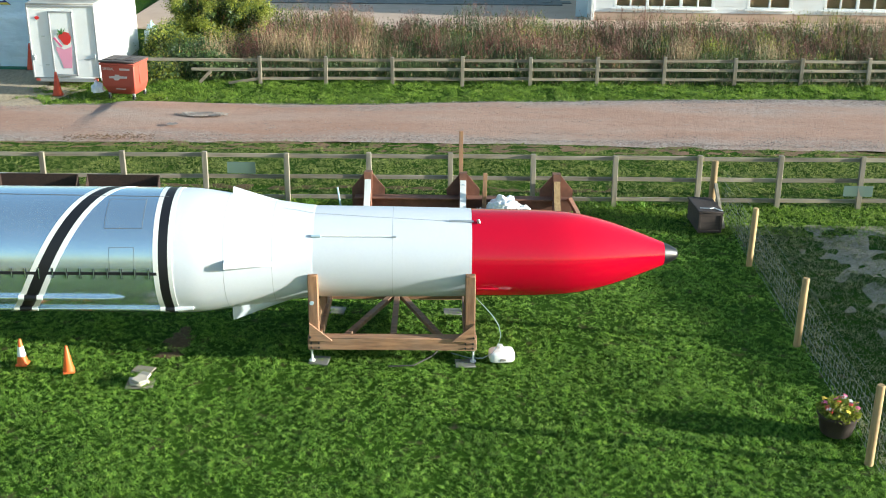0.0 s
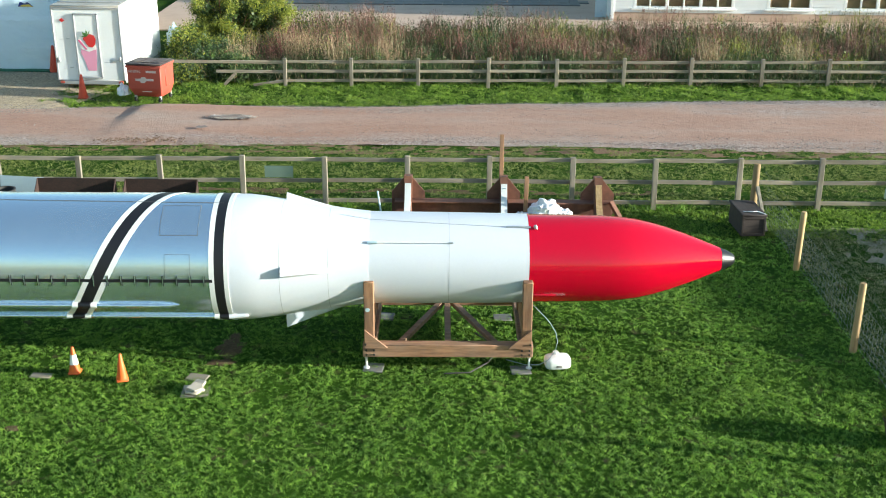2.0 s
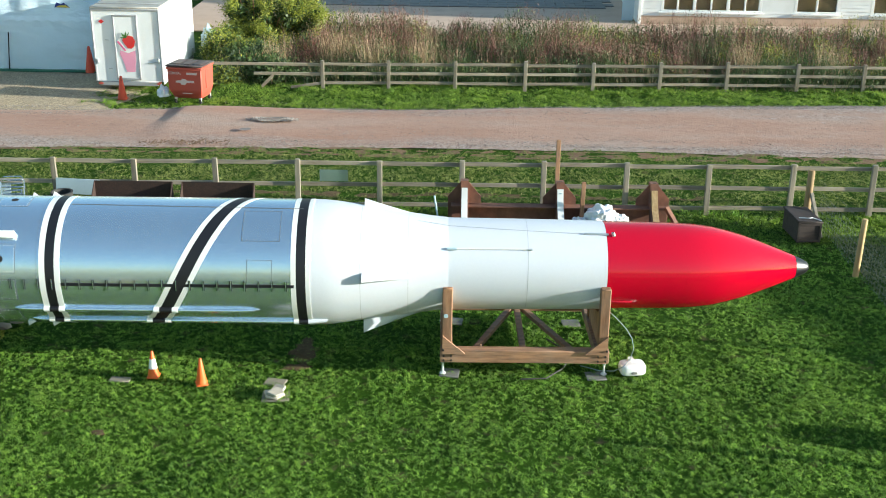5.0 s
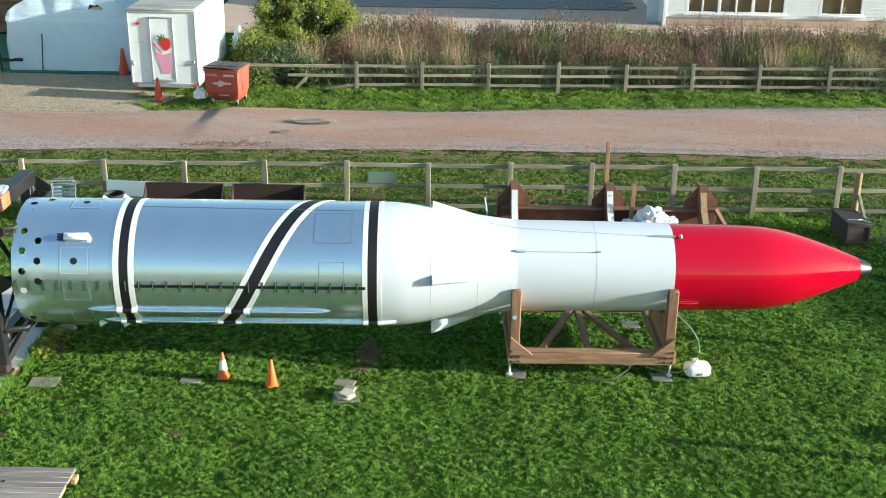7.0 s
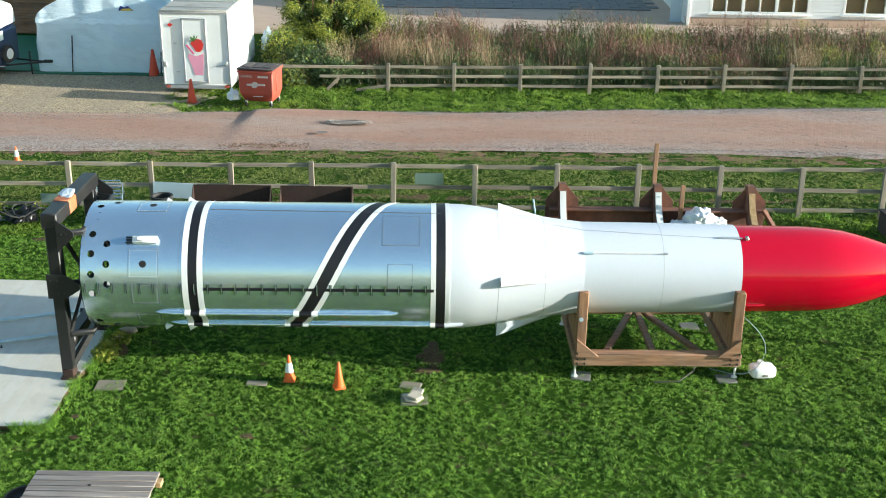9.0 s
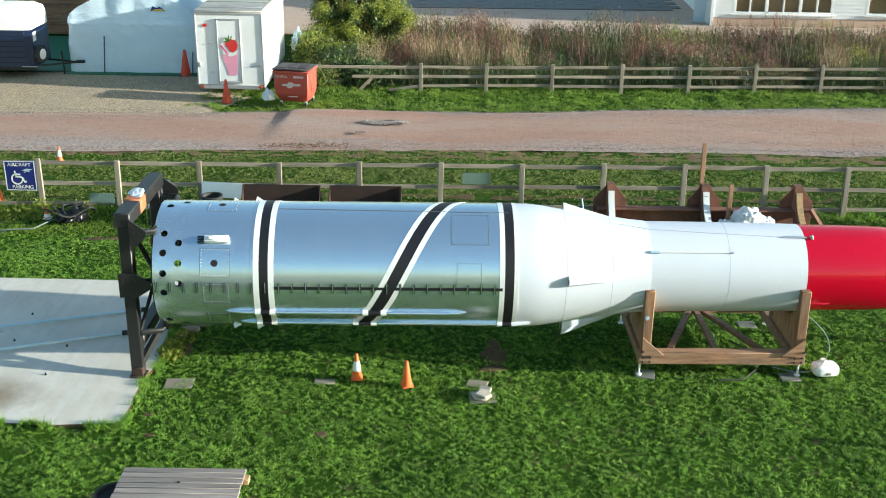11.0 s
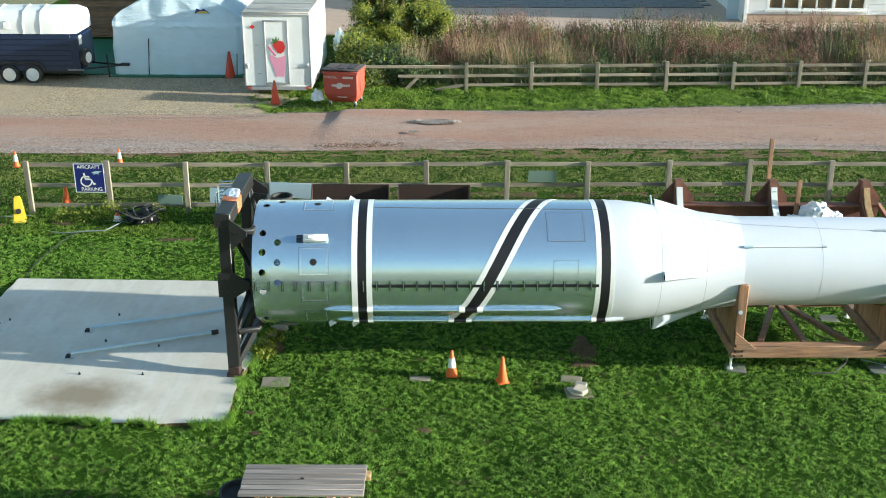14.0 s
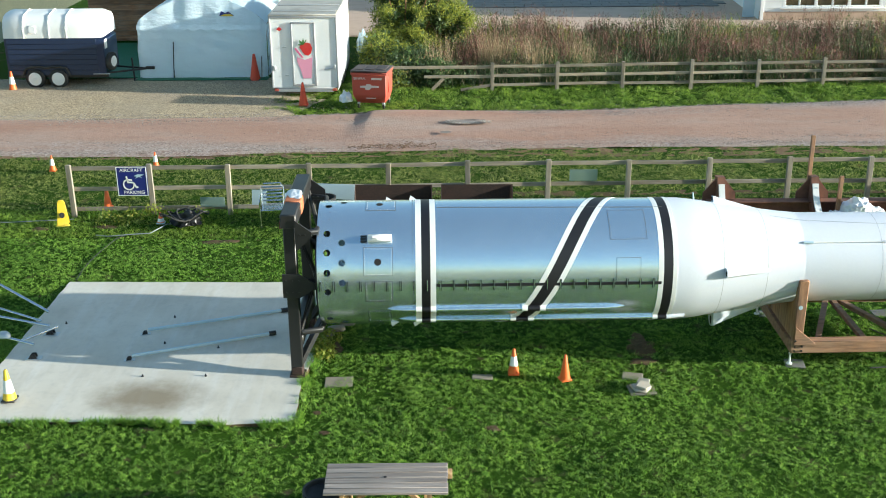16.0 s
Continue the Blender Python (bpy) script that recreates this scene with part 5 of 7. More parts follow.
def build_marquee():
    th = thing("marquee", pose(-16.33, 38.2, 0.0), "white PVC frame marquee with a sagging front wall", "marquee")
    W, D, E = 4.45, 7.0, 1.78
    crest = lambda x: float(np.interp(abs(x), [0, 1.0, 1.45, 1.85, 2.1, 2.225, 2.4], [3.05, 2.60, 2.42, 2.22, 2.02, 1.84, 1.7]))

    def fold(x, z):
        drape = 0.09 * noise.noise(Vector((x * 0.9 + 0.35 * z, z * 1.6, 2))) + 0.05 * noise.noise(Vector((x * 2.4 + z, z * 3.6, 8)))
        swag = 0.03 * math.sin(5.5 * (z + 0.16 * (x - 0.4) ** 2)) * max(0.0, 1 - abs(z - 1.0))
        return drape + swag - 0.05 * math.sin(math.pi * min(1, z / E)) + 0.16 * max(0.0, (abs(x) - 2.02) / 0.2) ** 2

    def sheet(name, rows, label):
        b = bmesh.new()
        vs = [[b.verts.new(p) for p in r] for r in rows]
        for p, q in zip(vs, vs[1:]):
            for j in range(len(p) - 1):
                b.faces.new((p[j], p[j + 1], q[j + 1], q[j]))
        bmesh.ops.solidify(b, geom=b.faces[:], thickness=0.006)
        return part(name, b, M["tent"], th, label)
    n, k = 90, 30
    xs = [-W / 2 + W * i / n for i in range(n + 1)]
    sheet("front_wall", [[(x, fold(x, E * j / k) - 0.26 * (1 - j / k), 0.03 + E * j / k) for j in range(k + 1)] for x in xs], "white front wall sheet with folds")
    sheet("gable", [[(x, fold(x, E) - 0.03 + 0.35 * (z - E) + 0.03 * noise.noise(Vector((x * 1.6, z * 3, 4))), z) for z in (E + 0.03 + (crest(x) - E - 0.03) * j / 8 for j in range(9))] for x in xs], "white sloping gable sheet")
    sheet("roof_sheet", [[(x, fold(x, E) + 0.33 * (crest(x) - E) - 0.02 + (D - 0.3) * j / 24, crest(x) - 0.06 * abs(math.sin(j * math.pi / 6)) * max(0.0, 1 - abs(x) / 2.2)) for j in range(25)] for x in xs], "sagging white roof sheet")
    for s in (-1, 1):
        sheet("side_wall", [[(s * (W / 2 + 0.03 * noise.noise(Vector((y * 1.3, z * 2, 6)))), 0.17 + y, 0.03 + z) for z in (E * j / 8 for j in range(9))] for y in (6.8 * i / 30 for i in range(31))], "white side wall sheet")
        part("corner_pole", tube([(s * (W / 2 - 0.1), 0.24, 0), (s * (W / 2 - 0.1), 0.24, E)], 0.03, 10), M["galv"], th)
    val = bmesh.new()
    for i in range(n):
        x0, x1 = xs[i], xs[i + 1]
        z0, z1 = (E - 0.05 - 0.06 * abs(math.sin(x * 7.5)) for x in (x0, x1))
        val.faces.new([val.verts.new(p) for p in ((x0, fold(x0, E) - 0.10, z0), (x1, fold(x1, E) - 0.10, z1), (x1, fold(x1, E) - 0.035, E + 0.05), (x0, fold(x0, E) - 0.035, E + 0.05))])
    bmesh.ops.remove_doubles(val, verts=val.verts, dist=0.0005)
    part("valance", val, M["tent"], th, "scalloped white eave valance")
    for x, hh in ((-0.97, 1.25), (2.05, 0.75)):
        part("wall_slit", box(0.02, 0.06, hh, pose(x, -0.33 + 0.075 * hh, hh / 2 + 0.05, -8, 2, 0), 0.0), M["dark_hole"], th, "dark gap where two wall sheets meet")
    part("logo_patch", plate([(-0.26, -0.05), (0.26, -0.05), (0.16, 0.03), (0.05, 0.11), (-0.05, 0.06), (-0.2, 0.12)], 0.01, pose(0.92, 0.04, 2.17, -19)), M["sign_blue"], th, "small dark printed patch")
    part("logo_stripe", plate([(-0.22, -0.02), (0.24, -0.03), (0.12, 0.05), (-0.1, 0.04)], 0.008, pose(0.92, 0.03, 2.15, -19)), M["yellow"], th)
    part("hem_strip", box(W + 0.1, 0.42, 0.03, pose(0, -0.36, 0.06), 0.01), M["tarp_green"], th, "green ground sheet edge")


build_marquee()
solid("ground_sheet", box(3.6, 6.2, 0.03, None, 0.01), M["tarp_green"], pose(-20.4, 41.2, 0.05), "green matting on the ground beside the marquee", "matting")


def build_horse_trailer():
    th = thing("horse_trailer", pose(-21.0, 36.9, 0.0), "navy and white twin-axle horse trailer", "horse trailer")
    L, D = 3.28, 1.75

    def shell(z0, z1, pts_top, grow, name, mat_key, label):
        b = bmesh.new()
        prof = pts_top
        rows = [[b.verts.new((x, y, z)) for y, z in prof] for x in (-L / 2, -L / 2 + 0.04, -0.9, 0.0, 0.45, L / 2 - 0.22, L / 2)]
        for r, f in ((0, 0.97), (-1, 0.90)):
            for v in rows[r]:
                v.co.y = D / 2 + (v.co.y - D / 2) * f
                v.co.z = z0 + (v.co.z - z0) * f
        for p, q in zip(rows, rows[1:]):
            for i in range(len(prof) - 1):
                b.faces.new((p[i], p[i + 1], q[i + 1], q[i]))
        b.faces.new(rows[0]), b.faces.new(rows[-1][::-1])
        return part(name, b, M[mat_key], th, label)
    body = shell(0.42, 1.66, [(0.0, 0.42), (0.0, 1.66), (D, 1.66), (D, 0.42)], 0, "body", "navy", "navy planked lower body")
    shell(1.66, 2.4, [(-0.01, 1.665), (0.02, 1.95), (0.10, 2.2), (0.26, 2.36), (0.5, 2.43), (D / 2, 2.46), (D - 0.5, 2.43), (D - 0.26, 2.36), (D - 0.1, 2.2), (D - 0.02, 1.95), (D + 0.01, 1.665)], 0, "roof", "cone_white", "rounded white roof")
    for k in range(7):
        part("plank", box(L - 0.30, 0.02, 0.162, pose(-0.06, -0.004, 0.51 + 0.175 * k, -5), 0.006), M["navy"], body)
    for x in (-0.95, -0.1, 0.48):
        part("roof_rib", tube([(x, -0.02, 1.66), (x, -0.01, 1.8), (x, 0.0, 1.98), (x, 0.09, 2.22), (x, 0.25, 2.39), (x, D / 2, 2.5), (x, D - 0.1, 2.22), (x, D + 0.02, 1.7)], 0.016, 6), M["cone_white"], th)
    part("window_vent", box(0.26, 0.05, 0.26, pose(-0.65, 0.02, 1.95, -12), 0.03), M["plastic_white"], th)
    part("chassis", box(L + 0.1, 0.12, 0.12, pose(0, 0.12, 0.38), 0.01), M["steel_black"], th)
    part("side_door_rail", box(0.55, 0.03, 0.03, pose(1.5, -0.01, 0.46), 0.005), M["galv"], th)
    for x in (-0.72, 0.06):
        w = part("wheel", lathe([(-0.10, 0.0), (-0.10, 0.27), (-0.06, 0.32), (0.06, 0.32), (0.10, 0.27), (0.10, 0.19)], 28, None, pose(x, -0.02, 0.32, 0, 0, 90)), M["rubber"], th, "black tyre with a white rim")
        part("rim", lathe([(-0.105, 0.0), (-0.125, 0.06), (-0.11, 0.10), (-0.11, 0.215), (-0.07, 0.23)], 24, None, pose(x, -0.02, 0.32, 0, 0, 90)), M["cone_white"], w, "white steel rim")
        part("wheel", lathe([(-0.10, 0.0), (-0.10, 0.27), (-0.06, 0.32), (0.06, 0.32), (0.10, 0.27), (0.10, 0.0)], 20, None, pose(x, D, 0.32, 0, 0, 90)), M["rubber"], th)
    arch = bmesh.new()
    tube([(-1.12, -0.06, 0.42), (-1.0, -0.06, 0.66), (-0.8, -0.06, 0.72), (-0.5, -0.06, 0.72), (-0.33, -0.06, 0.68), (-0.15, -0.06, 0.72), (0.15, -0.06, 0.72), (0.36, -0.06, 0.66), (0.46, -0.06, 0.42)], 0.045, 8, arch)
    part("mudguard", arch, M["rubber"], th)
    sp = part("spare_wheel", lathe([(-0.09, 0.0), (-0.09, 0.25), (-0.05, 0.30), (0.05, 0.30), (0.09, 0.25), (0.09, 0.18)], 24, None, pose(L / 2 + 0.14, 0.35, 0.82, 0, 0, -15)), M["rubber"], th)
    part("rim", lathe([(0.095, 0.0), (0.11, 0.06), (0.09, 0.18), (0.06, 0.2)], 20, None, pose(L / 2 + 0.14, 0.35, 0.82, 0, 0, -15)), M["cone_white"], sp)
    part("drawbar", tube([(L / 2 - 0.1, 0.3, 0.42), (L / 2 + 1.2, 0.85, 0.45), (L / 2 - 0.1, 1.45, 0.42)], 0.032, 8), M["steel_black"], th)
    part("coupling", box(0.32, 0.1, 0.1, pose(L / 2 + 1.28, 0.85, 0.47), 0.02), M["steel_black"], th)
    part("jockey_wheel", tube([(L / 2 + 0.75, 0.72, 0.02), (L / 2 + 0.72, 0.72, 0.85)], 0.03, 8), M["steel_black"], th)
    part("front_plate", box(0.02, 0.25, 0.3, pose(L / 2 + 0.015, 0.3, 1.42), 0.0), M["cone_white"], th)


build_horse_trailer()


def build_hut():
    """The plank hut and counter behind the trailers."""
    th = thing("timber_hut", pose(-18.5, 45.0, 0), "brown timber hut half hidden behind the trailers", "hut")
    wall = part("wall", box(7.5, 3.0, 2.6, pose(0, 1.5, 1.3), 0.02), M["rail"], th)
    for i in range(12):
        part("board", box(7.5, 0.03, 0.19, pose(0, -0.015, 0.12 + 0.205 * i, 2), 0.004), M["wood"], wall)
    part("roof", box(8.1, 3.8, 0.12, pose(0, 1.5, 2.7, 4), 0.02), M["roof_grey"], th)
    w = part("window", box(1.5, 0.05, 0.8, pose(0.8, -0.03, 1.55), 0.01), M["glass"], th)
    part("window_frame", box(1.62, 0.04, 0.07, pose(0.8, -0.05, 1.12), 0.01), M["pale_blue"], w)
    part("window_frame", box(0.07, 0.04, 0.9, pose(0.8, -0.055, 1.55), 0.01), M["pale_blue"], w)


build_hut()
traffic_cone(-12.42, 34.22, 0.74, "cone_red", "faded red traffic cone standing before the trailer")
traffic_cone(-14.5, 37.75, 0.92, "cone_red", "tall faded red traffic cone beside the marquee", base="rubber")
traffic_cone(-22.4, 36.5, 0.66, "orange", "orange and white traffic cone beside the horse trailer", (0.35, 0.72), "rubber")
traffic_cone(-18.12, 27.5, 0.42, "orange", "orange and white traffic cone on the grass strip", (0.38, 0.78))
traffic_cone(-15.5, 27.75, 0.42, "orange", "orange and white traffic cone on the grass strip", (0.38, 0.78))
traffic_cone(-15.85, 24.55, 0.52, "orange", "small orange traffic cone behind the fence")
traffic_cone(-6.785, 16.11, 0.46, "orange", "orange traffic cone with a wide white sleeve on the lawn", (0.36, 0.72), z=0.02)
traffic_cone(-5.965, 15.89, 0.46, "orange", "plain orange traffic cone on the lawn", z=0.02, turn=20)
traffic_cone(-14.78, 15.25, 0.54, "yellow", "yellow and white cone with a black rubber base", (0.28, 0.68), "rubber", z=0.05)


# ---- house and terrace ----
def build_house():
    th = thing("weatherboard_house", pose(5.55, 48.6, 0, 0, 0, -1.3), "white weatherboarded single-storey building with white casements", "house")
    L, D, H = 22.0, 7.0, 3.0
    wins = [(0.95, 5.2, 6), (6.55, 8.45, 2), (9.75, 14.0, 6), (15.2, 17.1, 2)]
    lo, hi = 0.56, 1.95
    prev = 0.0
    spans = []
    for a, b, n in wins:
        spans.append((prev, a, 0.38, H))
        spans.append((a, b, 0.38, lo)), spans.append((a, b, hi, H))
        prev = b
    spans.append((prev, L, 0.38, H))
    for x0, x1, z0, z1 in spans:
        b = bmesh.new()
        z = z0
        while z < z1 - 0.01:
            t = min(z + 0.15, z1)
            f = [b.verts.new(p) for p in ((x0, -0.022, z), (x1, -0.022, z), (x1, -0.002, t), (x0, -0.002, t), (x0, 0.16, z), (x1, 0.16, z), (x1, 0.16, t), (x0, 0.16, t))]
            for q in ((0, 1, 2, 3), (5, 4, 7, 6), (4, 5, 1, 0), (3, 2, 6, 7), (4, 0, 3, 7), (1, 5, 6, 2)):
                b.faces.new([f[i] for i in q])
            z = t
        tagged(part("wall", b, M["weatherboard"], th, "white lapped weatherboards", False), "", "", "", "stuff")
    part("plinth", box(L, 0.2, 0.42, pose(L / 2, 0.09, 0.17), 0.01), M["terrace"], th, "buff rendered plinth")
    for x, y, sx, sy in ((0, D / 2, 0.2, D), (L, D / 2, 0.2, D), (L / 2, D, L, 0.2)):
        part("wall", box(sx, sy, H, pose(x + (0.1 if x == 0 else 0), y + 0.1, H / 2), 0.01), M["weatherboard"], th)
    part("corner_board", box(0.14, 0.06, H, pose(0.07, -0.03, H / 2), 0.01), M["stripe_white"], th)
    part("floor", box(L - 0.3, D - 0.3, 0.1, pose(L / 2, D / 2, 0.1), 0.0), M["slab"], th)
    b = bmesh.new()
    r = [b.verts.new(p) for p in ((-0.4, -0.4, H), (L + 0.4, -0.4, H), (L + 0.4, D + 0.4, H), (-0.4, D + 0.4, H), (-0.4, D / 2, H + 2), (L + 0.4, D / 2, H + 2))]
    for q in ((0, 1, 5, 4), (2, 3, 4, 5), (0, 4, 3), (1, 2, 5), (0, 3, 2, 1)):
        b.faces.new([r[i] for i in q])
    part("roof", b, M["paver"], th, "grey slate roof", False)
    for a, e, n in wins:
        w = part("window", box(e - a, 0.008, hi - lo, pose((a + e) / 2, 0.09, (lo + hi) / 2), 0.0), M["glass"], th, "white framed casement window")
        w.visible_shadow = False
        part("blind", box(e - a - 0.1, 0.02, (hi - lo) * 0.96, pose((a + e) / 2, 0.17, (lo + hi) / 2), 0.0), M["blind"], w, "tan blind behind the glass")
        part("sill", box(e - a + 0.16, 0.22, 0.06, pose((a + e) / 2, -0.02, lo - 0.03), 0.01), M["stripe_white"], w)
        for z in (lo + 0.04, hi - 0.04):
            part("frame", box(e - a, 0.10, 0.08, pose((a + e) / 2, 0.03, z), 0.01), M["stripe_white"], w)
        step = (e - a) / n
        for k in range(n + 1):
            wide = 0.13 if k % 2 == 0 else 0.07
            part("mullion", box(wide, 0.10, hi - lo, pose(min(max(a + step * k, a + wide / 2), e - wide / 2), 0.033, (lo + hi) / 2), 0.01), M["stripe_white"], w)
    porch = part("porch_screen", box(0.5, 0.06, 1.1, pose(-0.35, 0.6, 0.6), 0.01), M["pale_blue"], th, "pale blue porch panel by the corner")


build_house()


def build_terrace():
    th = thing("terrace", pose(-12, 46.2, 0.0), "paved terrace of grey and buff flags behind the weeds", "paving", "", "structure")
    part("bed", box(40, 16, 0.05, pose(18, 7.5, 0.0), 0.0), M["terrace"], th)
    flag = box(0.88, 0.58, 0.04, None, 0.01)
    first = link_mesh("flag", flag, M["paver"])
    first.parent = th
    first.location = (2.7, 6.3, 0.045)
    for i in range(17):
        for j in range(12):
            if (i, j) == (0, 0):
                continue
            x = 2.7 + 0.9 * i + (0.45 if j % 2 else 0)
            if x > 17.0:
                continue
            o = new("flag", first.data)
            o.parent = th
            o.location = (x, 6.3 + 0.6 * j, 0.045 + 0.006 * ((i * 7 + j * 3) % 3))


build_terrace()


# ---- weeds and bush ----
def weed_bank(name, material, n, area, tall, leaf, count, label, spread=0.22, keep=None, low=0.35, stem=0.012, plants=0):
    """Upright weeds: each a thin stalk with many small leaves or seeds along its upper part."""
    x, y = rng.uniform(area[0], area[1], n), rng.uniform(area[2], area[3], n)
    if keep is not None:
        ok = rng.uniform(0, 1, n) < keep(x, y)
        x, y = x[ok], y[ok]
    n = len(x)
    grow, ox, oy = np.ones(n), np.zeros(n), np.zeros(n)
    if plants:
        # stalks gathered into single plants, each with its own height and spread
        of = rng.integers(0, min(plants, n), n)
        r = rng.uniform(0.10, 0.24, n)[of]
        ox, oy = rng.normal(0, 1, n) * r, rng.normal(0, 1, n) * r
        x, y = x[of] + ox, y[of] + oy
        grow = rng.uniform(0.62, 1.18, n)[of] * (1 - 0.5 * np.minimum(1, np.hypot(ox, oy) / 0.5) ** 2)
    swell = 0.78 + 0.22 * np.sin(x * 0.9 + 1.1 * np.sin(y * 1.3)) + 0.14 * np.sin(x * 2.7 + y)
    h = rng.uniform(tall[0], tall[1], n) * swell * grow
    lx, ly = rng.normal(-0.06, 0.13, n) * h + 0.7 * ox, rng.normal(0, 0.13, n) * h + 0.7 * oy
    foot = np.stack([x, y, np.full(n, -0.02)], 1)
    tip = foot + np.stack([lx, ly, h], 1)
    a = rng.uniform(0, 2 * np.pi, n)
    side = np.stack([np.cos(a), np.sin(a), np.zeros(n)], 1) * stem
    stalk = np.stack([foot - side, foot + side, tip], 1)
    f = rng.uniform(low, 1.0, (n, count, 1))
    mid = foot[:, None] + (tip - foot)[:, None] * f + rng.normal(0, spread, (n, count, 3)) * np.array([1, 1, 0.6]) * (1.12 - f) * 1.2
    mid[..., 2] = np.maximum(mid[..., 2], 0.02)
    size = rng.uniform(leaf[0], leaf[1], (n, count, 1))
    tri = mid[:, :, None] + rng.normal(0, 1, (n, count, 3, 3)) * size[:, :, None] * np.array([0.5, 0.5, 0.9])
    verts = np.concatenate([stalk.reshape(-1, 3), tri.reshape(-1, 3)])
    return cloud(name, verts, 3, material, label)


straw_spots = [(-6.35, 38.6), (-6.1, 38.9), (-5.0, 37.9), (-3.3, 38.2), (7.6, 38.2), (10.6, 38.4), (-8.2, 38.0)]


def straw_keep(x, y):
    v = np.full(len(x), 0.035)
    for a, b in straw_spots:
        v = np.maximum(v, np.exp(-((x - a) / 0.32) ** 2 - ((y - b) / 0.7) ** 2))
    return v


def stand_of(seed, cut, cell=0.55):
    """Clumps with gaps: the share of stalks kept at each spot."""
    return lambda x, y: np.clip(0.5 + 3.2 * (lattice(x, y * 0.6, cell, seed) + 0.5 * lattice(x, y, cell * 0.35, seed + 1) - cut), 0.06, 1)


weed_bank("dead_weeds", M["weed_brown"], 13000, (-8.6, 18.0, 37.9, 45.3), (1.0, 1.65), (0.010, 0.026), 44, "tall brown seeded dock and dead weeds", 0.09, low=0.22, keep=lambda x, y: stand_of(51, 0.08, 1.1)(x, y) * np.interp(x, [2, 9], [1.0, 0.6]), stem=0.006, plants=330)
weed_bank("dock_stalks", M["weed_red"], 6000, (-8.8, 18.0, 37.3, 45.0), (0.9, 1.55), (0.008, 0.021), 44, "red-brown dock spikes among the weeds", 0.06, low=0.2, keep=stand_of(61, 0.1, 1.3), stem=0.007, plants=230)
weed_bank("straw_grass", M["weed_straw"], 9500, (-10.5, 17.0, 37.1, 42.5), (0.8, 1.7), (0.008, 0.018), 7, "dry straw-coloured grass tussocks", 0.08, keep=straw_keep, stem=0.010)
weed_bank("green_weeds", M["weed_green"], 9000, (-9.8, 18.0, 36.9, 45.2), (0.4, 1.25), (0.014, 0.036), 28, "dark green nettles and low weeds", 0.2, low=0.08)
weed_bank("tall_nettles", M["weed_green"], 3400, (-8.5, 18.0, 37.4, 45.0), (0.9, 1.45), (0.013, 0.034), 34, "tall dark green nettles in clumps among the dead weeds", 0.13, low=0.15, keep=stand_of(131, 0.22, 1.5), plants=150)
weed_bank("hedge_foot", M["weed_green"], 4600, (-10.2, 18.0, 36.7, 38.6), (0.25, 0.9), (0.013, 0.034), 28, "dark green brambles along the foot of the fence", 0.18, low=0.05, keep=stand_of(71, -0.1))
weed_bank("bright_weeds", M["bush"], 4600, (-8.0, 18.0, 37.6, 45.4), (0.7, 1.3), (0.016, 0.04), 22, "yellow-green weeds among the dead stalks", 0.14, keep=lambda x, y: stand_of(81, 0.2, 1.1)(x, y) * np.interp(x, [-2, 6], [0.4, 1.0]), plants=150)
for name, key, n, lab, seed in (("dead_stalks", "weed_brown", 2600, "thin upright dead brown stalks", 101), ("pale_stalks", "weed_straw", 450, "thin bleached stalks leaning among the weeds", 111)):
    sx, sy = rng.uniform(-9.0, 18.0, n), rng.uniform(37.3, 42.5, n)
    ok = rng.uniform(0, 1, n) < stand_of(seed, 0.15, 0.8)(sx, sy)
    scatter_blades(name, M[key], np.column_stack([sx[ok], sy[ok], np.full(ok.sum(), -0.02)]), (0.6, 1.5), (0.010, 0.02), (0.05, 0.5), lab, rng)


n_straw = 1500
pick = rng.integers(0, len(straw_spots), n_straw)
sp = np.array(straw_spots)[pick] + rng.normal(0, 1, (n_straw, 2)) * np.array([0.25, 0.4])
scatter_blades("straw_tussocks", M["weed_straw"], np.column_stack([sp, np.zeros(n_straw)]), (0.7, 1.65), (0.010, 0.020), (0.05, 0.4), "bleached straw grass tussocks behind the fence", rng)
n_low = 1900
lx = rng.uniform(-10.5, 17, n_low)
scatter_blades("bank_grass", M["weed_straw"], np.column_stack([lx, rng.uniform(36.5, 38.5, n_low), np.zeros(n_low)]), (0.25, 0.9), (0.008, 0.016), (0.2, 0.9), "dry grass leaning through the fence", rng)


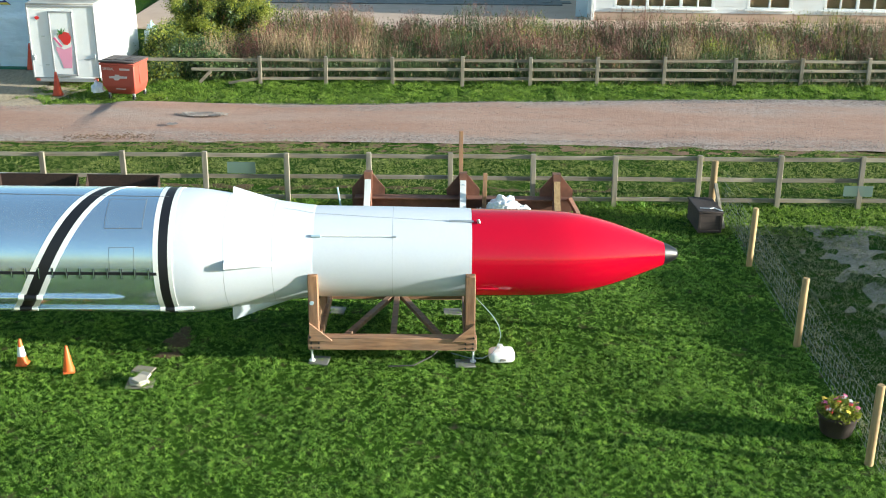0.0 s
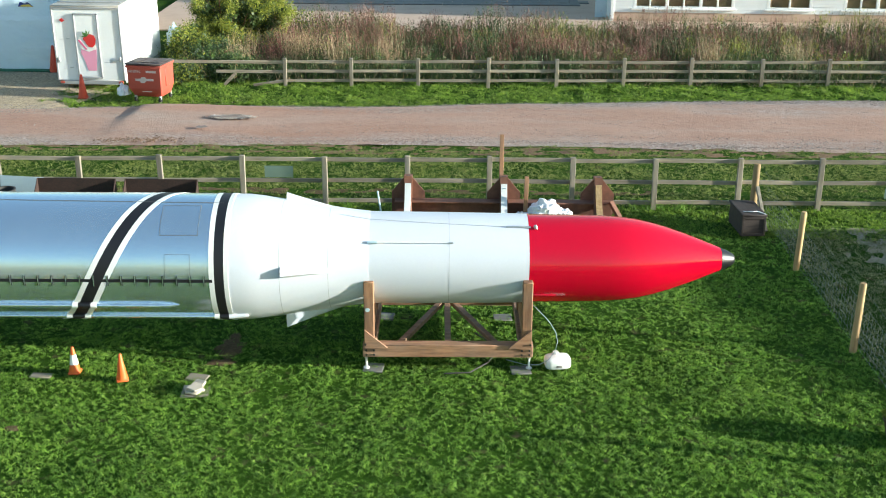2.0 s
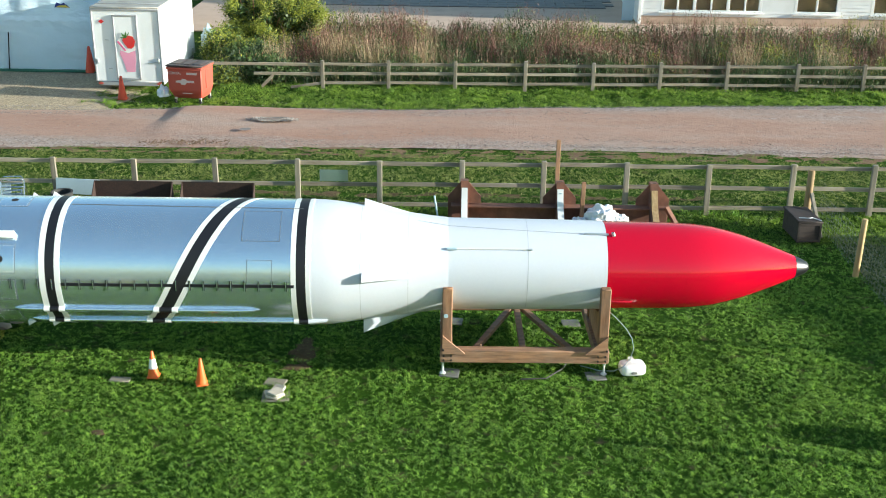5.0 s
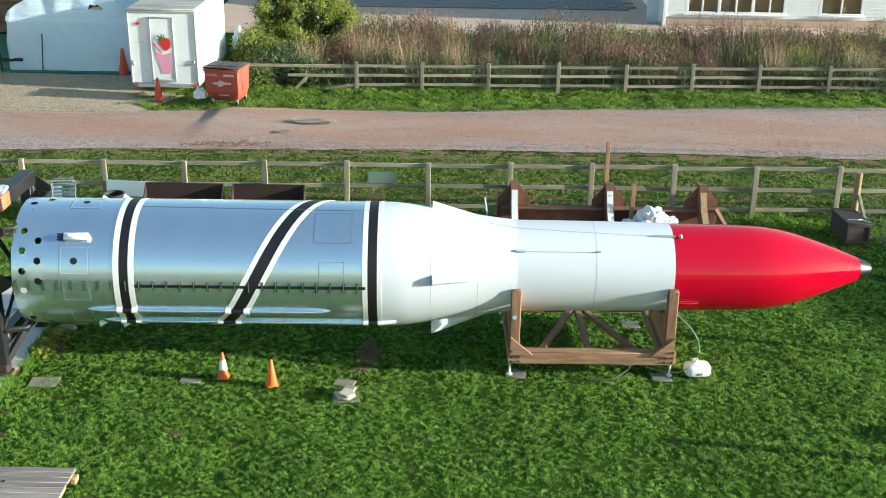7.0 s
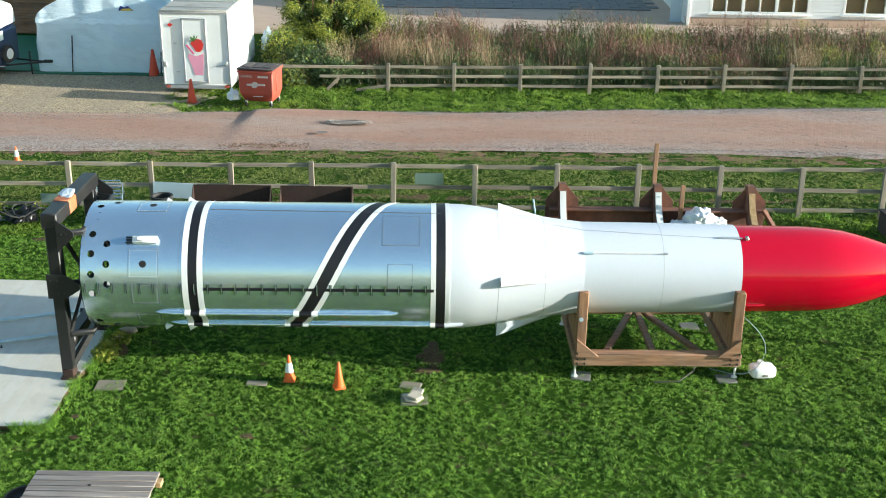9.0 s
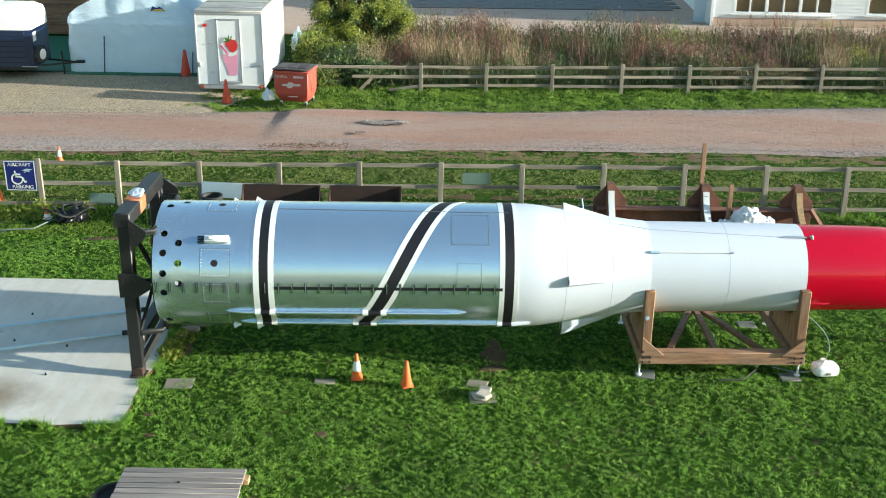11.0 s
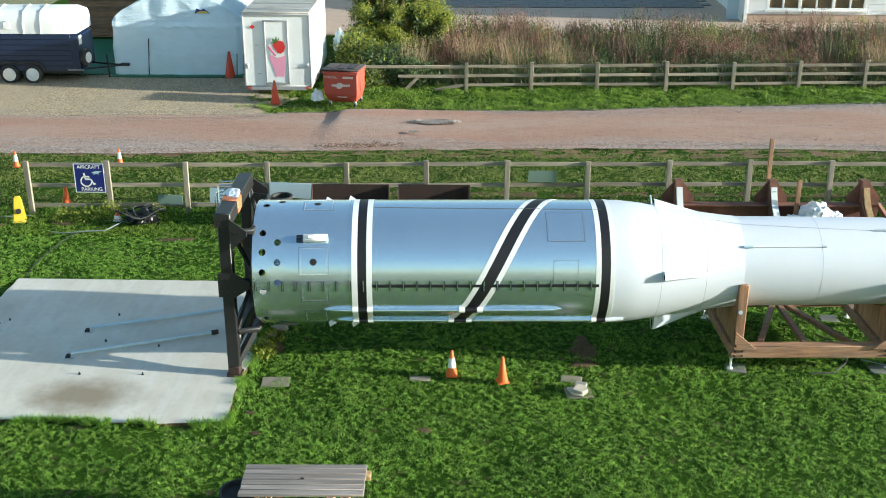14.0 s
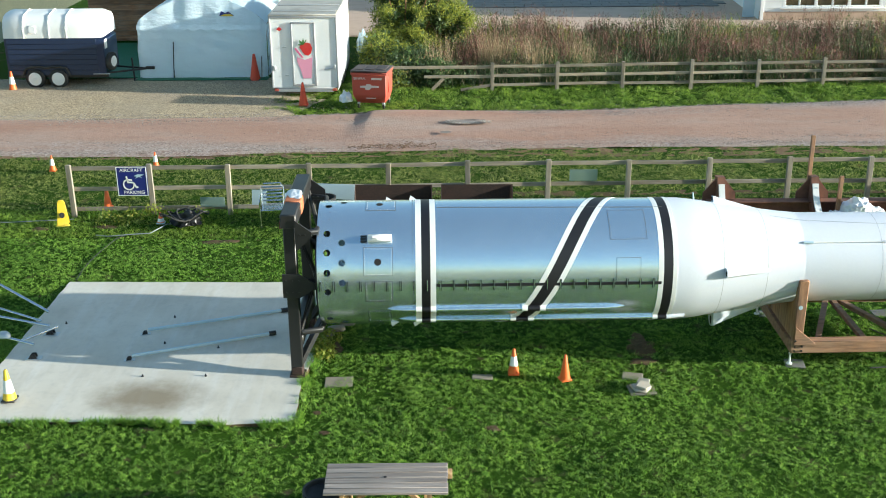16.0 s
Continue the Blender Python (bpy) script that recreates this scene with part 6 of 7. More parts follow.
def build_bush(x, y, r, h, name, label, n=9000, leaf="bush"):
    th = thing(name, pose(x, y, 0), label, "bush")
    stems = bmesh.new()
    for k in range(9):
        a = k * 0.7
        tube([(0.1 * math.cos(a), 0.1 * math.sin(a), -0.05), (0.35 * r * math.cos(a), 0.35 * r * math.sin(a), h * 0.4), (0.6 * r * math.cos(a + 0.3), 0.6 * r * math.sin(a + 0.3), h * 0.8)], 0.022, 6, stems)
    part("stems", stems, M["wood_up"], th)
    boughs = 110
    c = rng.normal(0, 1, (boughs, 3))
    c /= np.linalg.norm(c, axis=1)[:, None]
    c = c * rng.uniform(0.55, 1.12, (boughs, 1)) * np.array([r, r, h * 0.5]) + np.array([0, 0, h * 0.5])
    way = rng.normal(0, 1, (boughs, 3)) * np.array([1, 1, 0.6])
    way /= np.linalg.norm(way, axis=1)[:, None]
    pick = rng.integers(0, boughs, n)
    p = c[pick] + way[pick] * rng.normal(0, 0.26, (n, 1)) + rng.normal(0, 0.11, (n, 3))
    p[:, 2] = np.maximum(p[:, 2], 0.05)
    tri = p[:, None] + rng.normal(0, 0.024, (n, 3, 3))
    inner = p[: n // 2] * np.array([0.8, 0.8, 0.88])
    core = cloud("inner_leaves", (inner[:, None] + rng.normal(0, 0.05, (len(inner), 3, 3))).reshape(-1, 3), 3, M["weed_green"], "dark green inner leaves")
    core.parent = th
    crown = cloud("crown", tri.reshape(-1, 3), 3, M[leaf], "yellowing green leaves" if leaf == "bush" else "dark green leaves")
    crown.parent = th
    for ob in (core, crown):
        for key in ("kind", "category"):
            del ob[key]
    return th


build_bush(-9.15, 41.7, 1.85, 2.9, "hedge_bush", "yellow-green leafy bush beside the trailer", 52000)
build_bush(-10.2, 39.2, 0.7, 1.2, "hedge_bush", "low green bramble beside the trailer", 6000)
build_bush(-9.1, 38.3, 0.75, 0.9, "hedge_bush", "sprawling dark bramble in front of the bush", 5000, "weed_green")
build_bush(-9.75, 36.6, 0.42, 0.42, "hedge_bush", "low green nettles behind the bin", 3000)
build_bush(-8.3, 37.2, 0.7, 0.7, "hedge_bush", "dark bramble behind the loose rails", 4500, "weed_green")
solid("crumpled_sheet", lump((0.2, 0.4, 0.6), 5.0, 0.4, 2.2, 4), M["pale_sheet"], pose(-10.95, 39.9, 0.62), "crumpled silvery sheet hung behind the trailer", "sheet")
# ---- behind the rocket: rusty transport cradle, troughs, tank ----
def build_rusty_cradle():
    th = thing("steel_cradle", pose(0.25, 23.35, 0), "rusty brown steel transport cradle with three padded saddles", "cradle")
    web = part("main_beam", box(4.7, 0.10, 0.34, pose(0, 0.06, 0.33), 0.006), M["rust"], th)
    for z in (0.16, 0.50):
        part("flange", box(4.72, 0.26, 0.03, pose(0, 0.0, z), 0.004), M["rust"], web)
    for x in (-1.9, 1.9):
        part("sleeper", box(0.2, 1.0, 0.15, pose(x, -0.2, 0.075), 0.01), M["wood"], th)
    for x, pad in ((-2.07, "cone_white"), (0.0, "cone_white"), (2.03, "stake")):
        g = part("gusset_plate", plate([(-0.36, 0.18), (-0.36, 0.66), (-0.08, 1.0), (0.08, 1.0), (0.36, 0.66), (0.36, 0.18)], 0.035, pose(x, 0.13, 0)), M["rust"], th, "rusty gusset plate")
        # half of a U: the arm curves down towards the hull
        def ring(r, a):
            return (-0.86 + r * math.cos(radians(a)), 1.17 + r * math.sin(radians(a)))
        angles = [-8 - 70 * i / 12 for i in range(13)]
        for key, r0, r1, wide, mat_key in (("saddle_arm", 0.885, 1.17, 0.17, "rust"), ("saddle_pad", 0.84, 0.883, 0.13, pad)):
            span = angles if key == "saddle_arm" else [t - 4 for t in angles[1:]]
            outline = [ring(r0, t) for t in span] + [ring(r1, t) for t in reversed(span)]
            part(key, plate(outline, wide, pose(x, 0, 0, 0, 0, 90)), M[mat_key], th, "" if key == "saddle_arm" else ("worn white lined saddle pad" if pad == "cone_white" else "bare timber saddle pad"))
        part("arm_mouth", box(0.08, 0.10, 0.01, pose(x, 0.10, 1.03, -10), 0.0), M["dark_hole"], g)
    part("end_leg", beam((2.3, -0.1, 0.55), (2.62, -0.45, 0.05), 0.12, 0.07), M["rust"], th)
    part("blue_patch", disc(0.05, 0.008, pose(0.0, -0.085, 0.80, 25), 14), M["pale_blue"], th, "painted blue ring mark")
    for x, y, h in ((-0.05, 0.28, 1.92), (0.45, -0.3, 1.16)):
        solid("timber_stake", box(0.085, 0.07, h, pose(0, 0, h / 2), 0.006), M["wood_up"], pose(0.25 + x, 23.35 + y, 0, 0, random.uniform(-1, 1), 4), "reddish sawn timber stake standing by the cradle", "stake", "sawn stakes")
    solid("offcut", box(0.3, 0.16, 0.1, None, 0.008), M["wood"], pose(2.35, 22.95, 0.05, 0, 0, 25), "short timber offcut beside the steel cradle", "offcut", "offcuts")
    solid("offcut", box(0.22, 0.14, 0.09, None, 0.008), M["wood"], pose(2.05, 22.9, 0.045, 0, 0, -15), "short timber offcut beside the steel cradle", "offcut", "offcuts")


build_rusty_cradle()
for k, (x, y, s, z) in enumerate(((0.66, 22.95, 0.22, 0.18), (1.12, 23.0, 0.34, 0.33), (1.45, 23.0, 0.25, 0.22))):
    solid("crumpled_sheet", lump((s, s * 0.9, s * 0.95), 11.0 + 3 * k, 0.36, 2.0, 5), M["sheet"], pose(x, y, z), "crumpled white plastic sheet heaped beside the cradle", "sheet", "plastic sheets")
solid("blue_crate", box(0.3, 0.3, 0.3, pose(0, 0, 0.15), 0.02), M["pale_blue"], pose(-2.05, 22.95, 0), "pale blue plastic tub beside the steel cradle", "tub")
solid("leaning_bar", tube([(0, 0, 0), (-0.12, 0.1, 0.75)], 0.02, 8), M["pale_blue"], pose(-2.35, 23.1, 0), "thin pale blue bar leaning on the cradle", "bar")


def trough(x0, x1):
    th = thing("steel_trough", pose((x0 + x1) / 2, 23.3, 0), "dark brown rusted steel trough in front of the fence", "trough", "steel troughs")
    L, D, H, t = x1 - x0, 0.5, 0.86, 0.015
    part("front_plate", box(L, t, 0.4, pose(0, -D / 2, 0.2), 0.003), M["rust_dark"], th)
    part("back_plate", box(L, t, H, pose(0, D / 2, H / 2), 0.003), M["rust_dark"], th)
    for s in (-1, 1):
        part("end_plate", plate([(D / 2 - t, 0), (D / 2 - t, H), (-D / 2 + t, 0.4), (-D / 2 + t, 0)], t, pose(s * (L / 2 - t / 2), 0, 0, 0, 0, 90)), M["rust_dark"], th)
    part("floor_plate", box(L - 2 * t, D - 2 * t, t, pose(0, 0, 0.3), 0.0), M["rust_dark"], th)


trough(-9.95, -8.22)
trough(-8.02, -6.42)


for x, sx, z in ((-12.2, 0.33, 0.41), (-10.5, 0.98, 0.54)):
    solid("plastic_sheet", box(sx, 0.015, 0.36, None, 0.004), M["pale_sheet"], pose(x, 24.06, z, -3, 3, 1), "pale blue plastic sheet fixed to the fence posts", "sheet", "plastic sheets on the fence")
solid("black_tub", turned([(0.0, 0.18), (0.02, 0.2), (0.60, 0.23), (0.63, 0.24), (0.63, 0.20), (0.5, 0.19), (0.5, 0)], 24), M["rubber"], pose(-10.58, 23.25, 0) @ Matrix.Diagonal((1, 1, 1.1, 1)), "open black plastic tub beside the fence", "tub")


def build_chair():
    th = thing("garden_chair", pose(-11.80, 23.5, 0, 0, 0, 8) @ Matrix.Diagonal((1.1, 1.1, 0.97, 1)), "bright aluminium tube garden armchair on the grass", "chair")
    for s in (-1, 1):
        part("side_frame", tube([(s * 0.25, -0.28, 0.0), (s * 0.26, -0.28, 0.62), (s * 0.26, -0.22, 0.67), (s * 0.26, 0.12, 0.66), (s * 0.25, 0.2, 0.60), (s * 0.25, 0.24, 0.0)], 0.014, 8), M["chrome"], th)
    part("back_frame", tube([(-0.22, 0.10, 0.42), (-0.23, 0.20, 0.78), (-0.17, 0.23, 0.88), (0.17, 0.23, 0.88), (0.23, 0.20, 0.78), (0.22, 0.10, 0.42)], 0.014, 8), M["chrome"], th)
    for k in range(5):
        part("back_slat", box(0.40, 0.012, 0.045, pose(0, 0.13 + 0.018 * k, 0.50 + 0.075 * k, 12), 0.004), M["chrome"], th)
    for k in range(6):
        part("seat_slat", box(0.44, 0.05, 0.012, pose(0, -0.24 + 0.065 * k, 0.43), 0.004), M["chrome"], th)
    part("front_bar", tube([(-0.25, -0.27, 0.41), (0.25, -0.27, 0.41)], 0.012, 8), M["chrome"], th)


build_chair()


def build_parking_sign():
    th = thing("parking_sign", pose(-15.05, 23.98, 0.843), "square blue parking sign fixed to the fence", "sign")
    board = part("board", box(0.70, 0.02, 0.69, None, 0.004), M["sign_blue"], th)
    for x, z, sx, sz in ((0, 0.335, 0.69, 0.016), (0, -0.335, 0.69, 0.016), (-0.335, 0, 0.016, 0.66), (0.335, 0, 0.016, 0.66)):
        part("border", box(sx, 0.004, sz, pose(x, -0.0125, z), 0.0), M["cone_white"], board)
    lettering("AIRCRAFT", 0.115, M["cone_white"], board, pose(0.0, -0.013, 0.26, 90))
    lettering("PARKING", 0.115, M["cone_white"], board, pose(0.03, -0.013, -0.265, 90))
    # plain wheel and bars of the parking symbol
    b = bmesh.new()
    for i in range(20):
        a0, a1 = radians(100 + 260 * i / 20), radians(100 + 260 * (i + 1) / 20)
        beam((0.12 * math.cos(a0), 0, 0.12 * math.sin(a0)), (0.12 * math.cos(a1), 0, 0.12 * math.sin(a1)), 0.006, 0.03, b, 0.0)
    b.transform(pose(-0.08, -0.014, -0.075))
    part("symbol_ring", b, M["cone_white"], board)
    for p, q in (((-0.12, 0.12), (-0.09, -0.04)), ((-0.09, -0.02), (0.03, -0.03)), ((0.03, -0.03), (0.09, -0.15)), ((0.08, -0.15), (0.13, -0.13)), ((-0.11, 0.04), (0.0, 0.03))):
        part("symbol_bar", beam((p[0], -0.014, p[1]), (q[0], -0.014, q[1]), 0.006, 0.035, None, 0.0), M["cone_white"], board)
    part("aircraft_shape", plate([(0.05, 0.13), (0.16, 0.17), (0.30, 0.16), (0.2, 0.12), (0.24, 0.08), (0.16, 0.11), (0.08, 0.06), (0.12, 0.11)], 0.004, pose(0, -0.0135, 0)), M["pale_blue"], board, "pale blue wing shape")


build_parking_sign()


def build_floor_sign():
    th = thing("floor_sign", pose(-16.55, 23.45, 0, 0, 0, 12) @ Matrix.Diagonal((0.85, 0.85, 0.9, 1)), "yellow folding wet-floor sign on the grass", "floor sign")
    for s in (-1, 1):
        p = part("panel", plate([(-0.15, 0), (0.15, 0), (0.09, 0.62), (-0.09, 0.62)], 0.02, pose(0, s * 0.12, 0, s * 11, 0, 0), None, 0.004), M["yellow"], th)
        if s < 0:
            part("round_mark", disc(0.07, 0.004, pose(0, -0.105, 0.28, -11), 18), M["rubber"], p)
    part("hinge", box(0.14, 0.06, 0.05, pose(0, 0, 0.62), 0.01), M["yellow"], th)
    part("foot", box(0.34, 0.1, 0.03, pose(0, -0.14, 0.015), 0.01), M["yellow"], th)


build_floor_sign()


def build_bag_heap():
    th = thing("bag_heap", pose(-13.75, 23.35, 0), "black bag and tangled hoses in the long grass", "bag")
    part("bag", lump((0.31, 0.22, 0.25), 21.0, 0.5, 2.0, 4, 0.0), M["bag_black"], th)
    part("bag", lump((0.2, 0.3, 0.16), 25.0, 0.5, 2.0, 4, 0.0), M["bag_black"], th)
    for k in range(4):
        c = (0.15 * k - 0.2, 0.05 * k - 0.1)
        part("hose", tube([(c[0] + (0.35 - 0.03 * k) * math.cos(a * 0.5), c[1] + 0.25 * math.sin(a * 0.5), 0.22 + 0.09 * math.sin(a + k)) for a in range(13)], 0.018, 7), M["rubber"], th)
    for o in th.children:
        o.location.z += 0.06


build_bag_heap()
solid("black_cable", tube([(-14.95, 22.75, 0.02), (-15.10, 22.45, 0.025), (-15.22, 21.8, 0.02), (-15.28, 21.2, 0.025), (-15.30, 20.7, 0.02), (-15.26, 20.2, 0.015)], 0.010, 6), M["steel_black"], pose(0, 0, -0.008), "black cable running over the grass to the pad", "cable")
solid("garden_hose", tube([(-19.5, 23.5, 0.03), (-18.6, 23.56, 0.035), (-17.8, 23.53, 0.03), (-17.2, 23.6, 0.035), (-16.8, 23.66, 0.03), (-16.4, 23.75, 0.02)], 0.011, 6), M["hose"], pose(0, 0, 0), "grey hose lying along the foot of the fence", "hose")
solid("garden_hose", tube([(0.1, 0.35, 0.04), (-0.28, 0.29, 0.03), (-0.51, -0.28, 0.03), (-0.95, -0.35, 0.03), (-1.38, -0.46, 0.03), (-1.7, -0.3, 0.0)], 0.012, 6), M["hose"], pose(-13.9, 23.0, 0.02), "grey hose trailing over the grass", "hose")
traffic_cone(-14.33, 23.4, 0.26, "orange", "small orange cone with a pale blue base", (0.04, 0.5), "pale_blue", z=0.03).scale = (1.7, 1.7, 1.0)
for x, y, z, sx, sz, rx in ((-4.76, 24.28, 0.827, 0.64, 0.27, 0), (9.18, 24.46, 0.40, 0.66, 0.25, 0), (-13.27, 24.03, 0.31, 0.56, 0.24, 0)):
    solid("plastic_sheet", box(sx, 0.012, sz, None, 0.003), M["clear"], pose(x, y, z, rx), "dull translucent plastic panel fixed to the fence", "sheet", "plastic sheets on the fence")


# ---- wire fence, chest, pot ----
def build_wire_fence():
    th = thing("wire_fence", pose(5.94, 0, 0), "galvanised wire netting fence on round wooden stakes", "fence")
    ys = [10.0, 13.64, 17.34, 20.87]
    for y in ys:
        part("stake", turned([(-0.1, 0.062), (1.19, 0.057), (1.21, 0.045), (1.21, 0)], 14, None, pose(0, y, 0, random.uniform(-1, 1), random.uniform(-1, 1), 0)), M["stake"], th, "round yellow-brown stake")
    for z in (0.06, 0.18, 0.30, 0.42, 0.55, 0.68, 0.82, 1.05):
        pts = []
        for i in range(40):
            y = 8.0 + 15.9 * i / 39
            sag = 0.02 * math.sin(y * 1.7 + z * 3)
            pts.append((0.055 + 0.01 * math.sin(y * 2.3), y, z + sag))
        part("line_wire", tube(pts, 0.0017, 4), M["steel_grey"], th)
    b = bmesh.new()
    for i in range(105):
        y = 8.0 + 0.15 * i
        tube([(0.056, y, 0.03), (0.056, y + 0.01 * math.sin(i), 0.83)], 0.0015, 3, b)
    ob = part("stay_wire", b, M["steel_grey"], th)
    tagged(ob, "", "", "", "stuff")


build_wire_fence()
solid("corner_stake", turned([(-0.1, 0.08), (1.26, 0.074), (1.29, 0.06), (1.29, 0)], 16), M["stake"], pose(5.74, 23.75, 0), "thick round yellow-brown corner stake", "stake")
solid("stake_prop", beam((0, 0, 0.02), (-0.08, 0.75, 0.78), 0.07, 0.07), M["post"], pose(5.86, 22.95, 0), "pale split timber prop against the corner stake", "prop")


def build_chest():
    th = thing("storage_chest", pose(5.48, 23.15, 0, 0, 0, 4), "dark stained wooden storage chest on the lawn", "chest")
    body = part("body", box(0.50, 0.92, 0.44, pose(0, 0, 0.23), 0.01), M["chest"], th)
    part("lid", box(0.55, 0.98, 0.04, pose(0, 0, 0.47, 0, 3, 0), 0.01), M["chest"], th)
    for k in range(5):
        part("lid_slat", box(0.09, 0.96, 0.012, pose(-0.21 + 0.105 * k, 0, 0.499 - 0.0055 * k), 0.003), M["chest"], th)
    for x, z, sx, sz in ((-0.23, 0.23, 0.05, 0.44), (0.23, 0.23, 0.05, 0.44), (0, 0.42, 0.42, 0.05), (0, 0.04, 0.42, 0.05)):
        part("front_trim", box(sx, 0.02, sz, pose(x, -0.47, z), 0.004), M["chest"], body)
    part("cord", tube([(-0.2, -0.3, 0.51), (0.0, -0.38, 0.53), (0.1, -0.3, 0.51), (0.26, -0.42, 0.48)], 0.01, 6), M["sheet"], th)


build_chest()


def build_pot():
    th = thing("flower_pot", pose(5.72, 14.45, 0), "dark round tub planted with pink and yellow flowers", "flower pot")
    part("tub", turned([(0.0, 0.20), (0.02, 0.22), (0.28, 0.28), (0.30, 0.30), (0.34, 0.30), (0.34, 0.27), (0.29, 0.26), (0.29, 0)], 28), M["pot"], th)
    part("soil", turned([(0.30, 0.265), (0.31, 0)], 20), M["soil"], th)
    n = 1500
    a, r = rng.uniform(0, 2 * np.pi, n), 0.30 * np.sqrt(rng.uniform(0, 1, n))
    p = np.stack([np.cos(a) * r, np.sin(a) * r, 0.32 + rng.uniform(0, 0.2, n) * (1.1 - (r / 0.34) ** 2)], 1)
    crown = cloud("foliage", (p[:, None] + rng.normal(0, 0.022, (n, 3, 3))).reshape(-1, 3), 3, M["bush"], "trailing green leaves")
    crown.parent = th
    for key in ("kind", "category"):
        del crown[key]
    for k in range(26):
        a, r = random.uniform(0, 6.28), 0.27 * math.sqrt(random.random())
        b = bmesh.new()
        for q in range(5):
            t = q * 1.2566
            c = Vector((0, 0, 0.008))
            v = [b.verts.new(c), b.verts.new((0.032 * math.cos(t - 0.5), 0.032 * math.sin(t - 0.5), 0.012)), b.verts.new((0.044 * math.cos(t), 0.044 * math.sin(t), 0.0)), b.verts.new((0.032 * math.cos(t + 0.5), 0.032 * math.sin(t + 0.5), 0.012))]
            b.faces.new(v)
        b.transform(pose(r * math.cos(a), r * math.sin(a), 0.44 + 0.1 * (1 - r / 0.27) + random.uniform(-0.03, 0.05), random.uniform(-30, 30), random.uniform(-30, 30), 0))
        part("flower", b, M[("petal_pink", "petal_pink", "petal_yellow", "cone_white", "cone_red")[k % 5]], th)


build_pot()

# ---- on the lawn ----
jug = thing("plastic_jug", pose(0.925, 16.58, 0.0, 0, 0, 8), "white plastic drum lying on its side in the grass", "drum")
part("body", pillow(0.42, 0.30, 0.20, 0.45, pose(0, 0, 0.10)), M["plastic_white"], jug)
part("neck", turned([(0.17, 0.045), (0.21, 0.04), (0.21, 0.052), (0.245, 0.048), (0.245, 0)], 14, None, pose(-0.02, 0.06, 0)), M["plastic_white"], jug)
part("handle_gap", box(0.10, 0.03, 0.045, pose(0.0, -0.145, 0.07), 0.012), M["paver"], jug)
solid("drain_tube", tube([(0.50, 16.66, 1.06), (0.62, 16.52, 0.99), (0.76, 16.44, 0.86), (0.86, 16.42, 0.70), (0.90, 16.42, 0.52), (0.86, 16.43, 0.34), (0.76, 16.45, 0.18), (0.62, 16.5, 0.07), (0.40, 16.58, 0.03), (0.1, 16.75, 0.03)], 0.006, 6), M["pale_sheet"], pose(0, 0, 0), "thin white plastic tube hanging from the nose", "tube")
solid("black_cable", tube([(-0.9, 16.2, 0.03), (-0.5, 16.24, 0.03), (-0.2, 16.6, 0.03), (0.0, 17.1, 0.03), (-0.4, 17.7, 0.03)], 0.012, 6), M["rubber"], pose(0, 0, 0.02), "black cable lying in the grass under the cradle", "cable")
for x, y, sx, sy, turn in ((-9.65, 15.95, 0.46, 0.34, 3), (-7.30, 16.02, 0.34, 0.16, -4), (-4.75, 15.62, 0.43, 0.34, 4), (-4.83, 16.09, 0.34, 0.24, -12)):
    solid("paving_slab", box(sx, sy, 0.06, None, 0.012), M["slab"], pose(x, y, turf(x, y) - 0.010, 0, 0, turn), "worn buff paving slab sunk in the lawn", "slab", "lawn slabs")
for k, (x, y, z, s, turn) in enumerate(((-4.77, 15.60, 0.05, 0.30, 15), (-4.73, 15.58, 0.10, 0.24, 60), (-4.72, 15.72, 0.09, 0.2, -30))):
    solid("broken_stone", plate([(-s / 2, -s * 0.4), (s * 0.4, -s * 0.45), (s * 0.55, s * 0.1), (s * 0.1, s * 0.5), (-s * 0.45, s * 0.3)], 0.045, pose(0, 0, 0, 90), None, 0.006), M["pale_stone"], pose(x, y, z + turf(x, y), 4 * k, 5 - 4 * k, turn), "broken piece of pale stone on the slab", "stone", "broken stones")


def soil_patch(x, y, sx, sy, seed, h=0.012, label="bare brown earth showing through the lawn"):
    b = bmesh.new()
    c = b.verts.new((0, 0, h))
    ring = []
    for i in range(22):
        a = 2 * math.pi * i / 22
        f = 1 + 0.7 * noise.noise(Vector((math.cos(a) * 1.9 + seed, math.sin(a) * 1.9, seed)))
        ring.append((b.verts.new((sx * f * 0.6 * math.cos(a), sy * f * 0.6 * math.sin(a), h * (0.8 + 0.5 * random.random()))), b.verts.new((sx * f * math.cos(a), sy * f * math.sin(a), -0.03))))
    for i in range(22):
        p, q = ring[i], ring[(i + 1) % 22]
        b.faces.new((c, p[0], q[0]))
        b.faces.new((p[0], p[1], q[1], q[0]))
    solid("bare_earth", b, M["soil"], pose(x, y, turf(x, y) + 0.004), label, "earth", "bare patches", "stuff")


for x, y, sx, sy, s in BARE:
    soil_patch(x, y, sx, sy, s)
for x, y, s in ((-9.85, 17.76, 0.17), (-9.67, 17.99, 0.15), (-9.95, 17.5, 0.09)):
    solid("rubble", lump((s, s * 0.6, s * 0.5), x * 3, 0.4, 2.0, 2), M["slab"], pose(x, y, 0.06), "pale lump of concrete rubble beside the pad", "rubble", "rubble")


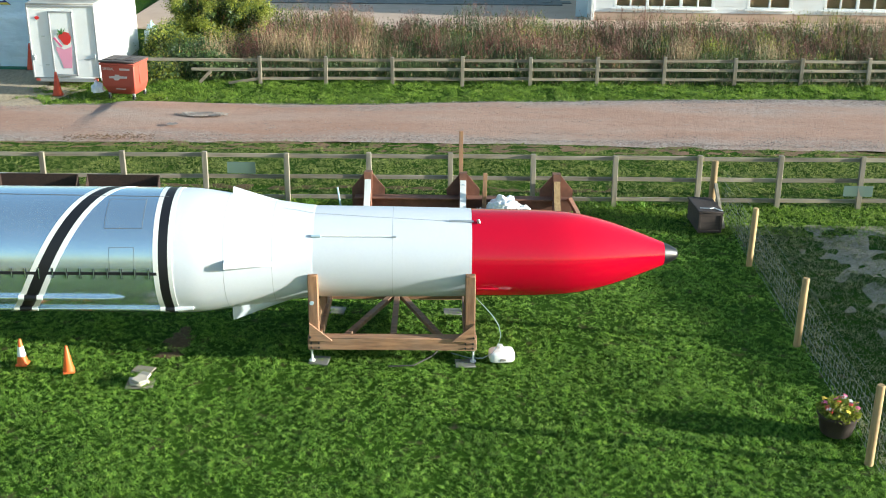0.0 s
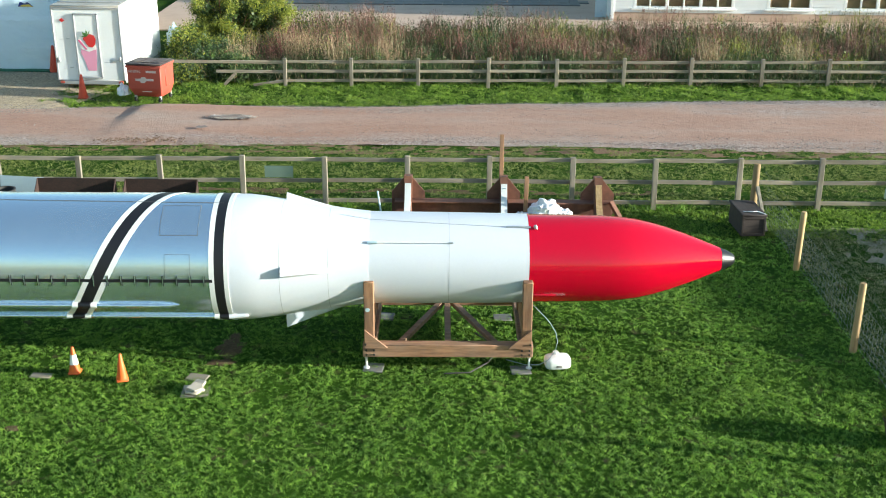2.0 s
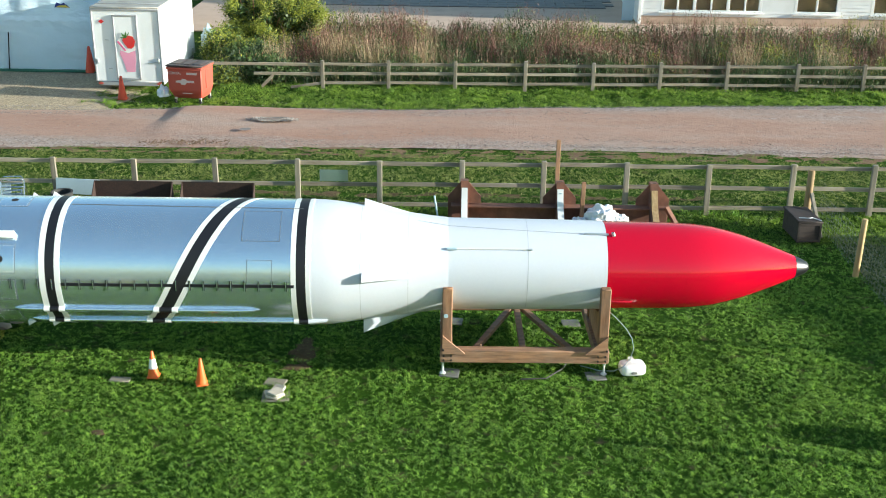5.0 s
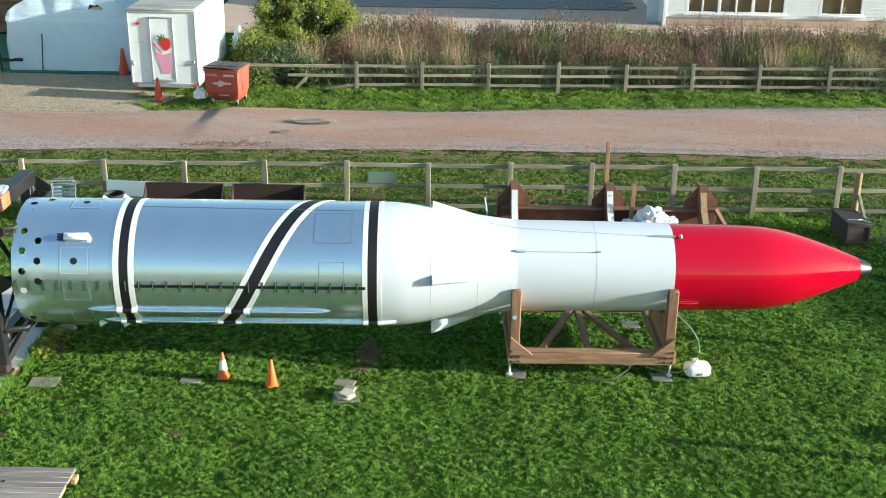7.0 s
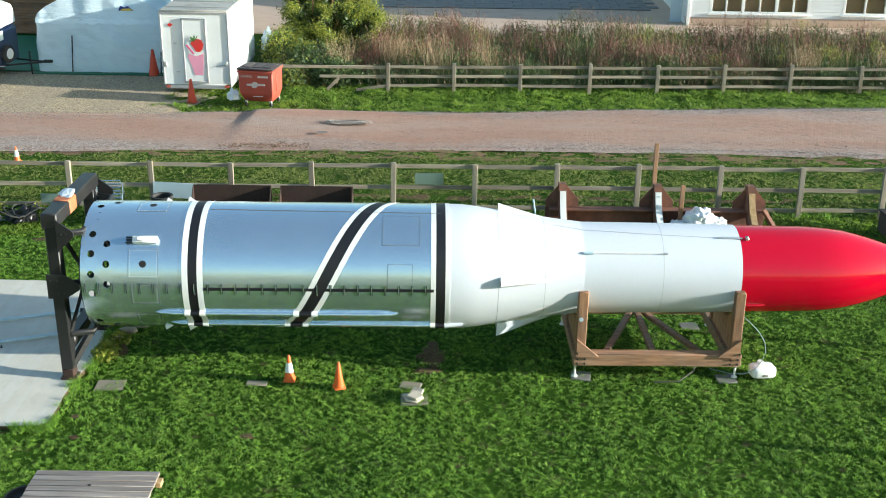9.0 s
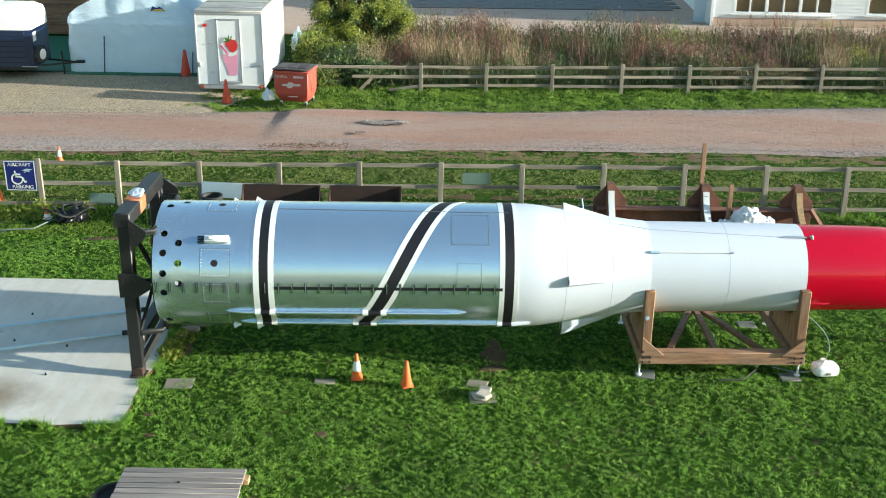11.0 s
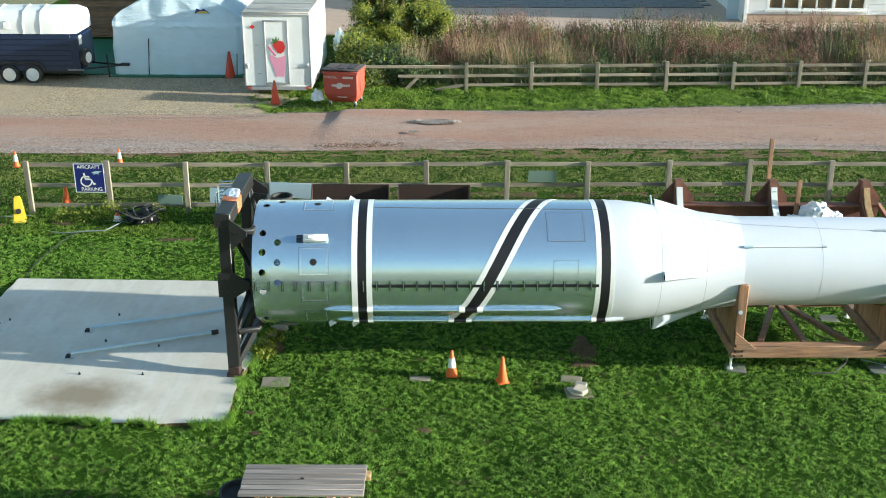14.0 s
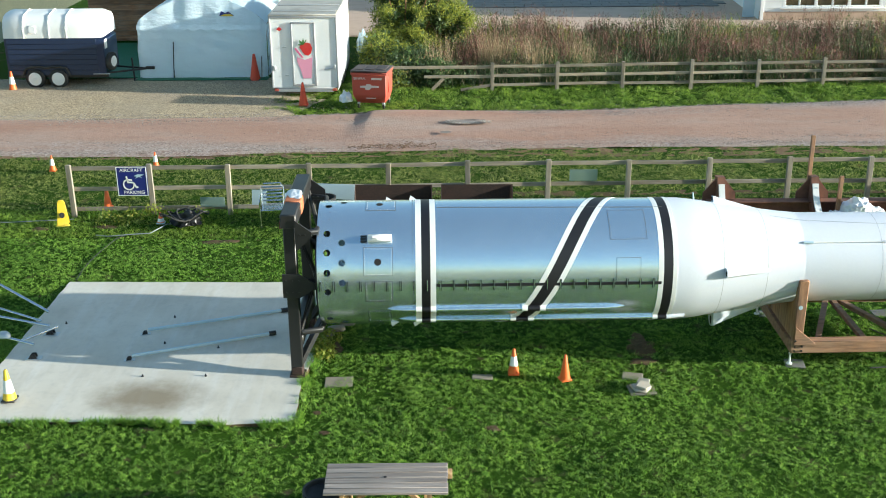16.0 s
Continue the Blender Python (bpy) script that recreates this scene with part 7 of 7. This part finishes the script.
def leafy_clump(x, y, n, r, h, label):
    """Broad-leaved weeds: many small leaves on a low mound."""
    a, q = rng.uniform(0, 2 * np.pi, n), r * np.sqrt(rng.uniform(0, 1, n))
    p = np.stack([x + q * np.cos(a), y + 1.3 * q * np.sin(a), h * rng.uniform(0.1, 1, n) * (1.1 - (q / r) ** 2)], 1)
    cloud("leafy_weeds", (p[:, None] + rng.normal(0, 0.026, (n, 3, 3))).reshape(-1, 3), 3, M["bush"], label)


leafy_clump(-10.02, 16.95, 420, 0.24, 0.26, "broad-leaved weeds at the edge of the concrete pad")
for x, y, n, r, h in ((-15.1, 23.7, 160, 0.3, 0.28), (-14.6, 23.75, 220, 0.35, 0.35), (-13.6, 23.75, 120, 0.3, 0.3), (-15.6, 23.65, 120, 0.3, 0.25)):
    leafy_clump(x, y, n, r, h, "straggling weeds along the foot of the fence")
fx = rng.uniform(-16.2, 5.5, 2600)
fx = fx[(lattice(fx, fx * 0, 0.7, 95) > 0.0) | (fx < -12.5)]
scatter_blades("fence_foot_grass", M["lawn"], np.column_stack([fx, 24.08 + 0.0175 * (fx + 16.45) + rng.normal(0, 0.12, len(fx)), np.full(len(fx), -0.03)]), (0.10, 0.30), (0.008, 0.018), (0.2, 0.9), "longer grass left along the foot of the fence", rng)
leafy_clump(-9.95, 17.5, 260, 0.2, 0.16, "broad-leaved weeds among the rubble by the pad")


def build_table():
    th = thing("picnic_table", pose(-8.64, 11.9, 0, 0, 0, 0.5), "weathered grey plank picnic table on the lawn", "table")
    W, D = 1.56, 0.70
    for k in range(6):
        part("plank", box(W + random.uniform(-0.01, 0.01), 0.105, 0.035, pose(random.uniform(-0.006, 0.006), -D / 2 + 0.06 + 0.118 * k, 0.735), 0.006), M["table_wood"], th)
    for s in (-1, 1):
        part("top_batten", box(0.06, D - 0.05, 0.07, pose(s * 0.55, 0, 0.68), 0.006), M["stake"], th)
        for q in (-1, 1):
            part("leg", beam((s * 0.5, q * 0.45, 0.0), (s * 0.5, q * 0.12, 0.70), 0.045, 0.095), M["stake"], th)
        part("brace", beam((s * 0.55, 0, 0.25), (s * 0.15, 0, 0.68), 0.045, 0.07), M["stake"], th)
        part("cross_bar", box(0.045, 1.0, 0.09, pose(s * 0.545, 0, 0.38), 0.006), M["stake"], th)
    part("end_bar", box(0.07, 0.14, 0.07, pose(W / 2 + 0.025, 0.2, 0.68), 0.006), M["stake"], th)
    part("parasol_hole", turned([(0.754, 0.022), (0.757, 0.022), (0.757, 0)], 14, None, pose(-0.02, 0.02, 0)), M["dark_hole"], th, "dark parasol hole")


build_table()
solid("black_barrel", turned([(0.0, 0.25), (0.02, 0.27), (0.3, 0.29), (0.58, 0.27), (0.62, 0.27), (0.62, 0.24), (0.56, 0.23), (0.56, 0)], 28), M["rubber"], pose(-9.45, 11.85, 0), "black plastic barrel beside the picnic table", "barrel")


# ---- on the concrete pad ----
def hinge_block(x, y, turn, size):
    th = thing("floor_bracket", pose(x, y, 0.03, 0, 0, turn) @ Matrix.Diagonal((size, size, size, 1)), "small black steel bracket bolted to the concrete", "bracket", "floor brackets")
    part("base", box(0.3, 0.16, 0.02, pose(0, 0, 0.01), 0.004), M["galv"], th)
    for s in (-1, 1):
        part("lug", plate([(-0.1, 0.0), (0.06, 0.0), (0.04, 0.08), (-0.04, 0.08)], 0.02, pose(0, s * 0.05, 0.02)), M["steel_black"], th)
    part("pin", tube([(0, -0.08, 0.06), (0, 0.08, 0.06)], 0.016, 8), M["steel_black"], th)


for x, y, t, k in ((-13.24, 17.66, 15, 0.6), (-13.26, 16.65, 10, 0.6), (-14.92, 17.67, -5, 0.9), (-14.91, 16.73, 5, 0.9)):
    hinge_block(x, y, t, k)
for a, b in (((-13.2, 17.70, 0.10), (-10.88, 18.58, 0.07)), ((-13.22, 16.68, 0.10), (-10.96, 17.6, 0.07))):
    th = thing("steel_strut", pose(*a), "pale blue-grey steel strut lying on the concrete pad", "strut", "steel struts")
    d = tuple(q - p for p, q in zip(a, b))
    part("rod", tube([(0, 0, 0), d], 0.028, 10), M["pale_blue"], th)
    part("end_cap", tube([tuple(v * 0.97 for v in d), tuple(v * 1.02 for v in d)], 0.042, 10), M["steel_black"], th, "black end cap")
gear = thing("strut_assembly", pose(-15.0, 17.4, 0.05), "bright steel strut assembly anchored at the pad's edge", "struts")
for p, q, r in (((0.05, 0.32, 0.12), (-1.3, 0.25, 0.45), 0.03), ((0.02, -0.42, 0.12), (-1.3, -0.25, 0.4), 0.03), ((0.2, 0.3, 0.12), (-0.2, -0.35, 0.16), 0.022), ((-0.1, 0.75, 0.2), (-1.3, 1.1, 0.75), 0.03), ((-0.1, 0.36, 0.2), (-1.2, 0.5, 0.5), 0.025)):
    part("strut", tube([p, q], r, 10), M["chrome"], gear)
part("joint", lump((0.12, 0.1, 0.1), 3.3, 0.2, 2, 2), M["galv"], gear).location = (-0.5, -0.35, 0.25)
for k, (x, y) in enumerate(((-12.88, 18.36), (-12.81, 17.28), (-11.84, 17.1), (-12.89, 16.06), (-11.85, 16.06), (-14.8, 18.12))):
    solid("anchor_bolt", turned([(0, 0.022), (0.012, 0.022), (0.014, 0.012), (0.04, 0.012), (0.04, 0)], 8), M["steel_black"], pose(x, y, 0.03), "dark anchor bolt standing out of the concrete", "bolt", "anchor bolts")


# ---- hedge beyond the paddock, whose long shadow lies on the lawn ----
def build_hedge():
    th = thing("paddock_hedge", pose(14.2, 0, 0), "thick green hedge along the far side of the paddock", "hedge")
    stems = bmesh.new()
    for k in range(26):
        y = 8.5 + 0.5 * k
        tube([(0, y, -0.05), (0.1 * math.sin(k), y + 0.1, 0.8), (0.2 * math.sin(2 * k), y - 0.05, 1.5)], 0.025, 5, stems)
    part("stems", stems, M["wood_up"], th)
    n = 17000
    y = rng.uniform(8.2, 22.2, n)
    top = np.interp(y, [8, 12.7, 13.1, 13.45, 13.9, 14.4, 15.0, 16.0, 18.4, 20.6, 21.7, 22.2], [1.0, 1.08, 1.8, 1.25, 1.45, 1.6, 1.75, 1.9, 1.95, 1.8, 1.85, 1.2]) + 0.08 * np.sin(y * 3.1) * np.sin(y * 1.3 + 1)
    p = np.stack([rng.normal(0, 0.35, n), y, top * np.sqrt(rng.uniform(0.0, 1, n))], 1)
    crown = cloud("foliage", (p[:, None] + rng.normal(0, 0.055, (n, 3, 3))).reshape(-1, 3), 3, M["weed_green"], "dense dark green leaves")
    crown.parent = th
    for key in ("kind", "category"):
        del crown[key]


build_hedge()
